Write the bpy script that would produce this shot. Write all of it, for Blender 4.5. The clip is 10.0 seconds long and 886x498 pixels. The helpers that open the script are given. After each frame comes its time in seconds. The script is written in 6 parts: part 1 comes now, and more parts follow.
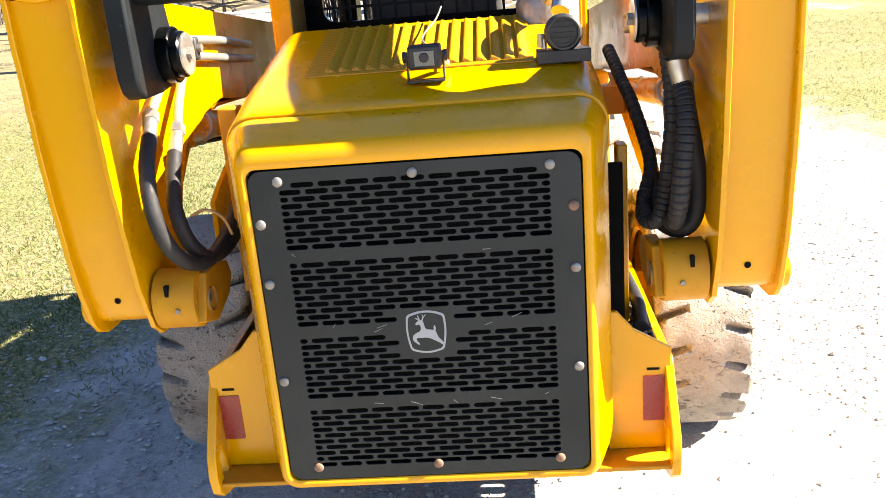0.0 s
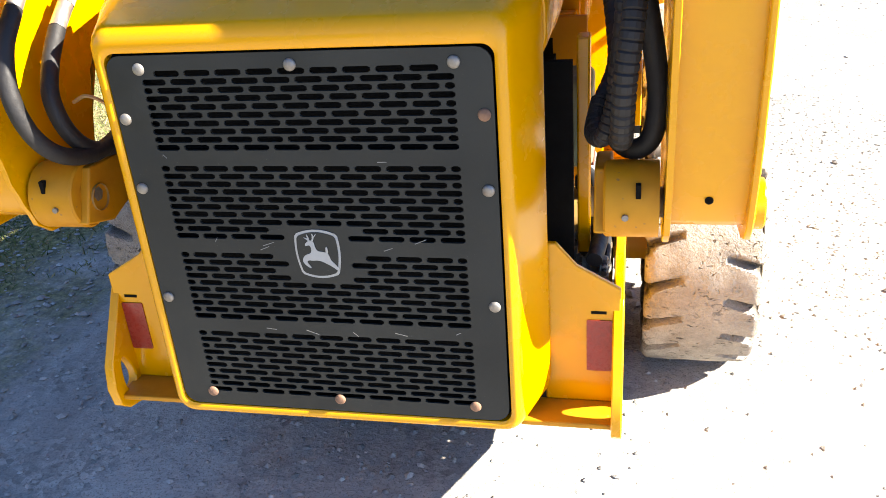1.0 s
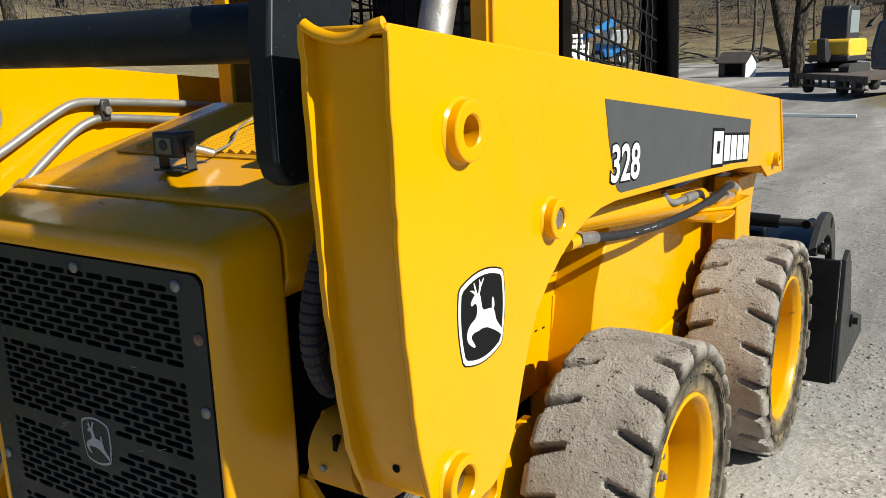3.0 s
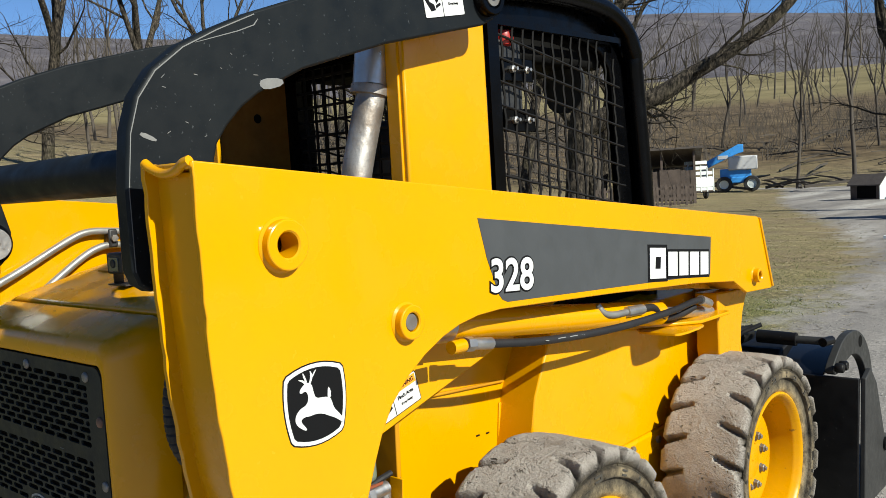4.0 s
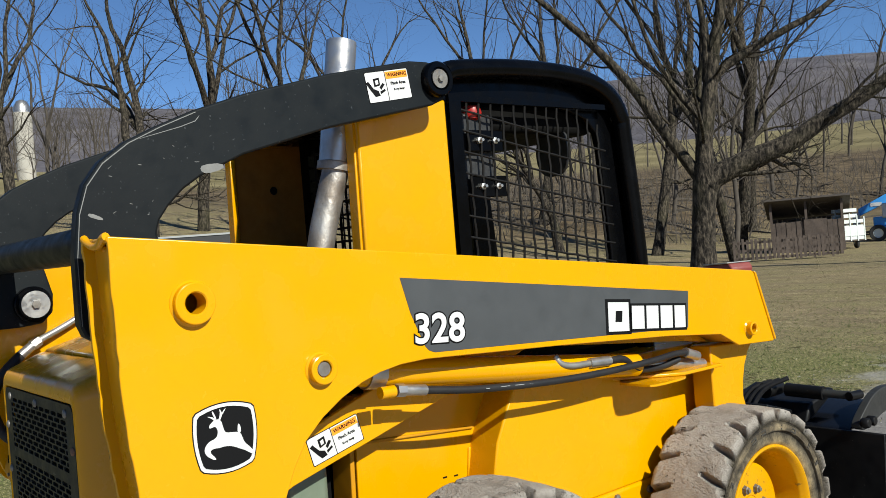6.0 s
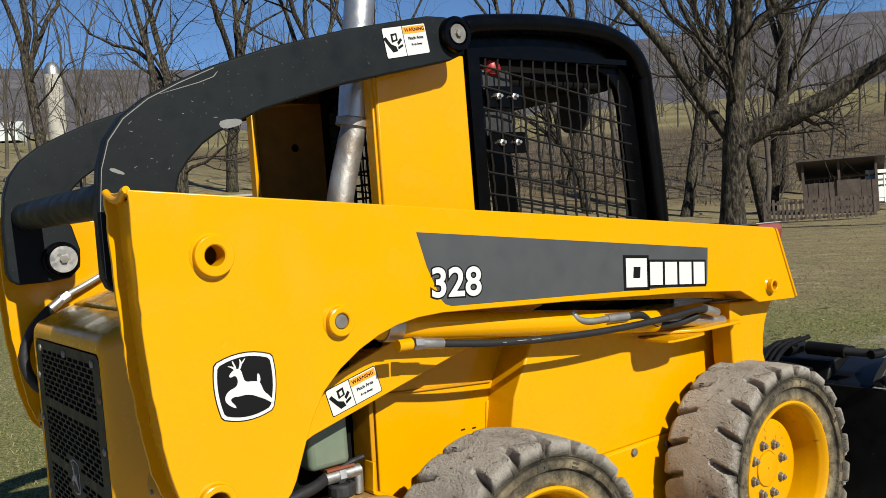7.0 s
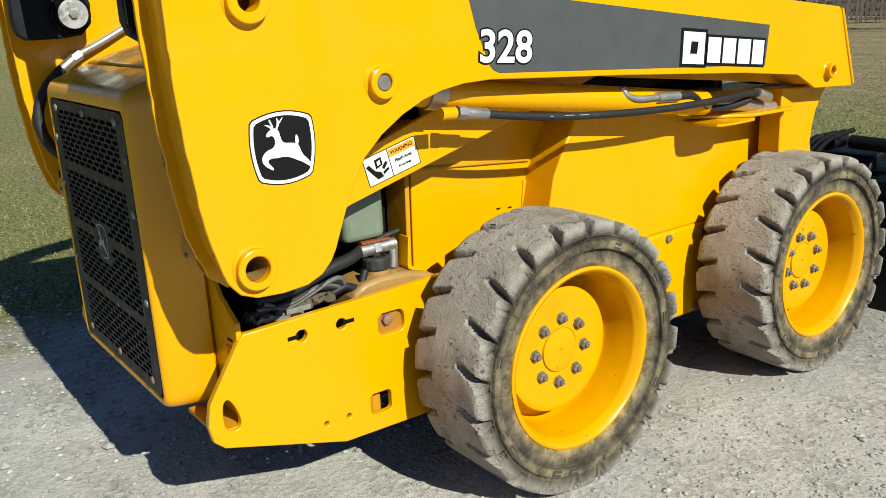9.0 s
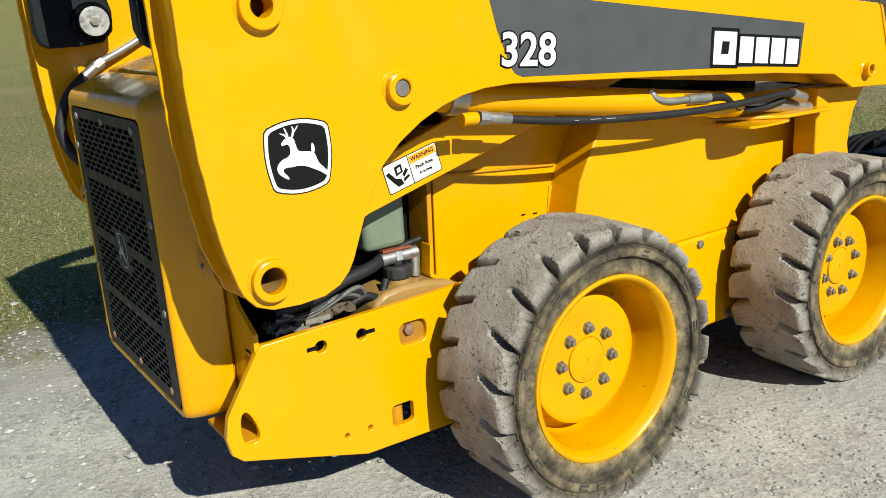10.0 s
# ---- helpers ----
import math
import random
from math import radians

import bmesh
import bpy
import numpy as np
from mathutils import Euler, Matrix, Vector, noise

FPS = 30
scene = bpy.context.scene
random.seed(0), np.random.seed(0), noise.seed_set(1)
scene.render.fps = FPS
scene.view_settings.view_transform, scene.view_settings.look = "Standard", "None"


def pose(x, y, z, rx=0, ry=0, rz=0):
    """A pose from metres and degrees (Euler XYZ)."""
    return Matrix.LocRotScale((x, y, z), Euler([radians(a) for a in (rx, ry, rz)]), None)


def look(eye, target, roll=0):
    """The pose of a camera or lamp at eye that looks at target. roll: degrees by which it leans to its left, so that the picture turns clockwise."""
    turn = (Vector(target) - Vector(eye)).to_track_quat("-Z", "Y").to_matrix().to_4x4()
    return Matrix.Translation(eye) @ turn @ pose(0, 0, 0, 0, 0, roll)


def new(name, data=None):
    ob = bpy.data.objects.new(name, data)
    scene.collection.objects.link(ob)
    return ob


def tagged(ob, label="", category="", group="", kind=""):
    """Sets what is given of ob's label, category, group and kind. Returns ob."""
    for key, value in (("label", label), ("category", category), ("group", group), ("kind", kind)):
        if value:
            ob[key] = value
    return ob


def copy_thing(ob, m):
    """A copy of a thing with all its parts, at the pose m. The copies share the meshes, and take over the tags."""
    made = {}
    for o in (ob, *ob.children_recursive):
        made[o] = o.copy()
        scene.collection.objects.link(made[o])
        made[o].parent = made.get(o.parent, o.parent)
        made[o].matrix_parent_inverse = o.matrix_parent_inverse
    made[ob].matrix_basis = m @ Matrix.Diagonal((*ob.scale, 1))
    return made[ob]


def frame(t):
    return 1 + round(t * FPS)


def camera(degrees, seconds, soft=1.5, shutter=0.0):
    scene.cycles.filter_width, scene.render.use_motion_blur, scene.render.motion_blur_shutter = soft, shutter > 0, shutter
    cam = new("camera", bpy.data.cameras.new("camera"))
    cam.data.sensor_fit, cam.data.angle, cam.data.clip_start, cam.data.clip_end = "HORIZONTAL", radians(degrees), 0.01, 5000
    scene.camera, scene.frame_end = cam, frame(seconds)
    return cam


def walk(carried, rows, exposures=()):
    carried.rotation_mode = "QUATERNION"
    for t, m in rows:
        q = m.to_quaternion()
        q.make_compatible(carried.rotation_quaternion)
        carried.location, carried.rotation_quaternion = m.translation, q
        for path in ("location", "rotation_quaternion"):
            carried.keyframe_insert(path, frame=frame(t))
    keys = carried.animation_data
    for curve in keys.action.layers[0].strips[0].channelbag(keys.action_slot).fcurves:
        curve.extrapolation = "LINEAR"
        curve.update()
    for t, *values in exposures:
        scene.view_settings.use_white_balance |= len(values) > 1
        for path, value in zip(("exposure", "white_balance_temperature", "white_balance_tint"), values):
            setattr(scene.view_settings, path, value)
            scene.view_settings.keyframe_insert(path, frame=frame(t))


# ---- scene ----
cam = camera(54.3, 10.0, soft=0.6)
PATH = [
    (0, (0.183, -2.734, 1.529), (0.039, -0.839, 0.907), -4.8),
    (0.5, (0.323, -2.555, 1.45), (0.05, -0.755, 0.622), -5.3),
    (1, (0.565, -2.366, 1.468), (0.148, -0.615, 0.596), -4.7),
    (1.5, (0.858, -2.344, 1.469), (0.231, -0.613, 0.689), -3.7),
    (2, (1.088, -2.28, 1.488), (0.323, -0.562, 0.807), -2.9),
    (2.5, (1.274, -2.117, 1.474), (0.344, -0.441, 0.901), -2.0),
    (3, (1.452, -1.959, 1.519), (0.398, -0.323, 1.058), -1.9),
    (3.2, (1.532, -1.92, 1.514), (0.428, -0.3, 1.12), -2.1),
    (4.3, (2.173, -1.781, 1.468), (0.803, -0.328, 1.362), -3.7),
    (4.5, (2.222, -1.733, 1.457), (0.832, -0.298, 1.364), -3.7),
    (5, (2.314, -1.631, 1.463), (0.86, -0.258, 1.416), -4.0),
    (5.2, (2.376, -1.625, 1.477), (0.906, -0.269, 1.456), -4.2),
    (6.5, (2.648, -1.613, 1.462), (1.072, -0.382, 1.448), -4.5),
    (7, (2.631, -1.609, 1.448), (1.04, -0.4, 1.363), -4.6),
    (7.5, (2.521, -1.606, 1.38), (0.951, -0.447, 0.939), -3.4),
    (8, (2.472, -1.609, 1.361), (0.918, -0.473, 0.819), -2.9),
    (8.5, (2.463, -1.613, 1.363), (0.908, -0.478, 0.82), -2.9),
    (9, (2.458, -1.616, 1.365), (0.903, -0.482, 0.82), -2.9),
    (9.5, (2.437, -1.611, 1.368), (0.868, -0.496, 0.826), -3.0),
    (10, (2.427, -1.56, 1.369), (0.828, -0.486, 0.829), -3.7),
]
EXPOSURES = [
    (0, 2.72, 7700, 11), (0.5, 2.55, 7500, 11), (1, 2.66, 7400, 11), (1.5, 2.26, 7300, 11), (2, 1.49, 7050, 9), (2.5, 1.00, 6800, 4), (3.2, 0.67, 6800, 4), (4.3, 0.60, 6650, 3), (5.2, 0.58, 6550, 2),
    (6.5, 0.40, 6650, 5), (7, 0.39, 6850, 5), (7.5, 0.23, 6850, 5), (8.3, 0.24, 6850, 3), (8.6, 0.22, 6850, 5), (9, 0.62, 6750, 0), (10, 0.60, 6750, 0)]
walk(cam, [(t, look(eye, target, roll)) for t, eye, target, roll in PATH], EXPOSURES)

# ---------------------------------------------------------------- light
SUN_DIR = Vector((0.62, -0.012, 0.420)).normalized()
world = bpy.data.worlds.new("sky")
scene.world = world
world.use_nodes = True
wn = world.node_tree.nodes
sky = wn.new("ShaderNodeTexSky")
sky.sky_type, sky.sun_disc = "NISHITA", False
sky.sun_elevation = math.asin(SUN_DIR.z)
sky.sun_rotation = math.atan2(SUN_DIR.x, SUN_DIR.y)
sky.air_density, sky.dust_density, sky.ozone_density = 0.5, 0.0, 1.0
tint = wn.new("ShaderNodeMix")
tint.data_type, tint.blend_type = "RGBA", "MULTIPLY"
tint.inputs[0].default_value = 1.0
tint.inputs[7].default_value = (0.84, 1.10, 1.36, 1)
world.node_tree.links.new(sky.outputs[0], tint.inputs[6])
world.node_tree.links.new(tint.outputs[2], wn["Background"].inputs[0])
wn["Background"].inputs[1].default_value = 0.072
sun_data = bpy.data.lights.new("sun", "SUN")
sun_data.energy, sun_data.angle, sun_data.color = 5.0, radians(0.53), (1.0, 0.98, 0.92)
sun = new("sun", sun_data)
sun.matrix_world = look(tuple(SUN_DIR * 30), (0, 0, 0))

# ---------------------------------------------------------------- helpers
def mat(name, color, rough=0.5, metal=0.0, spec=0.5, coat=0.0):
    m = bpy.data.materials.new(name)
    m.use_nodes = True
    b = m.node_tree.nodes["Principled BSDF"]
    b.inputs["Base Color"].default_value = (*color, 1)
    b.inputs["Roughness"].default_value = rough
    b.inputs["Metallic"].default_value = metal
    b.inputs["Specular IOR Level"].default_value = spec
    b.inputs["Coat Weight"].default_value = coat
    b.inputs["Coat Roughness"].default_value = 0.15
    return m


class Nodes:
    """Small builder for node materials."""

    def __init__(self, m):
        self.t = m.node_tree
        self.b = self.t.nodes["Principled BSDF"]
        self.pos = self.t.nodes.new("ShaderNodeTexCoord")

    def link(self, a, b):
        self.t.links.new(a, b)

    def coord(self, scale=(1, 1, 1), world_space=False):
        mp = self.t.nodes.new("ShaderNodeMapping")
        mp.inputs["Scale"].default_value = scale
        if world_space:
            g = self.t.nodes.new("ShaderNodeNewGeometry")
            self.link(g.outputs["Position"], mp.inputs["Vector"])
        else:
            self.link(self.pos.outputs["Object"], mp.inputs["Vector"])
        return mp.outputs[0]

    def noise(self, scale, detail=4.0, rough=0.55, vec=None, out="Fac"):
        n = self.t.nodes.new("ShaderNodeTexNoise")
        n.inputs["Scale"].default_value, n.inputs["Detail"].default_value, n.inputs["Roughness"].default_value = scale, detail, rough
        self.link(vec if vec is not None else self.coord(world_space=True), n.inputs["Vector"])
        return n.outputs[out]

    def voronoi(self, scale, vec=None, feature="F1", out="Distance", rnd=1.0):
        n = self.t.nodes.new("ShaderNodeTexVoronoi")
        n.feature = feature
        n.inputs["Scale"].default_value = scale
        n.inputs["Randomness"].default_value = rnd
        self.link(vec if vec is not None else self.coord(world_space=True), n.inputs["Vector"])
        return n.outputs[out]

    def ramp(self, fac, stops):
        n = self.t.nodes.new("ShaderNodeValToRGB")
        e = n.color_ramp.elements
        while len(e) < len(stops):
            e.new(0.5)
        for el, (p, c) in zip(e, stops):
            el.position = p
            el.color = (*c, 1) if isinstance(c, tuple) else (c, c, c, 1)
        self.link(fac, n.inputs[0])
        return n.outputs[0]

    def mix(self, fac, a, b, mode="MIX"):
        n = self.t.nodes.new("ShaderNodeMix")
        n.data_type, n.blend_type = "RGBA", mode
        for s, v in ((n.inputs[0], fac), (n.inputs[6], a), (n.inputs[7], b)):
            if isinstance(v, tuple):
                s.default_value = (*v, 1)
            elif isinstance(v, (int, float)):
                s.default_value = v
            else:
                self.link(v, s)
        return n.outputs[2]

    def math(self, op, a, b=0.0, clamp=False):
        n = self.t.nodes.new("ShaderNodeMath")
        n.operation, n.use_clamp = op, clamp
        for s, v in zip(n.inputs, (a, b)):
            if isinstance(v, (int, float)):
                s.default_value = v
            else:
                self.link(v, s)
        return n.outputs[0]

    def color(self, sock):
        self.link(sock, self.b.inputs["Base Color"])

    def rough(self, sock):
        self.link(sock, self.b.inputs["Roughness"])

    def bump(self, height, strength=0.3, dist=0.01):
        n = self.t.nodes.new("ShaderNodeBump")
        n.inputs["Strength"].default_value, n.inputs["Distance"].default_value = strength, dist
        self.link(height, n.inputs["Height"])
        self.link(n.outputs[0], self.b.inputs["Normal"])


def worn(name, color, dark, rough=0.4, metal=0.0, big=3.0, fine=60.0, bump=0.05, coat=0.0, spec=0.5, amount=0.35, speck=None):
    """Paint, metal or plastic with blotches, grain and specks of dirt."""
    m = mat(name, color, rough, metal, spec, coat)
    n = Nodes(m)
    a = n.noise(big, 5, 0.6)
    c = n.mix(n.ramp(a, [(0.35, 0.0), (0.75, amount)]), color, dark)
    g = n.noise(fine, 3, 0.6)
    c = n.mix(n.math("MULTIPLY", g, 0.12), c, dark)
    if speck:
        s = n.ramp(n.noise(fine * 1.7, 2, 0.5), [(0.70, 0.0), (0.76, 0.8)])
        c = n.mix(s, c, speck)
    n.color(c)
    n.rough(n.ramp(n.noise(big * 4, 4), [(0.3, max(0.05, rough - 0.1)), (0.7, min(1.0, rough + 0.14))]))
    n.bump(n.noise(fine * 0.5, 4), bump, 0.01)
    return m


# ---------------------------------------------------------------- materials
YELLOW = worn("yellow_paint", (0.625, 0.286, 0.0005), (0.550, 0.234, 0.0007), 0.22, big=2.2, fine=35, bump=0.012, spec=0.40, amount=0.35, speck=None)
# dusty paint, and a duller yellow copy for parts that lie in shade
YELLOW_DULL = worn("yellow_paint_dusty_shaded", (0.500, 0.222, 0.003), (0.280, 0.122, 0.018), 0.5, spec=0.25, big=6, fine=50, bump=0.06, amount=0.6, speck=(0.2, 0.12, 0.05))
BLACK = worn("black_paint", (0.0060, 0.0078, 0.0095), (0.0110, 0.0135, 0.0150), 0.5, big=4, fine=70, bump=0.04, amount=0.5, spec=0.14, speck=(0.05, 0.055, 0.058))
BLACK_SATIN = worn("black_satin", (0.0010, 0.0011, 0.0014), (0.0025, 0.0026, 0.0032), 0.22, spec=0.12, big=3, fine=50, bump=0.03)
GRILLE = worn("grille_grey", (0.0152, 0.0174, 0.0172), (0.0285, 0.0310, 0.0295), 0.5, big=5, fine=80, bump=0.10, amount=0.9, spec=0.20, speck=(0.05, 0.05, 0.045))
# near-black: dark parts, and the shade inside the engine bay, holes and slots
DARK = worn("dark_parts_and_shade", (0.003, 0.003, 0.003), (0.008, 0.007, 0.006), 0.9, spec=0.1, big=9, fine=60, bump=0.2)
HOSE = worn("rubber_hose", (0.008, 0.008, 0.010), (0.028, 0.026, 0.024), 0.6, spec=0.35, big=12, fine=120, bump=0.15)
STEEL = worn("zinc_steel", (0.55, 0.54, 0.52), (0.30, 0.28, 0.26), 0.38, 0.9, big=14, fine=120, bump=0.08, amount=0.7)
TUBE = worn("painted_tube", (0.34, 0.34, 0.325), (0.20, 0.185, 0.155), 0.4, 0.6, big=9, fine=80, bump=0.05, amount=0.6)
EXHAUST = worn("exhaust_metal", (0.40, 0.385, 0.365), (0.17, 0.135, 0.105), 0.50, 0.75, big=11, fine=70, bump=0.30, amount=1.0, speck=(0.16, 0.12, 0.09))
EXHAUST_TOP = worn("exhaust_sleeve", (0.55, 0.54, 0.53), (0.33, 0.30, 0.27), 0.36, 0.85, big=9, fine=90, bump=0.10, amount=0.8)
BOLT = worn("bolt_metal", (0.25, 0.245, 0.23), (0.12, 0.09, 0.07), 0.5, 0.6, big=25, fine=160, bump=0.15, amount=0.9)
RUST_BOLT = worn("rusty_bolt", (0.24, 0.13, 0.08), (0.12, 0.07, 0.05), 0.75, 0.2, big=25, fine=160, bump=0.2, amount=0.9)
WHITE = mat("white_vinyl", (0.5412, 0.5412, 0.533), 0.4)
INK = mat("black_vinyl", (0.0045, 0.0045, 0.005), 0.65, spec=0.12)
STRIPE = worn("grey_vinyl", (0.048, 0.0512, 0.0544), (0.0416, 0.0448, 0.048), 0.5, big=3, fine=40, bump=0.01, amount=0.4)
ORANGE = mat("orange_vinyl", (0.85, 0.28, 0.02), 0.4)
EMBLEM_GREY = worn("emblem_grey", (0.30, 0.31, 0.31), (0.20, 0.20, 0.20), 0.5, big=20, fine=80)
RED = worn("red_reflector", (0.24, 0.018, 0.012), (0.15, 0.01, 0.01), 0.28, big=30, fine=200, bump=0.1, amount=0.4)
TANK = worn("tan_tank", (0.30, 0.17, 0.045), (0.17, 0.10, 0.035), 0.5, big=9, fine=60, bump=0.1, amount=0.8)
RESERVOIR = worn("reservoir_plastic", (0.10, 0.135, 0.095), (0.17, 0.19, 0.14), 0.45, big=9, fine=50, amount=0.7)
ORANGE_PLASTIC = mat("orange_plastic", (0.20, 0.05, 0.02), 0.6)
PLASTIC = worn("black_plastic", (0.015, 0.015, 0.016), (0.04, 0.04, 0.04), 0.5, big=20, fine=120, bump=0.05)
CHIP = worn("bare_chip", (0.17, 0.17, 0.165), (0.07, 0.07, 0.07), 0.6, big=40, fine=200)
MESH_BLACK = worn("mesh_black", (0.0055, 0.005, 0.0046), (0.014, 0.012, 0.010), 0.55, big=9, fine=80, bump=0.05, amount=0.6, spec=0.2)
CABLE = worn("grey_cable", (0.10, 0.10, 0.095), (0.05, 0.045, 0.04), 0.6, big=20, fine=120)
LENS = mat("camera_lens", (0.05, 0.06, 0.06), 0.08, coat=1.0)
RECESS = worn("stained_orange", (0.34, 0.155, 0.008), (0.16, 0.08, 0.015), 0.5, big=14, fine=60, amount=0.8)
# brown that stands in for the yellow corner panel in shade
WING_SHADE = worn("shaded_wing_brown", (0.34, 0.135, 0.006), (0.16, 0.070, 0.008), 0.8, big=6, fine=50, bump=0.1, amount=0.8)
WIRE = mat("wire", (0.35, 0.20, 0.08), 0.5)


def rubber():
    m = mat("solid_tyre_rubber", (0.2, 0.18, 0.15), 0.9, spec=0.2)
    n = Nodes(m)
    v = n.coord()
    dust = n.ramp(n.noise(5, 7, 0.7, v), [(0.30, (0.235, 0.202, 0.168)), (0.46, (0.425, 0.378, 0.328)), (0.70, (0.585, 0.535, 0.475))])
    c = n.mix(n.math("MULTIPLY", n.noise(150, 3, 0.6, v), 0.45), dust, (0.12, 0.105, 0.09))
    # torn pits, gathered in patches and drawn out along the tread
    bent = n.t.nodes.new("ShaderNodeVectorMath")
    bent.operation = "MULTIPLY_ADD"
    n.link(n.noise(26, 3, 0.6, v, "Color"), bent.inputs[0])
    bent.inputs[1].default_value = (0.05, 0.05, 0.05)
    n.link(n.coord((0.55, 1, 1)), bent.inputs[2])
    pits = n.ramp(n.voronoi(74, bent.outputs[0]), [(0.10, 1.0), (0.34, 0.0)])
    pick = n.ramp(n.noise(16, 4, 0.65, v), [(0.50, 0.0), (0.60, 1.0)])
    hole = n.math("MULTIPLY", pits, pick)
    cut = n.ramp(n.voronoi(21, bent.outputs[0], "DISTANCE_TO_EDGE"), [(0.012, 1.0), (0.035, 0.0)])
    cut = n.math("MULTIPLY", cut, n.ramp(n.noise(9, 4, 0.6, v), [(0.58, 0.0), (0.68, 0.5)]))
    hole = n.math("MAXIMUM", hole, cut)
    r = n.t.nodes.new("ShaderNodeVectorMath")
    r.operation = "LENGTH"
    flat = n.coord((0, 1, 1))
    n.link(flat, r.inputs[0])
    hole = n.math("MULTIPLY", hole, n.ramp(r.outputs["Value"], [(0.350, 0.0), (0.385, 1.0)]))
    c = n.mix(n.math("MULTIPLY", hole, 0.75), c, (0.05, 0.043, 0.036))
    # much darker at smaller radii, down in the lug cuts
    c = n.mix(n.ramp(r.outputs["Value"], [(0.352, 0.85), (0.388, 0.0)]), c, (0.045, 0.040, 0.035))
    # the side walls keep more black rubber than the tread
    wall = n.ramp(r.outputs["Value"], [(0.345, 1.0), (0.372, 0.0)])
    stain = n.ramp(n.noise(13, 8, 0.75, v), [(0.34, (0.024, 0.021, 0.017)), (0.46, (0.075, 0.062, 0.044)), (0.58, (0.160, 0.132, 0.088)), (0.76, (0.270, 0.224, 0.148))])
    # bands by radius, darkest along the outer ring groove
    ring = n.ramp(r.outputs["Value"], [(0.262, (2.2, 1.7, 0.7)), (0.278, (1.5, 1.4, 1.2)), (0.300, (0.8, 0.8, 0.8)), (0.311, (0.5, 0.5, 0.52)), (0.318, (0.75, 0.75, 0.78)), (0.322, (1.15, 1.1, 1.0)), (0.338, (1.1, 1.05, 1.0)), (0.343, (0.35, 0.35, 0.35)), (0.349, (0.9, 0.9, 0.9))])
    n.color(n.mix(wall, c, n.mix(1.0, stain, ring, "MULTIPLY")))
    crag = n.math("ADD", n.math("MULTIPLY", n.noise(130, 6, 0.7, v), 1.0), n.math("MULTIPLY", n.noise(32, 4, 0.6, v), 1.3))
    h = n.math("SUBTRACT", n.math("MULTIPLY", crag, n.math("SUBTRACT", 1.0, n.math("MULTIPLY", wall, 0.65))), n.math("MULTIPLY", hole, 1.6))
    n.bump(h, 1.0, 0.013)
    n.rough(n.ramp(n.noise(11, 4, 0.6, v), [(0.4, 0.62), (0.6, 0.95)]))
    return m


RUBBER = rubber()


def perforated():
    m = mat("perforated_yellow", (0.8, 0.38, 0.01), 0.45)
    n = Nodes(m)
    v = n.coord()
    d = n.voronoi(330, v, rnd=0.0)
    hole = n.ramp(d, [(0.30, 1.0), (0.42, 0.0)])
    n.color(n.mix(hole, (0.56, 0.26, 0.0010), (0.10, 0.050, 0.0032)))
    return m


PERF = perforated()


# ---------------------------------------------------------------- mesh tools
def finish(name, me, material, parent=None, label="", smooth=40, bevel=0.0, seg=2):
    me.materials.append(material)
    if smooth:
        me.polygons.foreach_set("use_smooth", [True] * len(me.polygons))
        me.set_sharp_from_angle(angle=radians(smooth))
    ob = new(name, me)
    if parent is not None:
        ob.parent = parent
    if label:
        tagged(ob, label)
    if bevel:
        mod = ob.modifiers.new("edge", "BEVEL")
        mod.width, mod.segments, mod.limit_method, mod.angle_limit = bevel, seg, "ANGLE", radians(38)
    return ob


def part(name, bm, material, parent=None, label="", smooth=40, bevel=0.0, seg=2):
    bmesh.ops.recalc_face_normals(bm, faces=bm.faces)
    me = bpy.data.meshes.new(name)
    bm.to_mesh(me)
    bm.free()
    return finish(name, me, material, parent, label, smooth, bevel, seg)


def thing(name, label, category, group="", at=(0, 0, 0)):
    ob = new(name)
    ob.empty_display_size = 0.2
    ob.location = at
    return tagged(ob, label, category, group)


AX = {"x": (0, 1, 2), "y": (1, 0, 2), "z": (2, 0, 1)}


def place3(axis, w, a, b):
    """A point at w along the axis, with the other two coordinates in order."""
    i, j, k = AX[axis]
    p = [0, 0, 0]
    p[i], p[j], p[k] = w, a, b
    return p


def plate(outer, w0, w1, axis="x", holes=(), bm=None):
    """A plate of the given outline, from w0 to w1 along the axis, with holes through it."""
    bm = bm or bmesh.new()
    edges = []
    for loop in (outer, *holes):
        vs = [bm.verts.new(place3(axis, w0, a, b)) for a, b in loop]
        edges += [bm.edges.new((vs[i], vs[(i + 1) % len(vs)])) for i in range(len(vs))]
    if holes:
        geo = bmesh.ops.triangle_fill(bm, use_beauty=True, use_dissolve=False, edges=edges)["geom"]
        faces = [f for f in geo if isinstance(f, bmesh.types.BMFace)]
    else:
        faces = [bm.faces.new([e.verts[0] for e in edges])]
    ext = bmesh.ops.extrude_face_region(bm, geom=faces)["geom"]
    d = Vector(place3(axis, w1 - w0, 0, 0))
    bmesh.ops.translate(bm, verts=[v for v in ext if isinstance(v, bmesh.types.BMVert)], vec=d)
    return bm


def box(c, s, bm=None, rot=None):
    bm = bm or bmesh.new()
    m = Matrix.Translation(c) @ (rot or Matrix()) @ Matrix.Diagonal((*s, 1))
    bmesh.ops.create_cube(bm, size=1, matrix=m)
    return bm


def circle(cy, cz, r, n=24, a0=0.0):
    return [(cy + r * math.cos(a0 + 2 * math.pi * i / n), cz + r * math.sin(a0 + 2 * math.pi * i / n)) for i in range(n)]


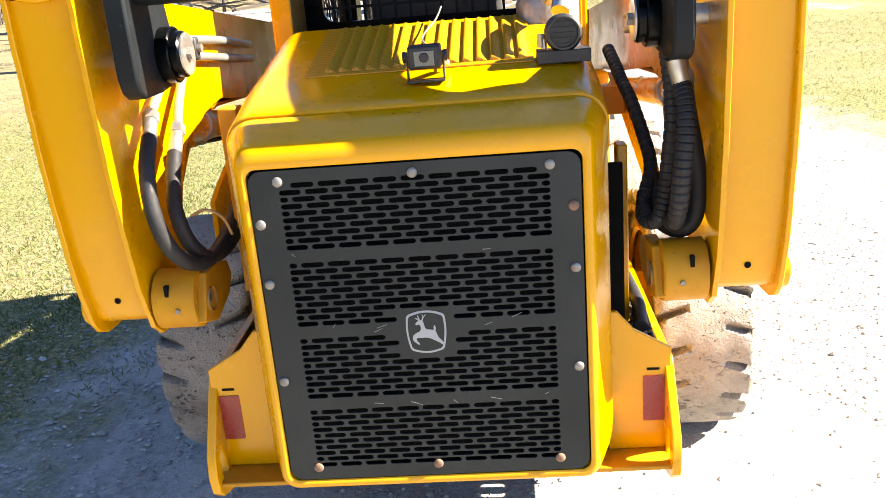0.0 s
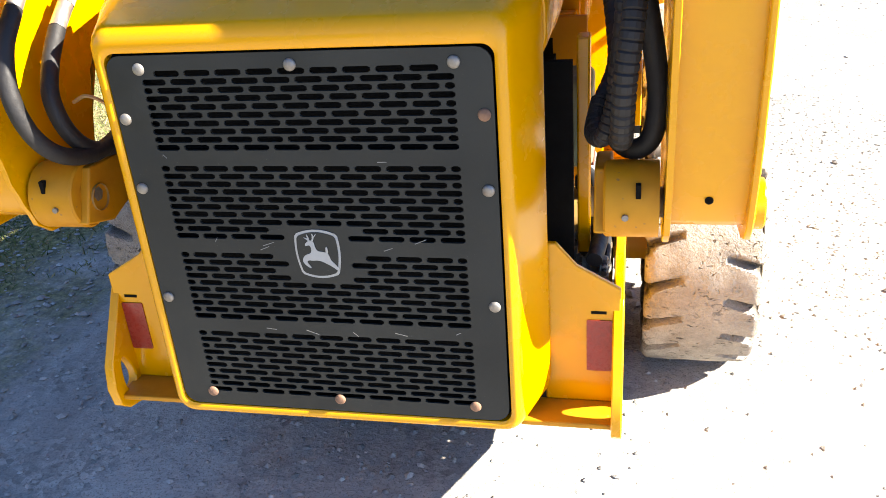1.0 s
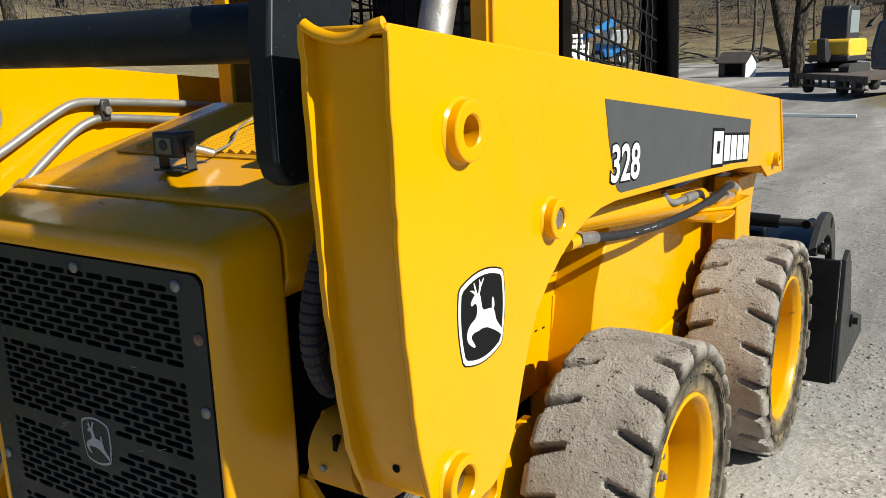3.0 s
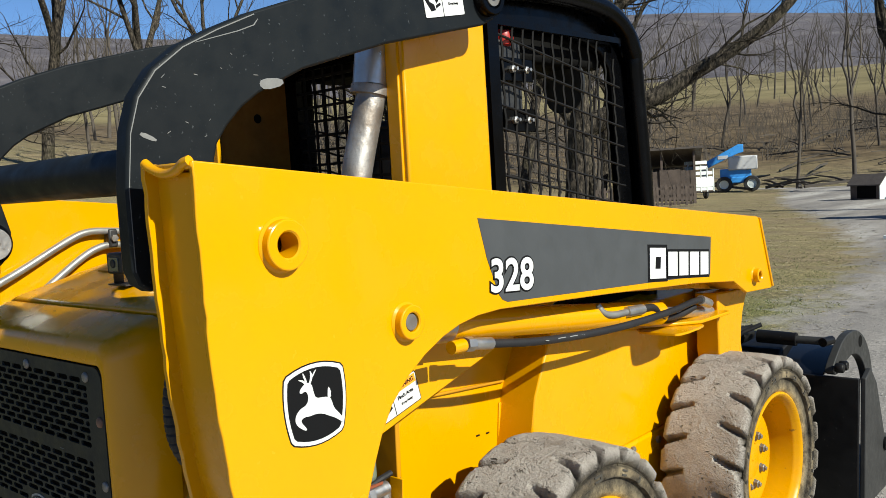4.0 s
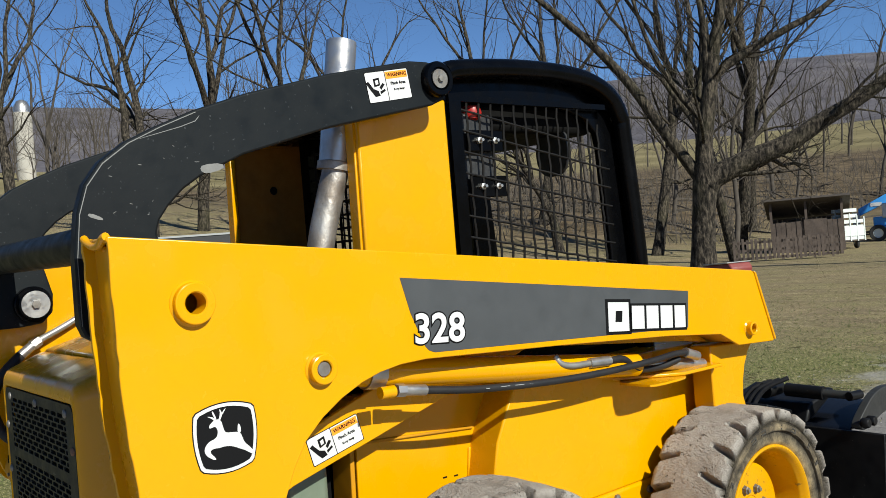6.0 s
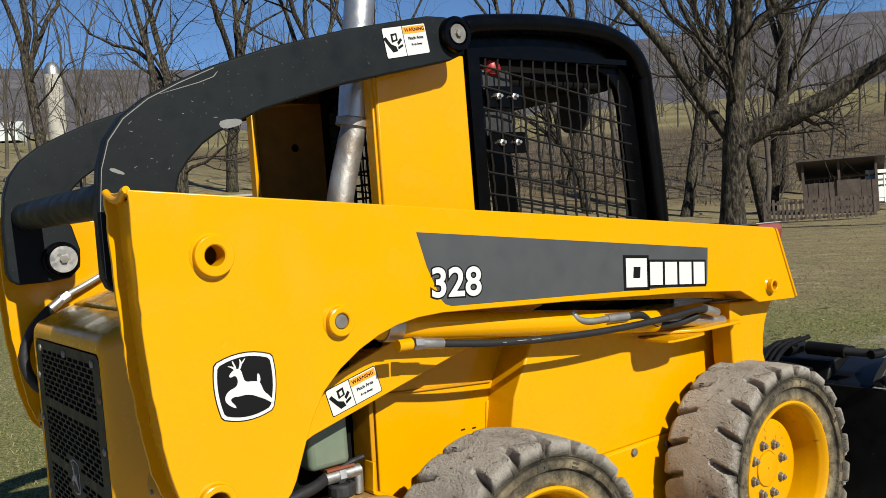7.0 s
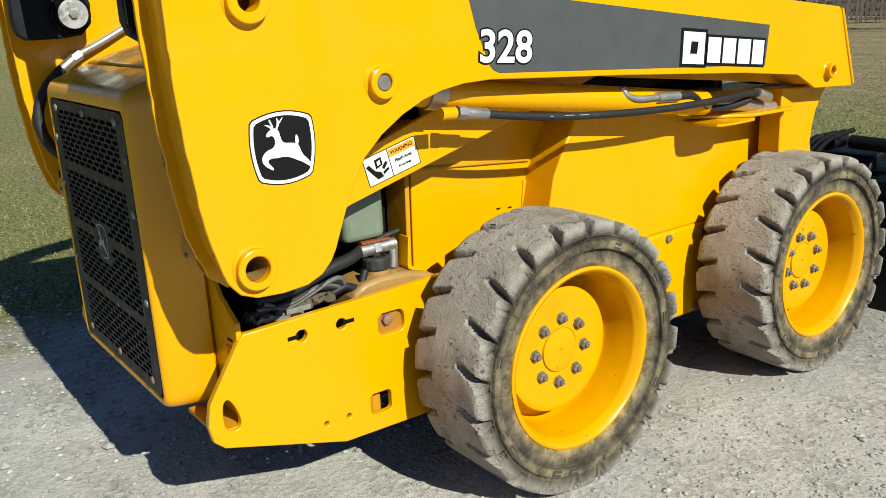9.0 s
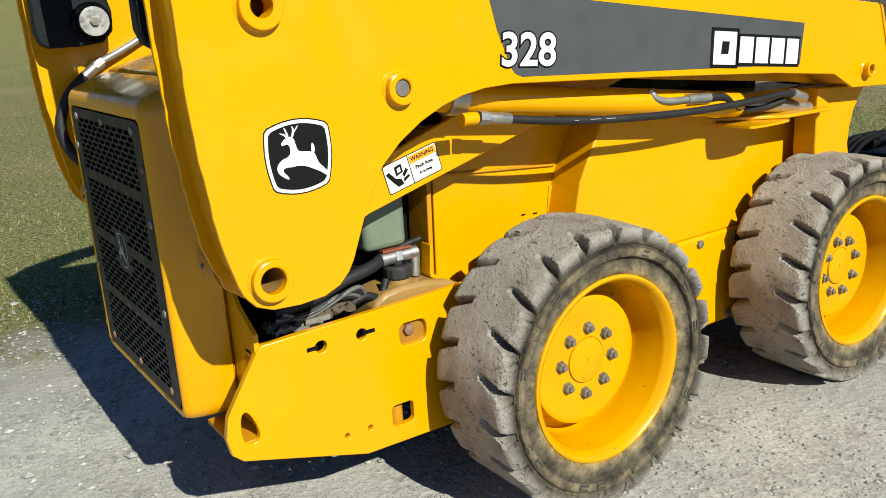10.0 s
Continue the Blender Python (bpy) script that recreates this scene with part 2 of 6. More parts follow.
def rounded(y0, z0, y1, z1, r, n=4):
    """A rounded rectangle."""
    out = []
    for cy, cz, a in ((y1 - r, z1 - r, 0), (y0 + r, z1 - r, 90), (y0 + r, z0 + r, 180), (y1 - r, z0 + r, 270)):
        out += [(cy + r * math.cos(radians(a + 90 * i / n)), cz + r * math.sin(radians(a + 90 * i / n))) for i in range(n + 1)]
    return out


def smooth_loop(pts, rounds=2, keep=()):
    """Corner cutting on a closed outline."""
    for _ in range(rounds):
        out = []
        for i, p in enumerate(pts):
            q = pts[(i + 1) % len(pts)]
            out += [(p[0] * 0.75 + q[0] * 0.25, p[1] * 0.75 + q[1] * 0.25), (p[0] * 0.25 + q[0] * 0.75, p[1] * 0.25 + q[1] * 0.75)]
        pts = out
    return pts


def lathe(profile, n=32, axis="x", bm=None, at=(0, 0, 0), a0=0.0):
    """Turns a profile of (radius, along) round an axis."""
    bm = bm or bmesh.new()
    rings = []
    for r, w in profile:
        if r < 1e-5:
            rings.append([bm.verts.new(Vector(at) + Vector(place3(axis, w, 0, 0)))])
        else:
            rings.append([bm.verts.new(Vector(at) + Vector(place3(axis, w, r * math.cos(a0 + 2 * math.pi * i / n), r * math.sin(a0 + 2 * math.pi * i / n)))) for i in range(n)])
    for p, q in zip(rings, rings[1:]):
        for i in range(n):
            j = (i + 1) % n
            if len(p) == 1 and len(q) > 1:
                bm.faces.new((p[0], q[i], q[j]))
            elif len(q) == 1 and len(p) > 1:
                bm.faces.new((p[i], p[j], q[0]))
            elif len(p) > 1:
                bm.faces.new((p[i], p[j], q[j], q[i]))
    return bm


def spline(pts, per=8):
    """Catmull-Rom through the points."""
    P = [Vector(p) for p in pts]
    P = [P[0] * 2 - P[1], *P, P[-1] * 2 - P[-2]]
    out = []
    for a, b, c, d in zip(P, P[1:], P[2:], P[3:]):
        for i in range(per):
            t = i / per
            out.append(0.5 * ((2 * b) + (c - a) * t + (2 * a - 5 * b + 4 * c - d) * t * t + (3 * b - a - 3 * c + d) * t ** 3))
    out.append(P[-2])
    return out


def tube(pts, r, n=10, bm=None, cap=True, radii=None):
    bm = bm or bmesh.new()
    pts = [Vector(p) for p in pts]
    rings, up = [], None
    for i, p in enumerate(pts):
        d = (pts[min(i + 1, len(pts) - 1)] - pts[max(i - 1, 0)]).normalized()
        if up is None:
            up = d.orthogonal().normalized()
        up = (up - d * up.dot(d)).normalized()
        side = d.cross(up)
        rr = radii[i] if radii else r
        rings.append([bm.verts.new(p + (up * math.cos(2 * math.pi * k / n) + side * math.sin(2 * math.pi * k / n)) * rr) for k in range(n)])
    for a, b in zip(rings, rings[1:]):
        for k in range(n):
            bm.faces.new((a[k], a[(k + 1) % n], b[(k + 1) % n], b[k]))
    if cap:
        bm.faces.new(rings[0])
        bm.faces.new(rings[-1][::-1])
    return bm


def shared(name, me, parent, at, label=""):
    ob = new(name, me)
    ob.parent = parent
    ob.location = at
    if label:
        tagged(ob, label)
    return ob


def text_mesh(body, size, depth=0.0, offset=0.0, swell=0.0):
    cu = bpy.data.curves.new("writing", "FONT")
    cu.body, cu.size, cu.extrude, cu.align_x, cu.align_y, cu.offset = body, size, depth, "CENTER", "CENTER", offset
    cu.bevel_depth, cu.bevel_resolution = swell, 1
    ob = bpy.data.objects.new("writing", cu)
    scene.collection.objects.link(ob)
    bpy.context.view_layer.update()
    me = bpy.data.meshes.new_from_object(ob.evaluated_get(bpy.context.evaluated_depsgraph_get()))
    bpy.data.objects.remove(ob)
    return me


# ---------------------------------------------------------------- ground
def lerp_table(t, table):
    for (a, va), (b, vb) in zip(table, table[1:]):
        if t <= b:
            return va + (vb - va) * max(0.0, (t - a) / (b - a))
    return table[-1][1]


def smoothstep(a, b, x):
    t = min(1.0, max(0.0, (x - a) / (b - a)))
    return t * t * (3 - 2 * t)


def ground_z(x, y):
    r = math.hypot(x, y)
    left = max(0.0, -x - 13) * 0.13 * smoothstep(0, 25, -x - 13)
    ahead = max(0.0, y - 47) * 0.115 * smoothstep(0, 25, y - 47)
    z = math.hypot(left, ahead)
    z = min(z, 34 + 0.02 * z)
    z += 118 * smoothstep(330, 900, r) * (1 + 0.12 * noise.noise(Vector((x, y, 0)) * 0.0021)) * (1 - 0.36 * smoothstep(-0.55, -0.1, x / max(r, 1.0)))
    mound = math.exp(-(((x - 3.7) / 3.0) ** 2 + ((y - 19.3) / 2.6) ** 2))
    z += 1.24 * mound
    if r > 14:
        z += 0.35 * noise.noise(Vector((x, y, 3)) * 0.08) * smoothstep(14, 60, r)
    if r < 60:
        z += 0.018 * noise.noise(Vector((x, y, 7)) * 0.9) * smoothstep(2.2, 5, r)
    return z


EDGE = [(-60, -3.5), (-6, -2.5), (-1, -1.6), (1, -1.45), (5, -0.75), (11.6, -1.5), (18, -3.9), (30, -9.5), (46, -15), (60, -40)]


def cover(x, y):
    """Over zero where grass grows, in metres from the gravel's edge."""
    left = lerp_table(y, EDGE) - x
    isle = min(x - 2.75 - 0.12 * abs(y - 8), y - 4.1, 15.5 - y + 0.3 * (x - 5), 60 - x)
    bank = min(x + 0.9, y - 16.5 + 0.9 * min(0.0, x), 22 - y)
    far = min(y - 50, 10.0)
    return max(left, isle, bank, far, -6.0)


def graded(lo, hi, n, fine):
    """n steps that widen away from zero."""
    k = math.asinh(hi / fine)
    return [fine * math.sinh(k * (2 * i / n - 1)) for i in range(n + 1)]


def build_ground():
    ax = graded(0, 2600, 300, 2.2)
    verts, cov = [], []
    for y in ax:
        for x in ax:
            verts.append((x, y, ground_z(x, y)))
            cov.append(cover(x, y))
    n = len(ax)
    faces = [(j * n + i, j * n + i + 1, (j + 1) * n + i + 1, (j + 1) * n + i) for j in range(n - 1) for i in range(n - 1)]
    me = bpy.data.meshes.new("ground")
    me.from_pydata(verts, [], faces)
    at = me.attributes.new("cover", "FLOAT", "POINT")
    at.data.foreach_set("value", cov)
    m = mat("gravel_and_grass", (0.3, 0.3, 0.3), 0.95, spec=0.2)
    k = Nodes(m)
    p = k.coord(world_space=True)
    # crushed stone
    st = k.voronoi(46, p, out="Color")
    stone = k.ramp(st, [(0.1, (0.2025, 0.1965, 0.1875)), (0.5, (0.345, 0.3337, 0.315)), (0.9, (0.495, 0.4838, 0.4575))])
    spl = k.t.nodes.new("ShaderNodeSeparateXYZ")
    k.link(p, spl.inputs[0])
    # paler by the loader, darker to its left: sun and shade put in colour
    near_lit = k.math("MULTIPLY", k.math("SUBTRACT", 3.4, spl.outputs["Y"]), 0.12, True)
    near_lit = k.math("MULTIPLY", near_lit, k.math("ADD", k.math("MULTIPLY", spl.outputs["X"], 0.5), 1.0, True))
    tracks = k.math("ADD", k.noise(0.75, 6, 0.62, k.coord((1.0, 0.16, 1), True)), k.math("MULTIPLY", near_lit, 0.55))
    pale = k.ramp(tracks, [(0.40, (0.176, 0.163, 0.156)), (0.52, (0.276, 0.255, 0.239)), (0.64, (0.420, 0.404, 0.380))])
    patch = k.mix(1.0, pale, k.ramp(k.noise(2.3, 6, 0.7, p), [(0.3, (0.80, 0.80, 0.80)), (0.7, (1.15, 1.13, 1.09))]), "MULTIPLY")
    loose = k.ramp(k.noise(3.1, 4, 0.6, p), [(0.44, 0.1), (0.62, 0.75)])
    stone = k.mix(0.75, stone, k.mix(1.0, stone, k.mix(1.0, pale, (2.1, 2.1, 2.1), "MULTIPLY"), "MULTIPLY"))
    gravel = k.mix(loose, patch, stone)
    gravel = k.mix(k.ramp(k.noise(140, 3, 0.6, p), [(0.36, 0.75), (0.46, 0.0)]), gravel, (0.17, 0.162, 0.150))
    grit = k.ramp(k.noise(30, 7, 0.8, p), [(0.36, (0.66, 0.66, 0.66)), (0.50, (1.0, 1.0, 1.0)), (0.64, (1.22, 1.21, 1.19))])
    gravel = k.mix(k.math("ADD", loose, 0.15, True), gravel, k.mix(1.0, gravel, grit, "MULTIPLY"))
    # grass and thatch
    blade = k.noise(40, 5, 0.7, k.coord((1.0, 1.0, 1.0), True))
    green = k.ramp(blade, [(0.32, (0.0382, 0.0527, 0.0153)), (0.5, (0.136, 0.140, 0.048)), (0.66, (0.290, 0.262, 0.135))])
    straw = k.ramp(blade, [(0.32, (0.085, 0.0638, 0.0357)), (0.5, (0.2295, 0.1785, 0.102)), (0.66, (0.408, 0.34, 0.2125))])
    dry = k.ramp(k.noise(0.32, 5, 0.6, p), [(0.47, 0.08), (0.70, 0.60)])
    sep = k.t.nodes.new("ShaderNodeSeparateXYZ")
    k.link(p, sep.inputs[0])
    away = k.math("MULTIPLY", k.math("SUBTRACT", sep.outputs["Y"], 7.0), 0.28, True)
    away = k.math("MULTIPLY", away, k.math("SUBTRACT", 0.6, k.math("MULTIPLY", sep.outputs["X"], 0.4), True))
    dry = k.math("ADD", dry, k.math("MULTIPLY", away, 0.55), True)
    grass = k.mix(dry, green, straw)
    soil = k.ramp(k.noise(0.9, 7, 0.75, k.coord((0.45, 1.3, 1), True)), [(0.44, 0.0), (0.60, 0.8)])
    grass = k.mix(k.math("MULTIPLY", soil, k.math("ADD", away, 0.25, True)), grass, (0.17, 0.13, 0.085))
    hay = k.ramp(k.noise(1.7, 7, 0.8, k.coord((0.4, 2.2, 1), True)), [(0.53, 0.0), (0.66, 0.75)])
    grass = k.mix(k.math("MULTIPLY", hay, k.math("ADD", away, 0.1, True)), grass, (0.38, 0.315, 0.20))
    tuft = k.ramp(k.noise(24, 8, 0.85, p), [(0.36, (0.22, 0.24, 0.20)), (0.49, (0.80, 0.80, 0.76)), (0.62, (1.75, 1.65, 1.45))])
    grass = k.mix(0.85, grass, k.mix(1.0, grass, tuft, "MULTIPLY"))
    # fields and woods that lie far off; the woods' blue-violet tint stands for haze
    litter = k.ramp(k.noise(0.55, 6, 0.7, p), [(0.35, (0.036, 0.025, 0.015)), (0.5, (0.092, 0.063, 0.036)), (0.68, (0.165, 0.122, 0.072))])
    brown = k.ramp(k.math("MULTIPLY", sep.outputs["Z"], 0.1, True), [(0.02, 0.0), (0.18, 0.9)])
    grass = k.mix(k.math("MULTIPLY", brown, k.math("MULTIPLY", k.math("SUBTRACT", sep.outputs["Y"], 20.0), 0.07, True)), grass, litter)
    field = k.ramp(k.noise(0.05, 4, 0.6, p), [(0.35, (0.136, 0.112, 0.052)), (0.65, (0.224, 0.184, 0.092))])
    grass = k.mix(k.ramp(k.math("MULTIPLY", sep.outputs["Z"], 0.02, True), [(0.20, 0.0), (0.26, 1.0)]), grass, field)
    wood = k.ramp(k.noise(0.035, 8, 0.75, p), [(0.35, (0.0553, 0.051, 0.0578)), (0.5, (0.0935, 0.085, 0.0952)), (0.65, (0.136, 0.1232, 0.1275))])
    grass = k.mix(k.ramp(k.math("MULTIPLY", sep.outputs["Z"], 0.01, True), [(0.37, 0.0), (0.43, 1.0)]), grass, wood)
    at_n = k.t.nodes.new("ShaderNodeAttribute")
    at_n.attribute_name = "cover"
    wig = k.math("MULTIPLY", k.math("SUBTRACT", k.noise(1.7, 7, 0.72, p), 0.5), 2.6)
    d = k.math("ADD", at_n.outputs["Fac"], wig)
    mask = k.ramp(k.math("ADD", k.math("MULTIPLY", d, 0.8), 0.5, True), [(0.3, 0.0), (0.8, 1.0)])
    k.color(k.mix(mask, gravel, grass))
    hs = k.math("MULTIPLY", k.voronoi(46, p), 0.8)
    hn = k.math("ADD", hs, k.noise(90, 4, 0.65, p))
    k.bump(hn, 0.40, 0.009)
    ob = finish("ground", me, m, None, "", 180)
    return tagged(ob, "pale gravel drive running into thin dry grass and brown hillside", "ground", kind="structure")


build_ground()

# ---------------------------------------------------------------- the loader
loader = thing("skid_steer_loader", "yellow wheeled skid steer loader with black cab, parked on gravel", "loader")


# ---- wheels
def tyre_mesh():
    prof = []   # (radius, along)
    wall = [(0.252, 0.108), (0.2655, 0.121), (0.279, 0.129), (0.290, 0.1285), (0.311, 0.1290), (0.314, 0.1300), (0.316, 0.1390), (0.318, 0.1405), (0.339, 0.1405), (0.3415, 0.1390), (0.343, 0.1350), (0.348, 0.1350), (0.352, 0.1390), (0.357, 0.144), (0.366, 0.146), (0.376, 0.1455), (0.385, 0.142), (0.391, 0.136), (0.3945, 0.127)]
    mid = [(0.3955 + 0.002 * (1 - (w / 0.12) ** 2), w) for w in [0.12 - 0.24 * i / 20 for i in range(21)]]
    prof = wall + mid + [(r, -w) for r, w in reversed(wall)]
    n, lugs = 504, 21
    verts = []
    for r, w in prof:
        side = 1 if w > 0 else -1
        aw = abs(w)
        for i in range(n):
            a = 2 * math.pi * i / n
            rr, ww = r, w
            # notches cut in from both shoulders
            reach = (aw - 0.050) / 0.095
            if reach > 0 and r > 0.353:
                u = (a / (2 * math.pi) * lugs + (0.5 if side < 0 else 0.0) + 0.22 * (1 - min(1.0, reach))) % 1.0
                width = 0.17 + 0.10 * min(1.0, reach) + 0.16 * smoothstep(0.72, 1.0, reach)
                edge = 0.035
                if u < width:
                    cut = min(1.0, u / (width * 0.45)) * min(1.0, (width - u) / edge)
                    cut *= min(1.0, reach / 0.06)
                    deep = 0.016 + 0.028 * min(1.0, reach)
                    rr = r - deep * cut if r > 0.385 else r - deep * cut * (r - 0.350) / 0.035
                    if aw > 0.14:
                        ww = w - side * 0.010 * cut
            # raised marks on the wall
            if 0.316 < r < 0.340 and aw > 0.13:
                s = (a * 19) % (2 * math.pi)
                if s < 4.2 and (a % 2.1) < 1.25:
                    ww += side * 0.003
            c, s_ = math.cos(a), math.sin(a)
            j = noise.noise(Vector((w * 14, rr * c * 14, rr * s_ * 14))) * 0.0028 if r > 0.35 else 0.0
            verts.append((ww, (rr + j) * c, (rr + j) * s_))
    m = len(prof)
    faces = [(k * n + i, k * n + (i + 1) % n, (k + 1) * n + (i + 1) % n, (k + 1) * n + i) for k in range(m - 1) for i in range(n)]
    me = bpy.data.meshes.new("tyre")
    me.from_pydata(verts, [], faces)
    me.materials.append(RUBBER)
    me.polygons.foreach_set("use_smooth", [True] * len(me.polygons))
    me.set_sharp_from_angle(angle=radians(38))
    return me


def rim_mesh():
    prof = [(0.250, -0.120), (0.262, -0.128), (0.262, 0.112), (0.266, 0.118), (0.2645, 0.1245), (0.2575, 0.127), (0.2505, 0.123), (0.2455, 0.112), (0.2400, 0.104), (0.2375, 0.098), (0.2368, 0.094), (0.2270, 0.004), (0.2230, -0.030), (0.2170, -0.036), (0.2000, -0.034),
            (0.1930, -0.028), (0.1885, 0.004), (0.1875, 0.0205), (0.1855, 0.0260), (0.1800, 0.0288), (0.170, 0.0290), (0.068, 0.0285), (0.0675, 0.0260), (0.065, 0.0260), (0.064, 0.0320), (0.060, 0.0335), (0.006, 0.0335), (0.005, 0.0305), (0.0, 0.0305)]
    bm = lathe(prof, 64)
    me = bpy.data.meshes.new("wheel_rim")
    bmesh.ops.recalc_face_normals(bm, faces=bm.faces)
    bm.to_mesh(me)
    bm.free()
    return me


def nut_mesh():
    bm = lathe([(0.018, 0.0), (0.018, 0.003), (0.0150, 0.003), (0.0150, 0.014), (0.013, 0.016), (0.0085, 0.016), (0.0085, 0.022), (0.007, 0.024), (0.0, 0.024)], 6)
    me = bpy.data.meshes.new("lug_nut")
    bmesh.ops.recalc_face_normals(bm, faces=bm.faces)
    bm.to_mesh(me)
    bm.free()
    me.materials.append(BOLT)
    return me


TYRE, RIM, NUT = tyre_mesh(), rim_mesh(), nut_mesh()
MARK = bpy.data.meshes.new("raised_mark")
bm = plate([(-0.0085, -0.0175), (0.0085, -0.0175), (0.0085, 0.0165), (0.0035, 0.0165), (0.0035, -0.010), (-0.0035, -0.010), (-0.0035, 0.0165), (-0.0085, 0.0165)], 0.0, 0.0028)
bmesh.ops.recalc_face_normals(bm, faces=bm.faces)
bm.to_mesh(MARK)
bm.free()
MARK.materials.append(worn("dusty_rubber", (0.050, 0.044, 0.034), (0.022, 0.020, 0.017), 0.85, big=20, fine=120, bump=0.2, amount=0.8))
RIM.materials.append(worn("yellow_rim", (0.575, 0.278, 0.0008), (0.44, 0.19, 0.003), 0.30, big=7, fine=26, bump=0.02, spec=0.25, amount=0.5, speck=(0.16, 0.09, 0.02)))
RIM.polygons.foreach_set("use_smooth", [True] * len(RIM.polygons))
RIM.set_sharp_from_angle(angle=radians(40))
for sx in (1, -1):
    for wy, turn in ((0.0, 8), (1.23, 27)):
        wheel = shared("wheel", RIM, loader, (sx * 0.755, wy, 0.395), "dished yellow steel wheel on a grey solid tyre")
        wheel.rotation_euler = (radians(turn), 0, 0 if sx > 0 else math.pi)
        tyre = shared("tyre", TYRE, wheel, (0, 0, 0), "dusty grey solid rubber tyre with chunky notched tread")
        tyre.rotation_euler.x = radians(8.57 if wy == 0.0 else 0.0)
        for i in range(8):
            a = radians(45 * i + 32.5)
            shared("lug_nut", NUT, wheel, (0.0285, 0.096 * math.cos(a), 0.096 * math.sin(a)))
        if sx > 0:
            for i in range(30):
                if i % 10 < 8:
                    a = radians(12 * i)
                    mark = shared("raised_mark", MARK, wheel, (0.1402, 0.3285 * math.cos(a), 0.3285 * math.sin(a)))
                    mark.rotation_euler.x = a
        axle = part("axle_hub", lathe([(0.11, -0.25), (0.11, -0.02), (0.0, -0.02)], 24), YELLOW_DULL, wheel)

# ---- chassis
part("chassis_tub", plate([(-0.80, 0.30), (-0.3, 0.22), (1.45, 0.22), (1.58, 0.40), (1.56, 0.86), (1.40, 1.00), (-0.28, 1.0), (-0.28, 0.55), (-0.80, 0.55)], -0.38, 0.38), DARK, loader, "near-black block for the shaded engine and chassis interior")
for s in (1, -1):
    part("side_panel", plate([(0.150, 0.56), (0.150, 0.60), (0.205, 0.84), (0.300, 1.02), (1.52, 1.02), (1.52, 0.56)], s * 0.40, s * 0.560), YELLOW, loader, "flat yellow body side", bevel=0.006)
    part("chain_case", plate([(0.10, 0.22), (1.52, 0.22), (1.60, 0.40), (1.58, 0.56), (0.10, 0.56)], s * 0.40, s * 0.566), YELLOW, loader, bevel=0.012)
    part("rear_panel", plate([(-0.250, 0.56), (0.24, 0.56), (0.30, 1.02), (-0.235, 1.05)], s * 0.36, s * 0.432), YELLOW, loader, bevel=0.004)
    part("panel_crease", plate([(-0.24, 0.910), (0.21, 0.872), (0.215, 0.880), (-0.24, 0.919)], s * 0.430, s * 0.440), YELLOW_DULL, loader, bevel=0.003)
    for y, z in ((0.084, 0.740), (0.130, 0.736)):
        part("panel_slot", box((s * 0.4315, y, z), (0.003, 0.016, 0.005)), DARK, loader)
    part("panel_ridge", plate([(0.160, 0.585), (0.172, 0.585), (0.200, 0.815), (0.188, 0.815)], s * 0.430, s * 0.438), YELLOW, loader, bevel=0.003)
    part("front_post", plate([(1.30, 0.60), (1.36, 0.60), (1.40, 1.02), (1.28, 1.02)], s * 0.45, s * 0.580), YELLOW_DULL, loader, bevel=0.004)
    for by, bz in ((0.743, 0.535), (0.927, 0.525), (0.90, 0.245)):
        part("side_bolt", lathe([(0.014, 0), (0.014, s * 0.010), (0.008, s * 0.012), (0.0, s * 0.012)], 6, at=(s * 0.566, by, bz)), BOLT, loader)


# ---- tail door and hood
def hood_ring(y, hw, top, bot, r, n=6):
    return [(x, y, z) for x, z in rounded(-hw, bot, hw, top, r, n)]


def loft(rings, cap0=True, cap1=True):
    bm = bmesh.new()
    vs = [[bm.verts.new(p) for p in ring] for ring in rings]
    n = len(vs[0])
    for a, b in zip(vs, vs[1:]):
        for i in range(n):
            bm.faces.new((a[i], a[(i + 1) % n], b[(i + 1) % n], b[i]))
    if cap0:
        bm.faces.new(vs[0])
    if cap1:
        bm.faces.new(vs[-1][::-1])
    return bm


tail = part("tail_door", loft([
    hood_ring(-0.975, 0.350, 1.156, 0.408, 0.022), hood_ring(-0.998, 0.350, 1.156, 0.408, 0.022), hood_ring(-1.001, 0.354, 1.160, 0.404, 0.025),
    hood_ring(-1.002, 0.360, 1.174, 0.396, 0.030), hood_ring(-0.999, 0.366, 1.188, 0.390, 0.034), hood_ring(-0.992, 0.372, 1.199, 0.385, 0.038), hood_ring(-0.981, 0.377, 1.206, 0.381, 0.042), hood_ring(-0.968, 0.382, 1.211, 0.379, 0.046),
    hood_ring(-0.925, 0.398, 1.227, 0.377, 0.056), hood_ring(-0.885, 0.415, 1.242, 0.377, 0.064), hood_ring(-0.876, 0.416, 1.2425, 0.377, 0.064), hood_ring(-0.873, 0.412, 1.238, 0.380, 0.062), hood_ring(-0.870, 0.398, 1.225, 0.38, 0.06), hood_ring(-0.850, 0.395, 1.222, 0.38, 0.06)],
    cap0=False), YELLOW, loader, "yellow tail door round the grille", 50)
# near-black sheet gives the shade seen through the slots
part("radiator_shade", box((0, -0.970, 0.782), (0.70, 0.004, 0.75)), DARK, tail, "near-black sheet for the shaded radiator behind the grille")
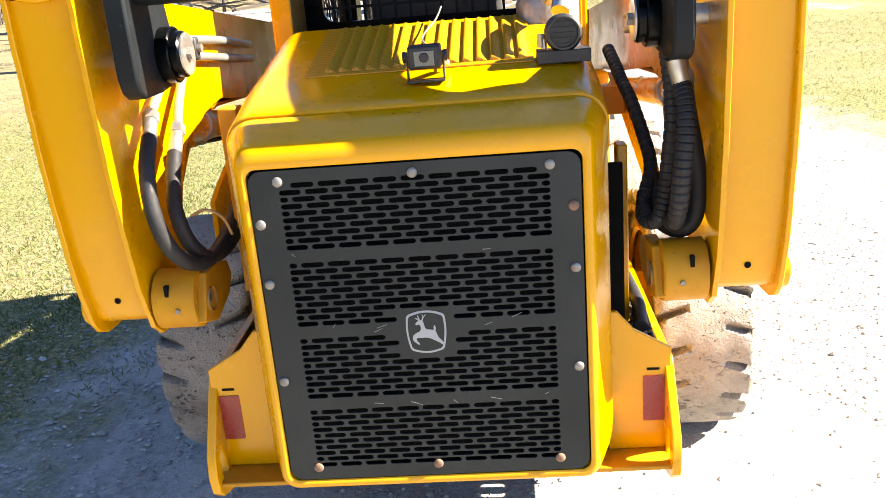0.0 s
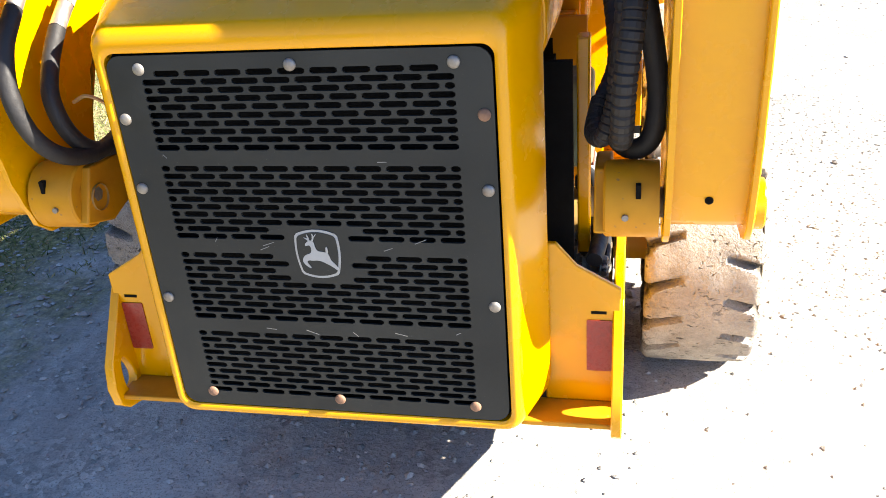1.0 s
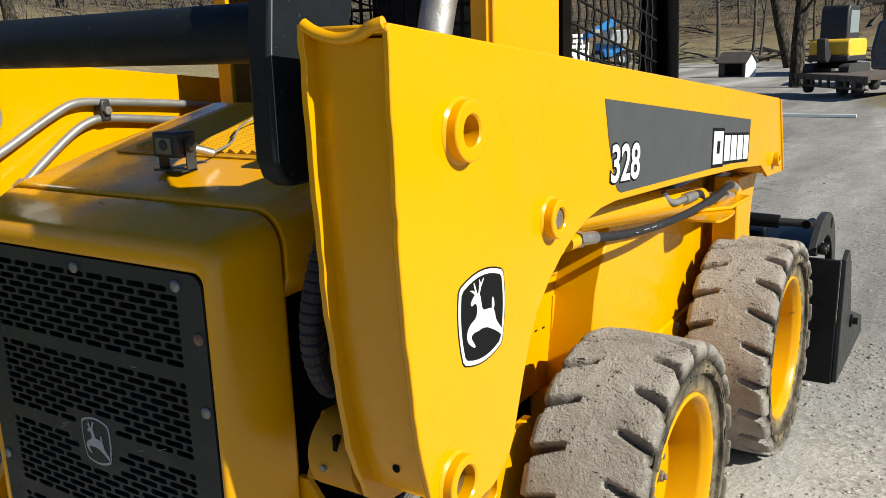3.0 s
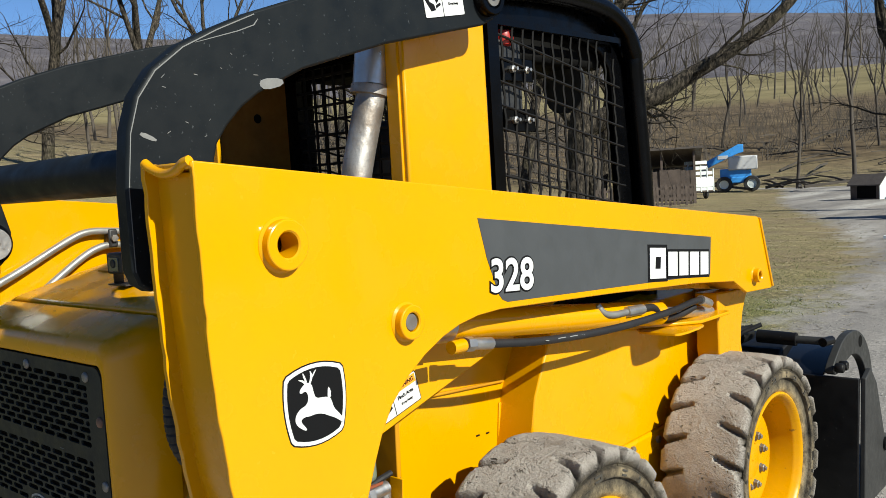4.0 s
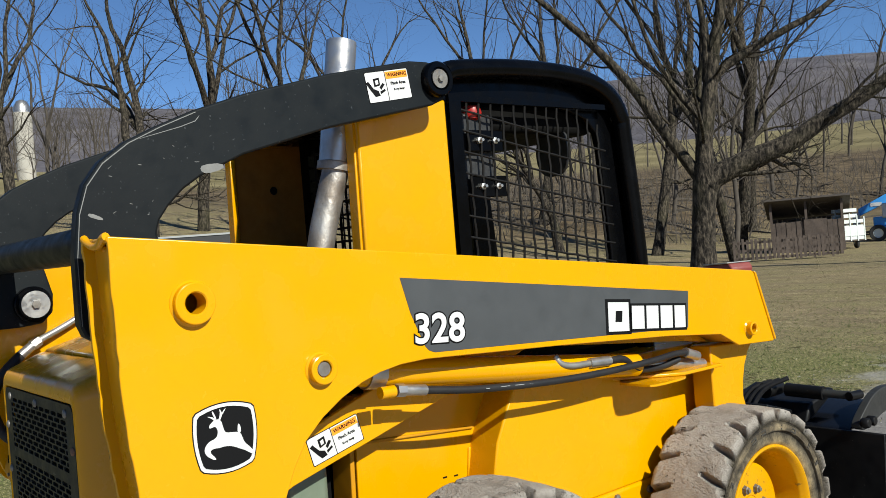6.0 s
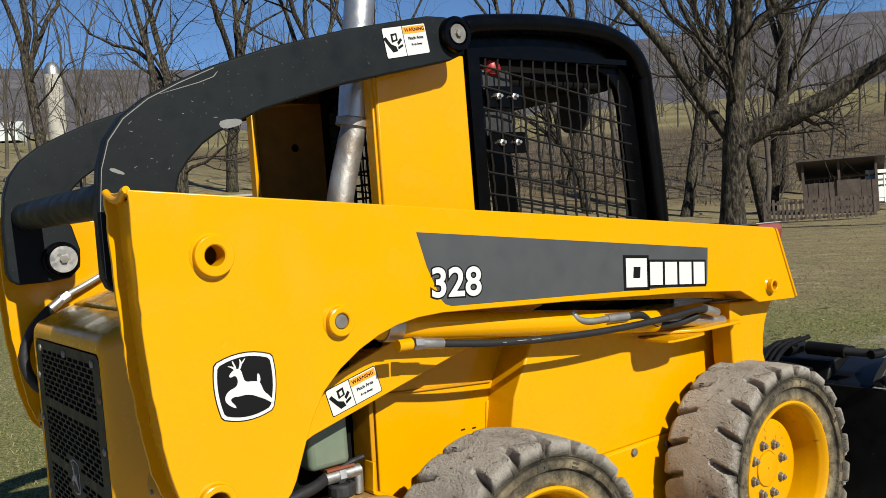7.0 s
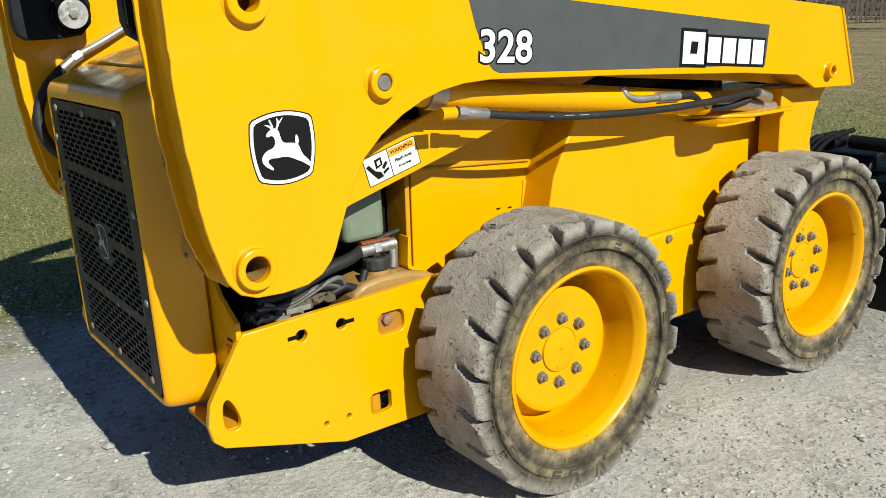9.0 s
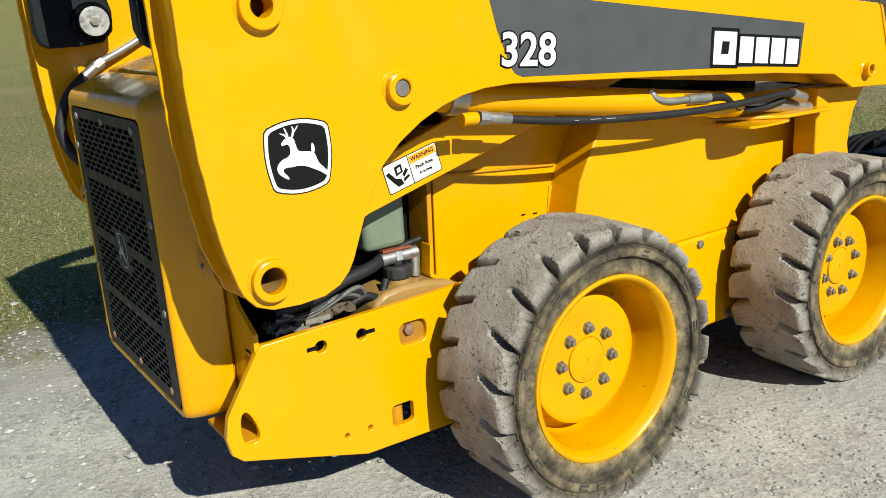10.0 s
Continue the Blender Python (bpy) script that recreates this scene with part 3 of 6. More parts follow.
part("engine_hood", loft([
    hood_ring(-0.860, 0.404, 1.232, 1.09, 0.055), hood_ring(-0.867, 0.415, 1.244, 1.08, 0.062), hood_ring(-0.866, 0.420, 1.249, 1.075, 0.066), hood_ring(-0.860, 0.423, 1.2525, 1.07, 0.070), hood_ring(-0.820, 0.426, 1.263, 1.07, 0.074), hood_ring(-0.68, 0.430, 1.298, 1.07, 0.080),
    hood_ring(-0.28, 0.425, 1.385, 1.07, 0.085)]), YELLOW, loader, "yellow engine hood sloping up to the cab", 50)


def hood_top(y):
    return 1.298 + (y + 0.68) * (0.087 / 0.40)


# louvred vent in the hood
part("vent_bed", plate([(-0.675, hood_top(-0.675) + 0.001), (-0.30, hood_top(-0.30) + 0.001), (-0.30, hood_top(-0.30) + 0.004), (-0.675, hood_top(-0.675) + 0.004)], -0.268, 0.276), PERF, loader, "finely perforated yellow vent plate")
y0, y1 = -0.655, -0.320
sl = plate([(0.0, 0.0), (0.001, 0.0065), (0.003, 0.0095), (0.006, 0.0105), (0.010, 0.0095), (0.019, 0.0042), (0.025, 0.0012), (0.028, 0.0)], y0, y1, "y")
for v in sl.verts:
    v.co.z += hood_top(v.co.y) + 0.003
SLAT = part("hood_louvre", sl, PERF, loader, "raised yellow louvre rib", 35)
SLAT.location.x = -0.222
for i in range(1, 15):
    shared("hood_louvre", SLAT.data, loader, (-0.222 + i * 0.033, 0, 0))

# ---- grille
def slot(cx, cz, half, h, n=3):
    r = h
    pts = []
    for sx_, a0 in ((1, -90), (-1, 90)):
        pts += [(cx + sx_ * (half - r) + r * math.cos(radians(a0 + 180 * i / n)), cz + r * math.sin(radians(a0 + 180 * i / n))) for i in range(n + 1)]
    return pts


holes = []
for g in range(4):
    for row in range(10):
        z = 1.119 - g * 0.1775 - row * 0.0152
        off = 0.029 if row % 2 else 0.0
        lo, hi = -0.283, 0.283
        x = -0.348 + off
        while x < 0.34:
            a, b = max(lo, x - 0.0252), min(hi, x + 0.0252)
            inset = 0.024 if row == 0 and g == 0 else 0.0
            a, b = max(a, lo + inset), min(b, hi - inset)
            if b - a > 0.014 and not (abs((a + b) / 2) < 0.057 + (b - a) / 2 and 0.715 < z < 0.827):
                holes.append(slot((a + b) / 2, z, (b - a) / 2, 0.0056))
            x += 0.058
grille = part("grille", plate(rounded(-0.346, 0.412, 0.346, 1.152, 0.028), -1.0000, -0.9950, "y", holes), GRILLE, loader, "dark grey slotted steel grille", 30)
nut = bpy.data.meshes.new("grille_bolt")
bm = lathe([(0.0112, 0.0), (0.0112, -0.002), (0.0098, -0.0042), (0.006, -0.0058), (0.0, -0.0062)], 20, "y")
bmesh.ops.recalc_face_normals(bm, faces=bm.faces)
bm.to_mesh(nut)
bm.free()
nut.polygons.foreach_set("use_smooth", [True] * len(nut.polygons))
nut_r = nut.copy()
nut.materials.append(BOLT)
nut_r.materials.append(RUST_BOLT)
for gx, gz, rusty in ((-0.283, 1.128, 0), (0, 1.130, 0), (0.283, 1.128, 0), (0.329, 1.038, 1), (0.329, 0.902, 0), (0.329, 0.671, 0), (0.28, 0.443, 1), (0, 0.441, 1), (-0.28, 0.443, 1), (-0.331, 0.668, 0), (-0.331, 0.902, 0), (-0.331, 1.037, 0)):
    shared("grille_bolt", nut_r if rusty else nut, grille, (gx, -1.0000, gz), "rusty round bolt head" if rusty else "grey round bolt head")



def shield(n=8):
    """A square sign with bulging edges and softly rounded corners."""
    corner = [(-0.47, 0.405), (0.47, 0.405), (0.415, -0.42), (-0.415, -0.42)]
    bulge = [(0.0, 0.10), (0.055, 0.0), (0.0, -0.085), (-0.055, 0.0)]
    out = []
    for k in range(4):
        (a, b), (c, d), (u, v) = corner[k], corner[(k + 1) % 4], bulge[k]
        for i in range(n):
            t = 0.04 + 0.92 * i / (n - 1)
            w = 1 - (2 * t - 1) ** 2
            out.append((a + (c - a) * t + u * w, b + (d - b) * t + v * w))
    return out


SHIELD = shield()
SHIELD_IN = [(a * 0.90, b * 0.90) for a, b in SHIELD]
FIGURE = [  # a plain leaping mark built of a few soft shapes
    smooth_loop([(-0.36, -0.10), (-0.28, -0.01), (-0.15, 0.02), (-0.12, 0.12), (-0.16, 0.20), (-0.25, 0.17), (-0.26, 0.22), (-0.15, 0.30), (-0.06, 0.27), (-0.04, 0.16), (-0.01, 0.07), (0.12, 0.06), (0.22, 0.04), (0.25, -0.02), (0.28, -0.12),
                 (0.36, -0.20), (0.44, -0.30), (0.42, -0.34), (0.30, -0.25), (0.18, -0.19), (0.08, -0.14), (-0.03, -0.12), (-0.12, -0.13), (-0.22, -0.12), (-0.28, -0.16), (-0.18, -0.27), (-0.20, -0.30), (-0.34, -0.20)], 2),
    smooth_loop([(-0.11, 0.26), (-0.08, 0.26), (-0.03, 0.36), (-0.08, 0.45), (-0.07, 0.36)], 1), smooth_loop([(-0.16, 0.26), (-0.13, 0.26), (-0.17, 0.33), (-0.29, 0.36), (-0.20, 0.31)], 1),
    smooth_loop([(0.18, 0.03), (0.24, 0.03), (0.24, 0.13), (0.20, 0.18)], 1),
    smooth_loop([(-0.075, 0.33), (-0.045, 0.335), (0.03, 0.43), (0.0, 0.42)], 1), smooth_loop([(-0.155, 0.29), (-0.13, 0.30), (-0.185, 0.43), (-0.20, 0.40)], 1),
]


def emblem(centre, w, h, axis, face, step, parent, border, ground_m, mark, flip=1):
    """A shield-shaped sticker with a plain leaping mark, in thin layers."""
    def lay(name, loop, k, m, holes=()):
        f = lambda q: [(centre[0] + flip * a * w, centre[1] + b * h) for a, b in q]
        part(name, plate(f(loop), face + step * k, face + step * (k + 1), axis, [f(x) for x in holes]), m, parent, "", 30)
    if border is WHITE:
        lay("emblem_edge", [(a * 1.035, b * 1.035) for a, b in SHIELD], -0.5, INK)
    lay("emblem_border", SHIELD, 0, border)
    lay("emblem_field", SHIELD_IN, 1, ground_m)
    for i, q in enumerate(FIGURE):
        lay("emblem_mark", q, 2 + 0.12 * i, mark)


rng_s = random.Random(31)
for k in range(14):
    x, z, a = rng_s.uniform(-0.28, 0.28), rng_s.choice((0.962, 0.784, 0.607, 0.600, 0.612)) + rng_s.uniform(-0.012, 0.012), rng_s.uniform(-0.5, 0.5)
    if abs(x) > 0.07 or abs(z - 0.772) > 0.07:
        dx, dz = rng_s.uniform(0.006, 0.03) * math.cos(a), 0.02 * math.sin(a)
        part("scratch", plate([(x, z), (x + dx, z + dz), (x + dx, z + dz + 0.0012), (x, z + 0.0018)], -1.0002, -1.0005, "y"), CHIP, grille, "pale scratch", 30)
emblem((0.0, 0.772), 0.088, 0.100, "y", -1.0001, -0.0012, grille, EMBLEM_GREY, GRILLE, EMBLEM_GREY)

# ---- rear brackets
def tear(cy, cz, w, h):
    return smooth_loop([(cy - w * 0.9, cz + h * 0.7), (cy - w * 0.1, cz + h), (cy + w, cz - h * 0.2), (cy + w, cz - h), (cy - w * 0.9, cz - h)], 2)


SIDE = [(-0.850, 0.612), (-0.20, 0.628), (-0.20, 0.300), (-0.315, 0.221), (-0.59, 0.226), (-0.89, 0.318), (-0.93, 0.330), (-0.957, 0.355), (-0.966, 0.40), (-0.955, 0.455), (-0.862, 0.600)]
for s in (1, -1):
    br = part("rear_side_plate", plate(SIDE, s * 0.540, s * 0.562, "x", [tear(-0.905, 0.415, 0.023, 0.045), circle(-0.694, 0.565, 0.0165, 14), circle(-0.577, 0.566, 0.0155, 14), rounded(-0.464, 0.498, -0.377, 0.562, 0.022),
         rounded(-0.505, 0.275, -0.437, 0.336, 0.012), circle(-0.646, 0.299, 0.008, 8), circle(-0.576, 0.299, 0.008, 8)]), YELLOW, loader, "yellow rear side plate with a tie-down hole", 30, bevel=0.0035)
    part("key_slot", box((s * 0.5525, -0.719, 0.566), (0.020, 0.032, 0.011)), DARK, br)
    part("key_slot", box((s * 0.5525, -0.555, 0.569), (0.020, 0.034, 0.011)), DARK, br)
    part("recess_plate", box((s * 0.540, -0.42, 0.528), (0.010, 0.11, 0.09)), RECESS, br, "stained orange recess plate")
    part("recess_bolt", lathe([(0.016, 0), (0.016, s * 0.012), (0.010, s * 0.014), (0, s * 0.014)], 6, at=(s * 0.545, -0.428, 0.538)), RUST_BOLT, br)
    part("tow_pin", lathe([(0.02, -0.03), (0.02, 0.02), (0.012, 0.026), (0.0, 0.026)], 14, "z", at=(s * 0.515, -0.47, 0.295)), YELLOW_DULL, br)
    part("rear_plate", plate([(s * 0.405, 0.738), (s * 0.430, 0.738), (s * 0.470, 0.690), (s * 0.556, 0.640), (s * 0.556, 0.375), (s * 0.405, 0.375)], -0.866, -0.852, "y"), YELLOW, br, bevel=0.003)
    part("rear_ledge", plate([(s * 0.36, -0.86), (s * 0.552, -0.86), (s * 0.552, -0.945), (s * 0.36, -0.945)], 0.362, 0.374, "z"), YELLOW_DULL, br, bevel=0.003)
    part("reflector", plate(rounded(min(s * 0.489, s * 0.539), 0.452, max(s * 0.489, s * 0.539), 0.571, 0.003), -0.8662, -0.8685, "y"), RED, br, "dull red rectangular reflector")
    part("slot_mark", box((s * 0.513, -0.8655, 0.588), (0.030, 0.004, 0.006)), DARK, br)
part("rear_cross_plate", plate([(-0.80, 0.30), (-0.79, 0.60), (-0.78, 0.60), (-0.78, 0.30)], -0.54, 0.54), DARK, loader)

# ---- loader arms
OUT = [(-1.022, 1.549), (1.385, 1.290), (1.405, 1.275), (1.509, 1.012), (1.500, 1.004), (1.262, 1.018), (1.150, 1.073), (0.844, 1.105), (0.289, 1.146), (-0.215, 1.178), (-0.300, 1.176), (-0.365, 1.166), (-0.425, 1.148), (-0.486, 1.120),
       (-0.545, 1.082), (-0.595, 1.036), (-0.630, 0.980), (-0.655, 0.925), (-0.690, 0.838), (-0.705, 0.812), (-0.730, 0.787), (-0.770, 0.770), (-0.83, 0.765), (-0.893, 0.769), (-0.930, 0.784), (-0.955, 0.815), (-0.977, 0.886), (-0.998, 0.99), (-1.012, 1.13), (-1.020, 1.31)]
INN = [(-1.030, 1.552), (1.36, 1.288), (1.44, 1.00), (1.10, 1.05), (0.40, 1.125), (-0.215, 1.21), (-0.40, 1.19), (-0.55, 1.14), (-0.64, 1.04), (-0.685, 0.90), (-0.72, 0.80), (-0.83, 0.757), (-0.905, 0.764), (-0.945, 0.795), (-0.985, 0.90), (-1.016, 1.13), (-1.026, 1.31)]
GUSSET = [(-0.565, 0.872), (-0.537, 0.884), (0.02, 1.036), (0.36, 1.13), (0.0, 1.165), (-0.19, 1.118), (-0.25, 1.098), (-0.358, 1.062), (-0.43, 1.036), (-0.489, 1.016), (-0.56, 0.985)]
REAR = [(-1.006, 1.530), (-1.002, 1.31), (-0.992, 1.13), (-0.975, 0.985), (-0.952, 0.880), (-0.930, 0.820), (-0.915, 0.805)]
rng = random.Random(4)


def ragged(loop, y_limit, step=0.03, amp=0.0022):
    """Roughens the flame-cut rear edge of an outline."""
    out = []
    for i, p in enumerate(loop):
        q = loop[(i + 1) % len(loop)]
        out.append(p)
        if p[0] < y_limit and q[0] < y_limit:
            n = int(math.dist(p, q) / step)
            out += [(p[0] + (q[0] - p[0]) * k / (n + 1) + rng.uniform(-amp, amp), p[1] + (q[1] - p[1]) * k / (n + 1)) for k in range(1, n + 1)]
    return out


OUT, INN = ragged(OUT, -0.9), ragged(INN, -0.9)


def boss(s, parent, y, z, r, hole, x0=0.775, x1=0.797, m=None):
    prof = [(hole, x0 - 0.03), (hole, x1 - 0.003), (hole + 0.003, x1), (r - 0.003, x1), (r - 0.001, x1 - 0.001), (r, x1 - 0.003), (r, x0 + 0.005), (r + 0.005, x0 + 0.001), (r + 0.006, x0 - 0.002)]
    return part("pin_boss", lathe([(a, s * b) for a, b in prof], 32, at=(0, y, z)), m or YELLOW, parent, "", 25)


for s in (1, -1):
    arm = part("loader_arm", plate(OUT, s * 0.763, s * 0.775, "x", [circle(-0.850, 1.392, 0.026, 16), circle(-0.890, 0.838, 0.030, 16), circle(1.335, 1.073, 0.018, 14)]), YELLOW, loader, "yellow box-section loader arm", 30, bevel=0.0025)
    part("inner_web", plate(INN, s * 0.626, s * 0.638, "x", [circle(-0.890, 0.838, 0.030, 16)]), YELLOW, arm, "", 30, bevel=0.0025)
    part("inner_gusset", plate(GUSSET, s * 0.574, s * 0.588), YELLOW, arm, "", 30, bevel=0.0025)
    bm = plate([(-1.024, 1.548), (1.388, 1.288), (1.392, 1.276), (-1.024, 1.536)], s * 0.630, s * 0.7745)
    part("top_web", bm, YELLOW, arm, "", 30, bevel=0.004)
    strip = [(y + 0.0, z) for y, z in REAR] + [(y + 0.010, z) for y, z in reversed(REAR)]
    part("rear_web", plate(strip, s * 0.638, s * 0.763, "x"), YELLOW, arm, "dented yellow rear face of the arm", 50)
    part("rolled_lip", tube(spline([(s * 0.634, -1.026, 1.552), (s * 0.655, -1.024, 1.540), (s * 0.690, -1.022, 1.531), (s * 0.725, -1.022, 1.534), (s * 0.752, -1.024, 1.545), (s * 0.768, -1.022, 1.549)], 4), 0.009, 10), YELLOW, arm, "dented rolled edge", 60)
    # underside web in the duller yellow
    under = [(1.26, 1.03), (1.15, 1.083), (0.844, 1.115), (0.289, 1.156), (-0.215, 1.188), (-0.365, 1.176), (-0.486, 1.130), (-0.595, 1.046), (-0.65, 0.95), (-0.70, 0.84)]
    part("under_web", plate(under + [(y - 0.004, z + 0.010) for y, z in reversed(under)], s * 0.638, s * 0.763, "x"), YELLOW_DULL, arm, "", 50)
    part("arm_foot", plate([(1.20, 1.02), (1.495, 1.005), (1.455, 0.965), (1.425, 0.915), (1.408, 0.86), (1.40, 0.80), (1.43, 0.70), (1.52, 0.45), (1.50, 0.25), (1.38, 0.25), (1.26, 0.50), (1.20, 0.80)], s * 0.600, s * 0.690), YELLOW, arm, "", 40, bevel=0.006)
    part("front_lip", plate([(1.396, 1.286), (1.409, 1.280), (1.516, 1.012), (1.505, 1.008)], s * 0.62, s * 0.781), YELLOW, arm, "", 40, bevel=0.003)
    part("arm_hole", lathe([(0.0075, -0.0005), (0.0, -0.0005)], 12, "y", at=(s * 0.70, -0.950, 0.866)), DARK, arm)
    boss(s, arm, -0.850, 1.392, 0.047, 0.024)
    boss(s, arm, -0.893, 0.838, 0.046, 0.029)
    boss(s, arm, 1.335, 1.073, 0.026, 0.016, x1=0.800)
    boss(s, arm, -0.541, 1.201, 0.037, 0.020, x1=0.798)
    part("pivot_pin", lathe([(0.0, s * 0.793), (0.017, s * 0.793), (0.019, s * 0.790), (0.019, s * 0.70)], 20, at=(0, -0.541, 1.201)), BOLT, arm, "bright steel pin end")
    part("pivot_bore", lathe([(0.028, s * 0.50), (0.028, s * 0.775)], 20, at=(0, -0.893, 0.838)), TANK, arm)
    # tubular pivot that carries the arm's lower end
    part("lower_pivot_tube", lathe([(0.030, s * 0.526), (0.040, s * 0.522), (0.066, s * 0.522), (0.070, s * 0.526), (0.070, s * 0.618), (0.03, s * 0.618)], 36, at=(0, -0.893, 0.845)), YELLOW_DULL, loader, "worn yellow pivot tube")
    part("pivot_bolt", lathe([(0.028, s * 0.524), (0.028, s * 0.508), (0.012, s * 0.504), (0, s * 0.504)], 6, at=(0, -0.893, 0.845)), BOLT, loader)
    part("lower_link", plate([(-0.95, 0.80), (-0.86, 0.772), (-0.76, 0.80), (-0.72, 0.84), (-0.74, 0.88), (-0.80, 0.90), (-0.90, 0.905)], s * 0.505, s * 0.535), YELLOW_DULL, loader, "", 40, bevel=0.004)
    part("tube_slot", box((s * 0.582, -0.952, 0.880), (0.009, 0.012, 0.032)), DARK, loader)
    part("grease_nipple", lathe([(0.006, 0), (0.006, -0.006), (0, -0.007)], 8, "y", at=(s * 0.56, -0.962, 0.838)), BOLT, loader)
    # lift cylinder and its fittings
    cyl = part("lift_cylinder", tube([(s * 0.665, -0.50, 1.195), (s * 0.665, -0.32, 1.150), (s * 0.665, 0.78, 1.010)], 0.040, 24), YELLOW, loader, "yellow hydraulic lift cylinder")
    part("cylinder_collar", tube([(s * 0.665, -0.345, 1.156), (s * 0.665, -0.295, 1.149)], 0.046, 24), STEEL, cyl)
    part("cylinder_rod", tube([(s * 0.665, 0.76, 1.012), (s * 0.665, 1.18, 0.955)], 0.020, 16), STEEL, cyl)
    part("cylinder_ledge", plate([(s * 0.525, 0.74), (s * 0.725, 0.98), (s * 0.735, 1.20), (s * 0.715, 1.215), (s * 0.525, 1.215)], 0.945, 0.957, "z"), YELLOW, loader, "", 40, bevel=0.003)
    part("ledge_tab", plate([(s * a, b) for a, b in smooth_loop([(0.56, 0.77), (0.72, 0.77), (0.745, 0.80), (0.745, 0.96), (0.72, 0.99), (0.56, 0.99)], 1)], 0.9365, 0.9440, "z", [[(s * 0.60, 0.85), (s * 0.655, 0.91), (s * 0.60, 0.93)]]), YELLOW, loader, "", 40)
    part("port_block", tube([(s * 0.712, -0.330, 1.101), (s * 0.712, -0.285, 1.099)], 0.0165, 12), YELLOW, cyl)
    hose = part("hydraulic_hose", tube(spline([(s * 0.712, -0.19, 1.086), (s * 0.722, 0.0, 1.058), (s * 0.728, 0.25, 1.036), (s * 0.728, 0.50, 1.024), (s * 0.722, 0.78, 1.022), (s * 0.712, 0.95, 1.026), (s * 0.705, 1.04, 1.018), (s * 0.700, 1.09, 1.000)]), 0.0112, 12), HOSE, cyl, "black hydraulic hose with white print")
    part("hose_fitting", tube([(s * 0.712, -0.278, 1.100), (s * 0.712, -0.250, 1.096)], 0.018, 6), STEEL, hose)
    part("hose_fitting", tube([(s * 0.712, -0.250, 1.096), (s * 0.712, -0.180, 1.085)], 0.0150, 14), STEEL, hose)
    part("hose_fitting", tube([(s * 0.706, 1.02, 1.022), (s * 0.700, 1.10, 0.998)], 0.0175, 10), STEEL, hose)
    for k in range(9):
        y = 0.02 + 0.058 * k
        z = 1.0555 - 0.085 * (y - 0.05) if y < 0.25 else 1.0385 - 0.048 * (y - 0.25)
        part("hose_print", tube([(s * 0.7368, y, z), (s * 0.7374, y + (0.036 if k % 3 else 0.014), z - 0.0025)], 0.0012, 4), EMBLEM_GREY, hose)
    part("elbow_tube", tube(spline([(s * 0.69, 0.36, 1.100), (s * 0.70, 0.375, 1.075), (s * 0.705, 0.42, 1.062), (s * 0.705, 0.50, 1.058)]), 0.0105, 12), TUBE, cyl)
    part("hose_fitting", tube([(s * 0.705, 0.50, 1.058), (s * 0.705, 0.60, 1.052)], 0.0165, 12), STEEL, cyl)
    part("hydraulic_hose", tube(spline([(s * 0.705, 0.58, 1.053), (s * 0.70, 0.68, 1.045), (s * 0.69, 0.76, 1.000), (s * 0.68, 0.90, 0.985), (s * 0.69, 1.0, 1.0)]), 0.0125, 10), HOSE, cyl, "black hydraulic hose")

# stickers on the arm
for s in (1, -1):
    XF = s * 0.7752
    host = [o for o in loader.children if o.name.startswith("loader_arm")][0 if s > 0 else 1]
    part("stripe", plate([(-0.283, 1.401), (0.968, 1.249), (0.952, 1.122), (-0.150, 1.190), (-0.185, 1.192), (-0.205, 1.200), (-0.217, 1.213), (-0.257, 1.306)], XF, XF + s * 0.0008), STRIPE, host, "dark grey side stripe", 30)
    emblem((-0.797, 1.086), 0.150, 0.152, "x", XF, s * 0.0008, host, WHITE, INK, WHITE, 1)
    for lay, off, m in ((0, 0.0066, INK), (1, 0.0026, WHITE)):
        ob = finish("model_number", text_mesh("328", 0.110, 0.0, 0.0, off), m, host, "", 0)
        ob.matrix_local = Matrix.Translation((XF + s * (0.0012 + 0.0012 * lay), -0.163, 1.251)) @ (Matrix.Rotation(math.pi / 2, 4, "Z") if s > 0 else Matrix.Rotation(-math.pi / 2, 4, "Z")) @ Matrix.Rotation(math.pi / 2, 4, "X") @ Matrix.Rotation(radians(-4.5 * s), 4, "Z") @ Matrix.Diagonal((1.08, 1, 0.06, 1))
    # the maker's name as plain blocks
    def slant(y0_, y1_, zlo, zhi):
        k = -0.098
        return [(y0_, zlo + k * (y0_ - 0.52)), (y1_, zlo + k * (y1_ - 0.52)), (y1_ + 0.006, zhi + k * (y1_ - 0.52)), (y0_ + 0.006, zhi + k * (y0_ - 0.52))]
    part("name_backing", plate(slant(0.514, 0.640, 1.150, 1.264), XF + s * 0.0009, XF + s * 0.0016), INK, host, "", 30)
    part("name_backing", plate(slant(0.636, 0.944, 1.157, 1.250), XF + s * 0.0009, XF + s * 0.0016), INK, host, "", 30)
    for i, (a, b) in enumerate(((0.526, 0.628), (0.644, 0.708), (0.720, 0.784), (0.796, 0.862), (0.874, 0.935))):
        hi = 1.254 if i == 0 else 1.242
        out = slant(a, b, 1.160 if i == 0 else 1.166, hi)
        cy = (a + b) / 2
        hl = [slant(cy - 0.016, cy + 0.018, 1.190, 1.226)] if i == 0 else []
        part("name_block", plate(out, XF + s * 0.0017, XF + s * 0.0025, "x", hl), WHITE, host, "plain white block of the maker's name", 30)


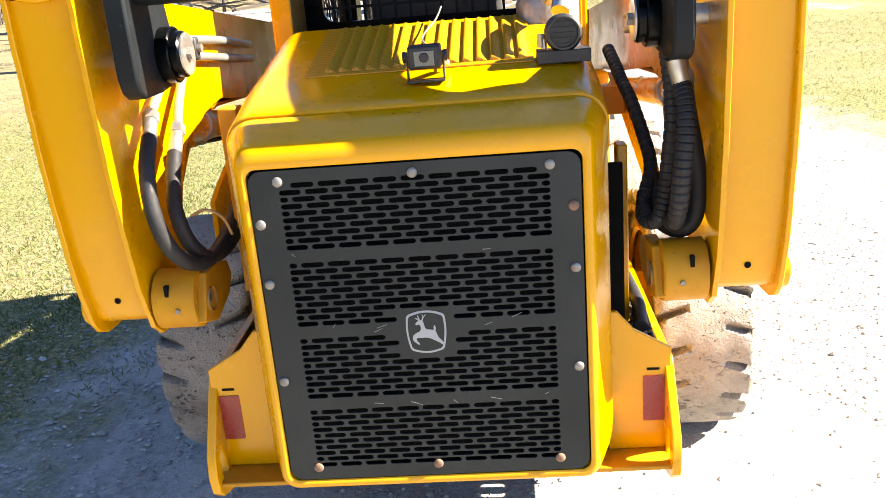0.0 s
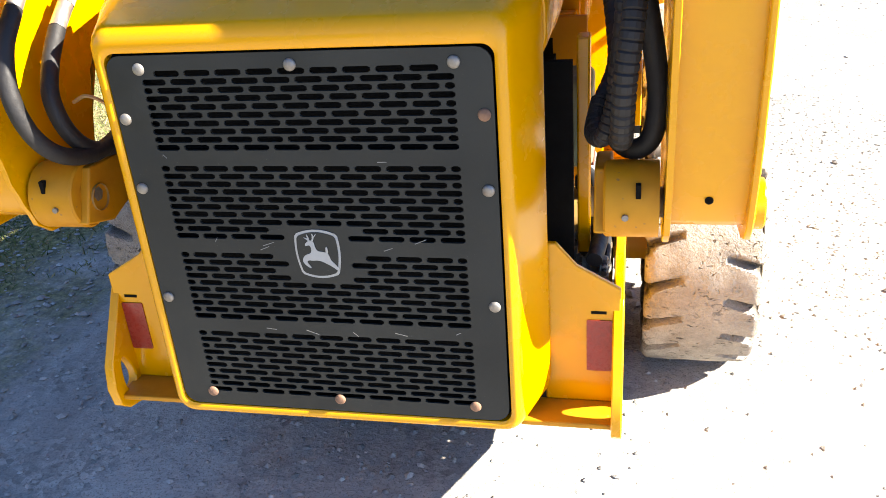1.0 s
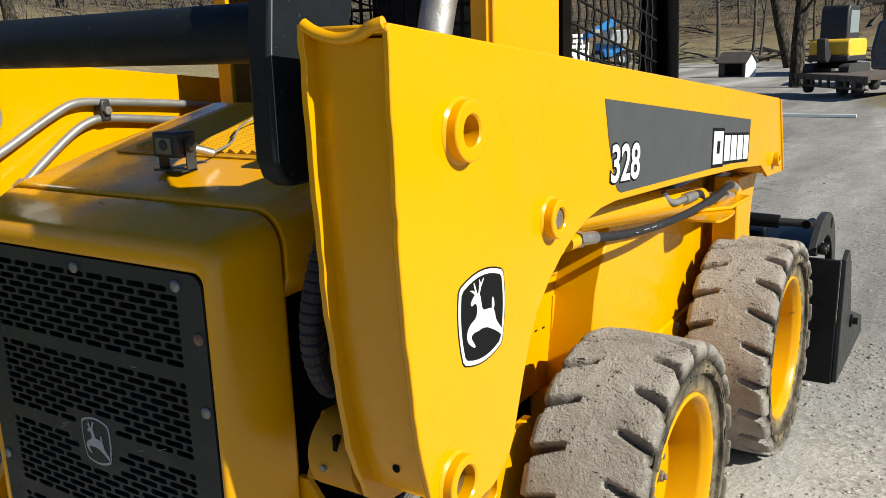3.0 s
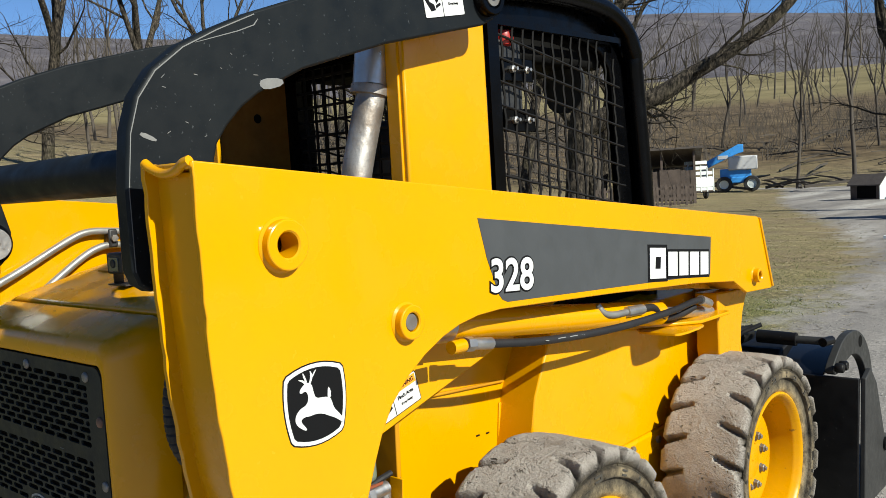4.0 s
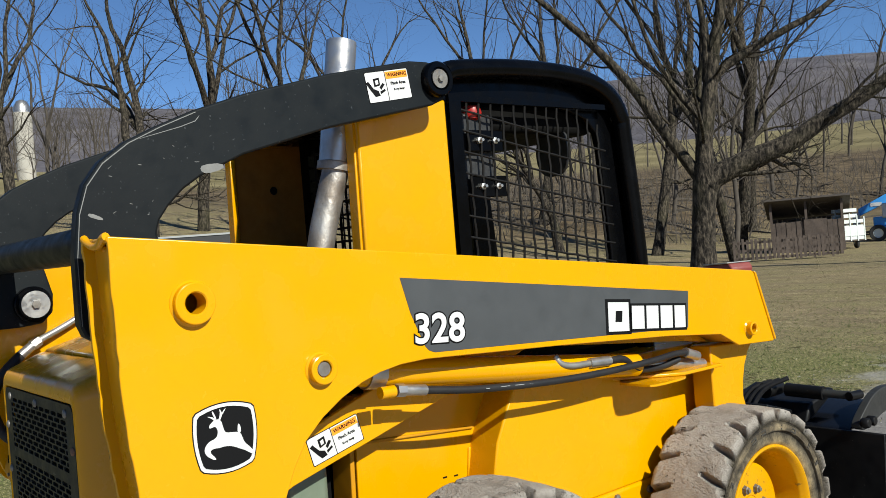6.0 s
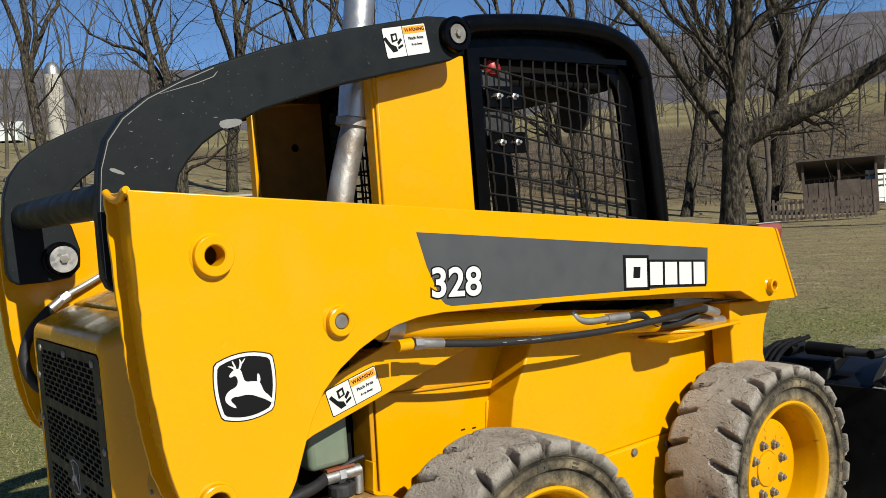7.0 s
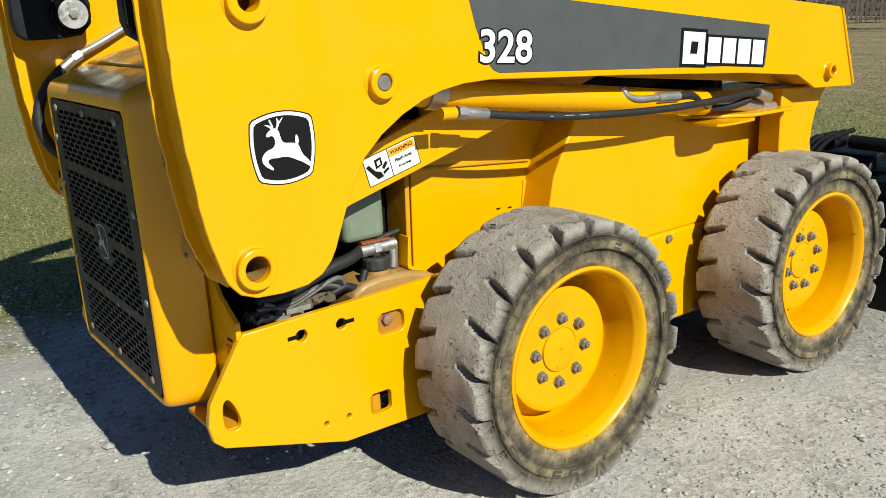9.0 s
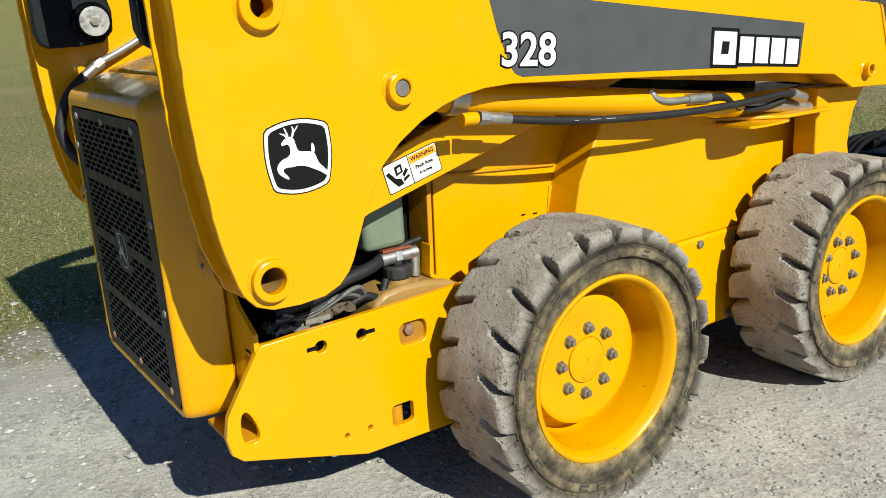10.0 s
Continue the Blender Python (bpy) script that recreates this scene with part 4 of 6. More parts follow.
def warning_sticker(parent, m, w=0.17, h=0.066):
    """A white pinch-area warning sticker, built flat and then set in place."""
    e = 0.0022
    parts = [("sticker_edge", rounded(-w / 2 - e, -h / 2 - e, w / 2 + e, h / 2 + e, 0.005), INK, -0.5), ("sticker", rounded(-w / 2, -h / 2, w / 2, h / 2, 0.004), WHITE, 0)]
    parts += [("sticker_heading", [(-0.005, h / 2 - 0.024), (w / 2 - 0.003, h / 2 - 0.024), (w / 2 - 0.003, h / 2 - 0.003), (-0.005, h / 2 - 0.003)], ORANGE, 1)]
    parts += [("sticker_line", [(-0.008, -h / 2), (-0.006, -h / 2), (-0.006, h / 2), (-0.008, h / 2)], INK, 1)]
    parts += [("sticker_pictogram", q, INK, 1) for q in (
        [(-0.080, 0.014), (-0.070, 0.018), (-0.056, -0.004), (-0.040, -0.012), (-0.036, -0.026), (-0.054, -0.028), (-0.066, -0.010)],
        [(-0.052, 0.000), (-0.030, 0.004), (-0.030, 0.026), (-0.052, 0.024)], [(-0.030, -0.010), (-0.014, 0.004), (-0.020, 0.010), (-0.034, -0.002)], [(-0.034, -0.022), (-0.014, -0.014), (-0.016, -0.008), (-0.034, -0.014)])]
    for name, q, mm, k in parts:
        ob = part(name, plate(q, 0.0006 * k, 0.0006 * (k + 1), "z"), mm, parent, "", 30)
        ob.matrix_local = m
    part_face = plate([(-0.046, 0.006), (-0.036, 0.008), (-0.036, 0.020), (-0.046, 0.018)], 0.0012, 0.0018, "z")
    part("sticker_pictogram", part_face, WHITE, parent, "", 30).matrix_local = m
    for body, size, x, z in (("WARNING", 0.0150, 0.037, h / 2 - 0.0135), ("Pinch Area", 0.0125, 0.036, h / 2 - 0.038), ("Keep Away", 0.0085, 0.036, h / 2 - 0.056)):
        ob = finish("sticker_writing", text_mesh(body, size, 0.0002, 0.0003), INK, parent, "", 0)
        ob.matrix_local = m @ Matrix.Translation((x, z, 0.0016))


def on_side(s, x, y, z, tilt):
    return Matrix.Translation((x, y, z)) @ Matrix.Rotation(s * math.pi / 2, 4, "Z") @ Matrix.Rotation(math.pi / 2, 4, "X") @ Matrix.Rotation(radians(tilt), 4, "Z")


arm_r = [o for o in loader.children if o.name.startswith("loader_arm")][0]
warning_sticker(arm_r, on_side(1, 0.5884, -0.402, 0.978, 14.5), 0.165, 0.074)

# ---- upper links, from the cab's shoulders to the arms
LINK = [(0.085, 2.030), (0.035, 2.036), (-0.03, 2.034), (-0.313, 1.978), (-0.579, 1.908), (-0.72, 1.860), (-0.813, 1.820), (-0.893, 1.780), (-0.956, 1.732), (-0.995, 1.680), (-1.016, 1.615), (-1.028, 1.513), (-1.029, 1.362), (-1.018, 1.333), (-0.995, 1.318), (-0.90, 1.318), (-0.83, 1.325),
        (-0.795, 1.360), (-0.79, 1.42), (-0.81, 1.50), (-0.836, 1.557), (-0.826, 1.590), (-0.80, 1.625), (-0.76, 1.664), (-0.715, 1.694), (-0.592, 1.750), (-0.326, 1.826), (0.045, 1.904), (0.095, 1.925), (0.115, 1.975)]
for s in (1, -1):
    ln = part("upper_link", plate(LINK, s * 0.525, s * 0.568), BLACK, loader, "scratched black curved upper link", 40, bevel=0.006)
    ring = part("link_pivot", lathe([(0.054, s * 0.560), (0.054, s * 0.590), (0.049, s * 0.596), (0.036, s * 0.596), (0.033, s * 0.588), (0.030, s * 0.588), (0.030, s * 0.592), (0, s * 0.592)], 36, at=(0, 0.061, 1.981)), BLACK_SATIN, ln, "black pivot cap", 50)
    part("pivot_washer", lathe([(0.029, s * 0.592), (0.029, s * 0.5955), (0.0, s * 0.5955)], 28, at=(0, 0.061, 1.981)), BOLT, ln)
    part("pivot_bolt", lathe([(0.011, s * 0.5955), (0.011, s * 0.604), (0.0, s * 0.605)], 6, at=(0, 0.061, 1.981)), BOLT, ln)
    part("pin_cap", lathe([(0.060, s * 0.530), (0.060, s * 0.500), (0.057, s * 0.497), (0.050, s * 0.497), (0.050, s * 0.482), (0.046, s * 0.478), (0.0, s * 0.478)], 36, at=(0, -0.86, 1.392)), BLACK_SATIN, ln)
    part("pin_washer", lathe([(0.045, s * 0.4775), (0.045, s * 0.474), (0, s * 0.474)], 32, at=(0, -0.86, 1.392)), STEEL, ln, "bright round washer")
    part("pivot_bolt", lathe([(0.014, s * 0.474), (0.014, s * 0.464), (0, s * 0.463)], 6, at=(0, -0.86, 1.392)), BOLT, ln)
    part("pin_shaft", lathe([(0.022, s * 0.55), (0.022, s * 0.70)], 16, at=(0, -0.86, 1.392)), STEEL, ln)
    chips = [[(-0.700, 1.700), (-0.650, 1.713), (-0.655, 1.728), (-0.708, 1.724), (-0.716, 1.710)], [(-0.995, 1.606), (-0.962, 1.594), (-0.958, 1.600), (-0.988, 1.614)], [(-0.86, 1.785), (-0.72, 1.827), (-0.705, 1.846), (-0.7065, 1.8465), (-0.7225, 1.8285), (-0.8605, 1.7862)]]
    for k in range(11):
        y, z = rng.uniform(-0.95, -0.72), rng.uniform(1.56, 1.78)
        if z > 1.60 + (y + 0.80) * 0.5:
            a, L, w = rng.uniform(-0.6, 0.9), rng.uniform(0.003, 0.013), 0.0008
            chips.append([(y, z - w), (y + L * math.cos(a), z + L * math.sin(a) - w), (y + L * math.cos(a), z + L * math.sin(a) + w * 0.5), (y, z + w)])
    for q in chips:
        q = smooth_loop(q, 1)
        part("paint_chip", plate(q, s * 0.5681, s * 0.5686), CHIP, ln, "bare grey paint chip", 30)
link_r = [o for o in loader.children if o.name.startswith("upper_link")][0]
warning_sticker(link_r, on_side(1, 0.5682, -0.115, 1.955, 9.5), 0.155, 0.086)
for s in (1, -1):
    host = [o for o in loader.children if o.name.startswith("upper_link")][0 if s > 0 else 1]
    run = [(y + 0.0045, z - 0.0045) for y, z in LINK[5:13]]
    part("edge_wear", plate(run + [(y + 0.0016, z - 0.0016) for y, z in reversed(run)], s * 0.5682, s * 0.5686), CHIP, host, "bare worn edge", 30)
    if s < 0:
        # duller yellow gives the shade behind the arm
        part("frame_upright", box((s * 0.452, -0.70, 1.02), (0.045, 0.06, 0.46)), YELLOW_DULL, loader, bevel=0.004)
part("cross_tube", tube([(-0.53, -0.955, 1.545), (0.53, -0.955, 1.545)], 0.046, 28), BLACK, loader, "scratched black cross tube between the links")

# ---- cab
SIDE_FRAME = [(0.185, 1.02), (0.185, 2.035), (0.20, 2.058), (0.25, 2.072), (0.45, 2.090), (0.66, 2.096), (0.84, 2.086), (0.97, 2.060), (1.055, 2.010), (1.095, 1.945), (1.112, 1.86), (1.150, 1.40), (1.150, 1.02)]
SIDE_HOLE = [(0.238, 1.15), (0.238, 1.945), (0.262, 1.962), (0.45, 1.965), (0.66, 1.962), (0.82, 1.945), (0.92, 1.915), (0.975, 1.865), (0.990, 1.80), (1.010, 1.40), (1.010, 1.15)]
for s in (1, -1):
    fr = part("cab_side_frame", plate(SIDE_FRAME, s * 0.380, s * 0.412, "x", [SIDE_HOLE]), BLACK_SATIN, loader, "glossy black cab side frame", 40, bevel=0.006)
    rim = [(s * (0.452 if z > 1.9 else 0.446), y - 0.020 * (y > 0.9), z - (0.022 if z > 1.9 else 0.0)) for y, z in SIDE_FRAME[2:]]
    part("frame_rim", tube(spline(rim, 4), 0.034, 14), BLACK_SATIN, fr, "rounded glossy black roof and pillar edge", 60)
    part("window_strip", box((s * 0.452, 0.228, 1.56), (0.016, 0.05, 0.82)), BLACK_SATIN, fr)
    part("window_seal", box((s * 0.447, 0.62, 1.957), (0.012, 0.74, 0.020)), BLACK_SATIN, fr)
    # woven wire: each wire bends over and under the ones that cross it
    pitch_y, pitch_z = 0.0545, 0.071
    VB = part("mesh_bar", tube([(s * (0.443 + 0.0022 * (-1) ** k), 0.0, 1.165 + pitch_z * k * 0.5) for k in range(23)], 0.0042, 6), MESH_BLACK, fr)
    VB.location.y = 0.29
    for i in range(1, 13):
        shared("mesh_bar", VB.data, fr, (0, 0.29 + i * pitch_y, -0.035 * (i > 10) - 0.02 * (i > 11)))
    HB = part("mesh_bar", tube([(s * (0.443 - 0.0022 * (-1) ** k), 0.236 + pitch_y * k, 0.0012 * (-1) ** k - 0.010 * k) for k in range(15)], 0.0042, 6), MESH_BLACK, fr)
    HB.location.z = 1.22
    for i in range(1, 11):
        shared("mesh_bar", HB.data, fr, (0, -0.015 * (i > 9), 1.22 + i * pitch_z))
    part("cab_wing", plate([(-0.168, 1.00), (0.190, 1.00), (0.190, 1.948), (-0.160, 1.905)], s * 0.425, s * 0.456), YELLOW, loader, "yellow cab rear corner panel", 40, bevel=0.006)
    part("wing_flange", plate([(-0.176, 1.00), (-0.160, 1.00), (-0.150, 1.900), (-0.166, 1.900)], s * 0.395, s * 0.440), YELLOW, loader, "", 40, bevel=0.003)
    if s < 0:
        # added plate: the shade on the corner panel's inner face, as colour
        part("wing_shade_plate", plate([(-0.140, 1.02), (0.150, 1.02), (0.150, 1.925), (-0.132, 1.895)], -0.4245, -0.420), WING_SHADE, loader, "added brown plate for the shaded yellow inside of the cab corner", 40)
    part("wing_hole", lathe([(0.016, 0), (0.0, 0)], 14, at=(s * 0.4190, 0.02, 1.745)), DARK, loader)
part("cab_roof", plate([(-0.02, 1.95), (-0.02, 1.985), (0.20, 2.055), (0.45, 2.088), (0.66, 2.094), (0.84, 2.084), (0.97, 2.058), (1.05, 2.010), (1.09, 1.94), (1.06, 1.93), (0.95, 2.0), (0.66, 2.04), (0.2, 2.01)], -0.41, 0.41), BLACK_SATIN, loader, "glossy black domed cab roof", 50, bevel=0.008)
part("rear_canopy", box((0, 0.008, 1.935), (0.86, 0.345, 0.03)), BLACK_SATIN, loader, bevel=0.006)
part("roof_rear_lip", tube([(-0.46, 0.195, 2.03), (0.46, 0.195, 2.03)], 0.030, 16), BLACK_SATIN, loader)
back = part("rear_window_frame", plate(rounded(-0.42, 1.02, 0.42, 1.965, 0.03), 0.150, 0.176, "y", [rounded(-0.36, 1.38, 0.36, 1.90, 0.04)]), BLACK_SATIN, loader, "black rear window frame", 40)
VB = part("mesh_bar", plate([(0.0, 1.37), (0.009, 1.37), (0.009, 1.91), (0.0, 1.91)], 0.158, 0.164, "y"), MESH_BLACK, back)
VB.location.x = -0.33
for i in range(1, 14):
    shared("mesh_bar", VB.data, back, (-0.33 + i * 0.05, 0, 0))
HB = part("mesh_bar", plate([(-0.37, 0.0), (0.37, 0.0), (0.37, 0.009), (-0.37, 0.009)], 0.159, 0.166, "y"), MESH_BLACK, back)
HB.location.z = 1.42
for i in range(1, 10):
    shared("mesh_bar", HB.data, back, (0, 0, 1.42 + i * 0.05))
part("headliner", box((0, 0.60, 1.915), (0.74, 0.80, 0.10)), DARK, loader, "dark cab headliner", bevel=0.02)
part("cab_floor", box((0, 0.62, 1.03), (0.84, 0.96, 0.04)), DARK, loader)
part("cab_deck", box((0, -0.10, 1.30), (0.80, 0.30, 0.06)), BLACK_SATIN, loader)
# controls by the window
pod = part("control_pod", box((0.405, 0.345, 1.775), (0.030, 0.15, 0.28)), PLASTIC, loader, "black control pod inside the window", bevel=0.01)
for z in (1.82, 1.665):
    br = part("pod_bracket", box((0.436, 0.37, z), (0.010, 0.16, 0.072)), BLACK_SATIN, pod, bevel=0.003)
    for y in (0.335, 0.405):
        part("pod_bolt", lathe([(0.012, 0.441), (0.012, 0.452), (0.006, 0.454), (0.006, 0.466), (0.0, 0.466)], 6, at=(0, y, z)), STEEL, pod)
part("red_knob", lathe([(0.0, 0.03), (0.030, 0.022), (0.036, 0.0), (0.03, -0.02), (0.0, -0.03)], 18, "z", at=(0.405, 0.345, 1.918)), mat("red_plastic", (0.30, 0.012, 0.008), 0.4), loader, "round red plastic knob")
seat = part("seat_back", plate(smooth_loop([(0.30, 1.05), (0.42, 1.05), (0.40, 1.60), (0.34, 1.72), (0.27, 1.70), (0.26, 1.30)], 2), -0.22, 0.22), PLASTIC, loader, "black operator seat", 50, bevel=0.02)
part("seat_cushion", plate(smooth_loop([(0.32, 1.16), (0.80, 1.14), (0.84, 1.22), (0.78, 1.27), (0.34, 1.26)], 2), -0.24, 0.24), PLASTIC, loader, "", 50, bevel=0.02)
part("mirror", plate(smooth_loop([(-0.07, -0.09), (0.07, -0.09), (0.09, 0.06), (0.02, 0.10), (-0.09, 0.05)], 2), 0.835, 0.85, "y"), PLASTIC, loader, "black cab mirror").location = (0.30, 0, 1.80)
part("front_cross_bar", box((0, 1.09, 1.93), (0.84, 0.05, 0.05)), BLACK_SATIN, loader, bevel=0.01)
part("work_lamp", lathe([(0.0, 0.0), (0.05, 0.0), (0.06, 0.02), (0.05, 0.06), (0.0, 0.07)], 20, "y", at=(0.33, 1.10, 2.03)), PLASTIC, loader)

# ---- exhaust
ex = part("exhaust_pipe", tube(spline([(0.335, -0.275, 1.36), (0.338, -0.243, 1.52), (0.345, -0.200, 1.67), (0.350, -0.180, 1.74), (0.352, -0.160, 1.90), (0.355, -0.125, 2.13)], 5), 0.041, 26, cap=False), EXHAUST, loader, "dented silver exhaust pipe")
part("pipe_clamp", tube([(0.349, -0.188, 1.733), (0.351, -0.184, 1.757)], 0.051, 26), EXHAUST, ex)
part("pipe_sleeve", tube([(0.351, -0.184, 1.757), (0.352, -0.160, 1.90), (0.355, -0.125, 2.131)], 0.047, 26, cap=False), EXHAUST_TOP, ex)
part("pipe_mouth", lathe([(0.046, 0.0), (0.0, 0.0)], 20, "z", at=(0.3545, -0.13, 2.10)), DARK, ex)
part("muffler", lathe([(0.0, 0.06), (0.07, 0.055), (0.085, 0.03), (0.085, -0.05), (0.0, -0.05)], 28, "z", at=(0.335, -0.30, 1.385)), EXHAUST, ex)

# ---- rear-view camera and travel alarm on the hood
cm = part("rear_view_camera", box((0, 0, 0), (0.075, 0.055, 0.052)), PLASTIC, loader, "small black rear view camera on a bracket", bevel=0.006)
cm.location = (0.028, -0.755, 1.338)
part("camera_lens", box((0, -0.0285, -0.002), (0.046, 0.003, 0.034)), LENS, cm, "glassy square camera front", bevel=0.001)
part("camera_eye", lathe([(0.011, -0.031), (0.009, -0.033), (0.0, -0.032)], 20, "y"), PLASTIC, cm)
for s in (1, -1):
    part("camera_bracket", box((s * 0.041, 0.004, -0.022), (0.004, 0.026, 0.066)), PLASTIC, cm, bevel=0.001)
    part("camera_screw", lathe([(0.013, s * 0.043), (0.013, s * 0.050), (0.006, s * 0.052), (0, s * 0.052)], 16, at=(0, 0.002, 0.0)), PLASTIC, cm)
part("camera_foot", box((0, -0.004, -0.053), (0.086, 0.040, 0.004)), PLASTIC, cm)
part("camera_plug", tube([(0.03, 0.02, -0.01), (0.045, 0.06, -0.025)], 0.009, 10), STEEL, cm)
part("camera_cable", tube(spline([(0.045, 0.06, -0.025), (0.03, 0.13, -0.01), (-0.02, 0.22, 0.02), (0.01, 0.34, 0.06), (0.02, 0.46, 0.085)]), 0.0025, 6), TUBE, cm)
alarm = part("travel_alarm", lathe([(0.0, 0.035), (0.048, 0.035), (0.056, 0.026), (0.058, -0.020), (0.050, -0.030), (0.044, -0.030), (0.042, -0.022), (0.0, -0.022)], 30, "y"), PLASTIC, loader, "round black travel alarm")
alarm.location = (0.343, -0.690, 1.362)
alarm.scale = (0.74, 0.9, 0.74)
part("alarm_base", box((0, 0.01, -0.070), (0.166, 0.075, 0.040)), PLASTIC, alarm, bevel=0.003)
for i in range(5):
    part("alarm_grill_bar", box((0, -0.024, -0.032 + i * 0.016), (0.075, 0.004, 0.005)), PLASTIC, alarm)
part("alarm_screw", lathe([(0.010, 0.03), (0.010, 0.0), (0, 0.0)], 12, "z", at=(-0.06, 0.0, -0.045)), STEEL, alarm)
part("alarm_strap", tube([(-0.068, 0.0, -0.04), (-0.068, 0.0, 0.0)], 0.012, 8), STEEL, alarm)
part("foil_wrap", tube(spline([(0.0, 0.06, 0.06), (0.01, 0.10, 0.10), (0.0, 0.20, 0.11), (-0.01, 0.32, 0.09)]), 0.030, 9), STEEL, alarm, "crumpled silver heat wrap")
for x, y in ((-0.035, -0.930), (0.0, -0.925), (0.02, -0.935)):
    part("paint_nick", lathe([(0.004, 0.0005), (0.0, 0.0005)], 8, "z", at=(x, y, 1.2415)), DARK, loader)

# ---- steel tubes and hoses between the arms and the body
for s in (1, -1):
    t1 = part("steel_line", tube(spline([(s * 0.605, 0.10, 1.335), (s * 0.605, -0.17, 1.371), (s * 0.605, -0.44, 1.396), (s * 0.605, -0.53, 1.399), (s * 0.605, -0.60, 1.375), (s * 0.600, -0.74, 1.305), (s * 0.592, -0.83, 1.265)], 6), 0.0115, 12), TUBE, loader, "bent grey steel hydraulic line")
    t2 = part("steel_line", tube(spline([(s * 0.605, 0.10, 1.290), (s * 0.605, -0.29, 1.336), (s * 0.605, -0.44, 1.352), (s * 0.605, -0.50, 1.346), (s * 0.603, -0.56, 1.318), (s * 0.590, -0.66, 1.255), (s * 0.578, -0.72, 1.215)], 6), 0.0115, 12), TUBE, loader, "bent grey steel hydraulic line")
    part("line_clamp", box((s * 0.606, -0.452, 1.374), (0.036, 0.030, 0.060)), PLASTIC, t1, bevel=0.006)
    part("clamp_bolt", lathe([(0.012, s * 0.588), (0.012, s * 0.578), (0, s * 0.577)], 6, at=(0, -0.452, 1.374)), BOLT, t1)
    f1 = [(s * 0.592, -0.83, 1.265), (s * 0.587, -0.855, 1.250), (s * 0.580, -0.895, 1.222)]
    part("hose_fitting", tube(f1[:2], 0.019, 6), STEEL, t1)
    part("hose_fitting", tube(f1[1:], 0.0165, 14), STEEL, t1)
    f2 = [(s * 0.578, -0.72, 1.215), (s * 0.574, -0.745, 1.200), (s * 0.567, -0.80, 1.165)]
    part("hose_fitting", tube(f2[:2], 0.019, 6), STEEL, t2)
    part("hose_fitting", tube(f2[1:], 0.0165, 14), STEEL, t2)
    if s > 0:
        continue
    part("looped_hose", tube(spline([(s * 0.580, -0.895, 1.222), (s * 0.572, -0.96, 1.16), (s * 0.560, -0.995, 1.08), (s * 0.545, -0.985, 1.00), (s * 0.525, -0.94, 0.945), (s * 0.505, -0.86, 0.925), (s * 0.49, -0.76, 0.95), (s * 0.475, -0.66, 1.02)]), 0.0175, 14), HOSE, t1, "looped black hydraulic hose")
    part("looped_hose", tube(spline([(s * 0.567, -0.80, 1.165), (s * 0.558, -0.86, 1.11), (s * 0.548, -0.90, 1.05), (s * 0.530, -0.90, 0.98), (s * 0.510, -0.86, 0.93), (s * 0.490, -0.78, 0.925), (s * 0.470, -0.68, 0.97), (s * 0.455, -0.58, 1.04)]), 0.0175, 14), HOSE, t2, "looped black hydraulic hose")
    part("wire_tie", tube(spline([(s * 0.53, -0.86, 1.03), (s * 0.49, -0.87, 1.045), (s * 0.462, -0.85, 1.02), (s * 0.455, -0.82, 0.97)]), 0.004, 6), WIRE, t2, "bent tan wire tie")
# sheathed bundle on the machine's right
def wrapped(pts, r, label):
    """A hose in a spiral wrap: rounded turns with a groove between them."""
    q = spline(pts, 22)
    rr = [r * (1.0 if i % 5 else 0.88) for i in range(len(q))]
    part("sheathed_hose", tube(q, r, 14, radii=rr), HOSE, loader, label, 25)


wrapped([(0.538, -0.84, 1.385), (0.543, -0.875, 1.318), (0.551, -0.88, 1.247), (0.553, -0.88, 1.174), (0.544, -0.88, 1.076), (0.537, -0.88, 1.010), (0.520, -0.88, 0.958), (0.500, -0.83, 0.950), (0.510, -0.78, 0.995)], 0.0175, "black spiral-wrapped hose bundle")
wrapped([(0.568, -0.90, 1.255), (0.570, -0.93, 1.219), (0.566, -0.955, 1.163), (0.557, -0.965, 1.093), (0.553, -0.955, 1.018), (0.550, -0.91, 0.962), (0.540, -0.80, 0.970), (0.535, -0.72, 1.020)], 0.0205, "thick black spiral-wrapped hose")
wrapped([(0.508, -0.86, 0.945), (0.504, -0.80, 0.976), (0.535, -0.72, 1.041), (0.531, -0.64, 1.103), (0.517, -0.55, 1.173), (0.506, -0.48, 1.210), (0.498, -0.42, 1.245), (0.490, -0.34, 1.28)], 0.0165, "black spiral-wrapped hose bundle")
part("hose_fitting", tube([(0.553, -0.90, 1.310), (0.569, -0.90, 1.250)], 0.019, 14), STEEL, loader, "zinc hose end fitting")
part("hose_sleeve", tube(spline([(0.584, -0.87, 1.21), (0.605, -0.87, 1.094), (0.612, -0.87, 1.018), (0.602, -0.87, 0.951), (0.572, -0.86, 0.927), (0.542, -0.82, 0.934), (0.52, -0.74, 0.96)]), 0.019, 14), HOSE, loader, "smooth black hose")
# added near-black sheet: the shade in the gap beside the hood
part("gap_shade_sheet", box((0.425, -0.780, 0.84), (0.07, 0.02, 0.46)), DARK, loader)
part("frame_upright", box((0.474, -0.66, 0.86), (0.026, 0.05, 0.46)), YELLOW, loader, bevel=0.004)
# near-black block for the shade round the engine
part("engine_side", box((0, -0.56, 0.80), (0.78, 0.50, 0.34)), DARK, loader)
part("link_bracket", plate([(-0.10, 1.06), (0.10, 1.03), (0.12, 1.09), (-0.06, 1.14)], 0.45, 0.57), YELLOW_DULL, loader, "", 40, bevel=0.004)

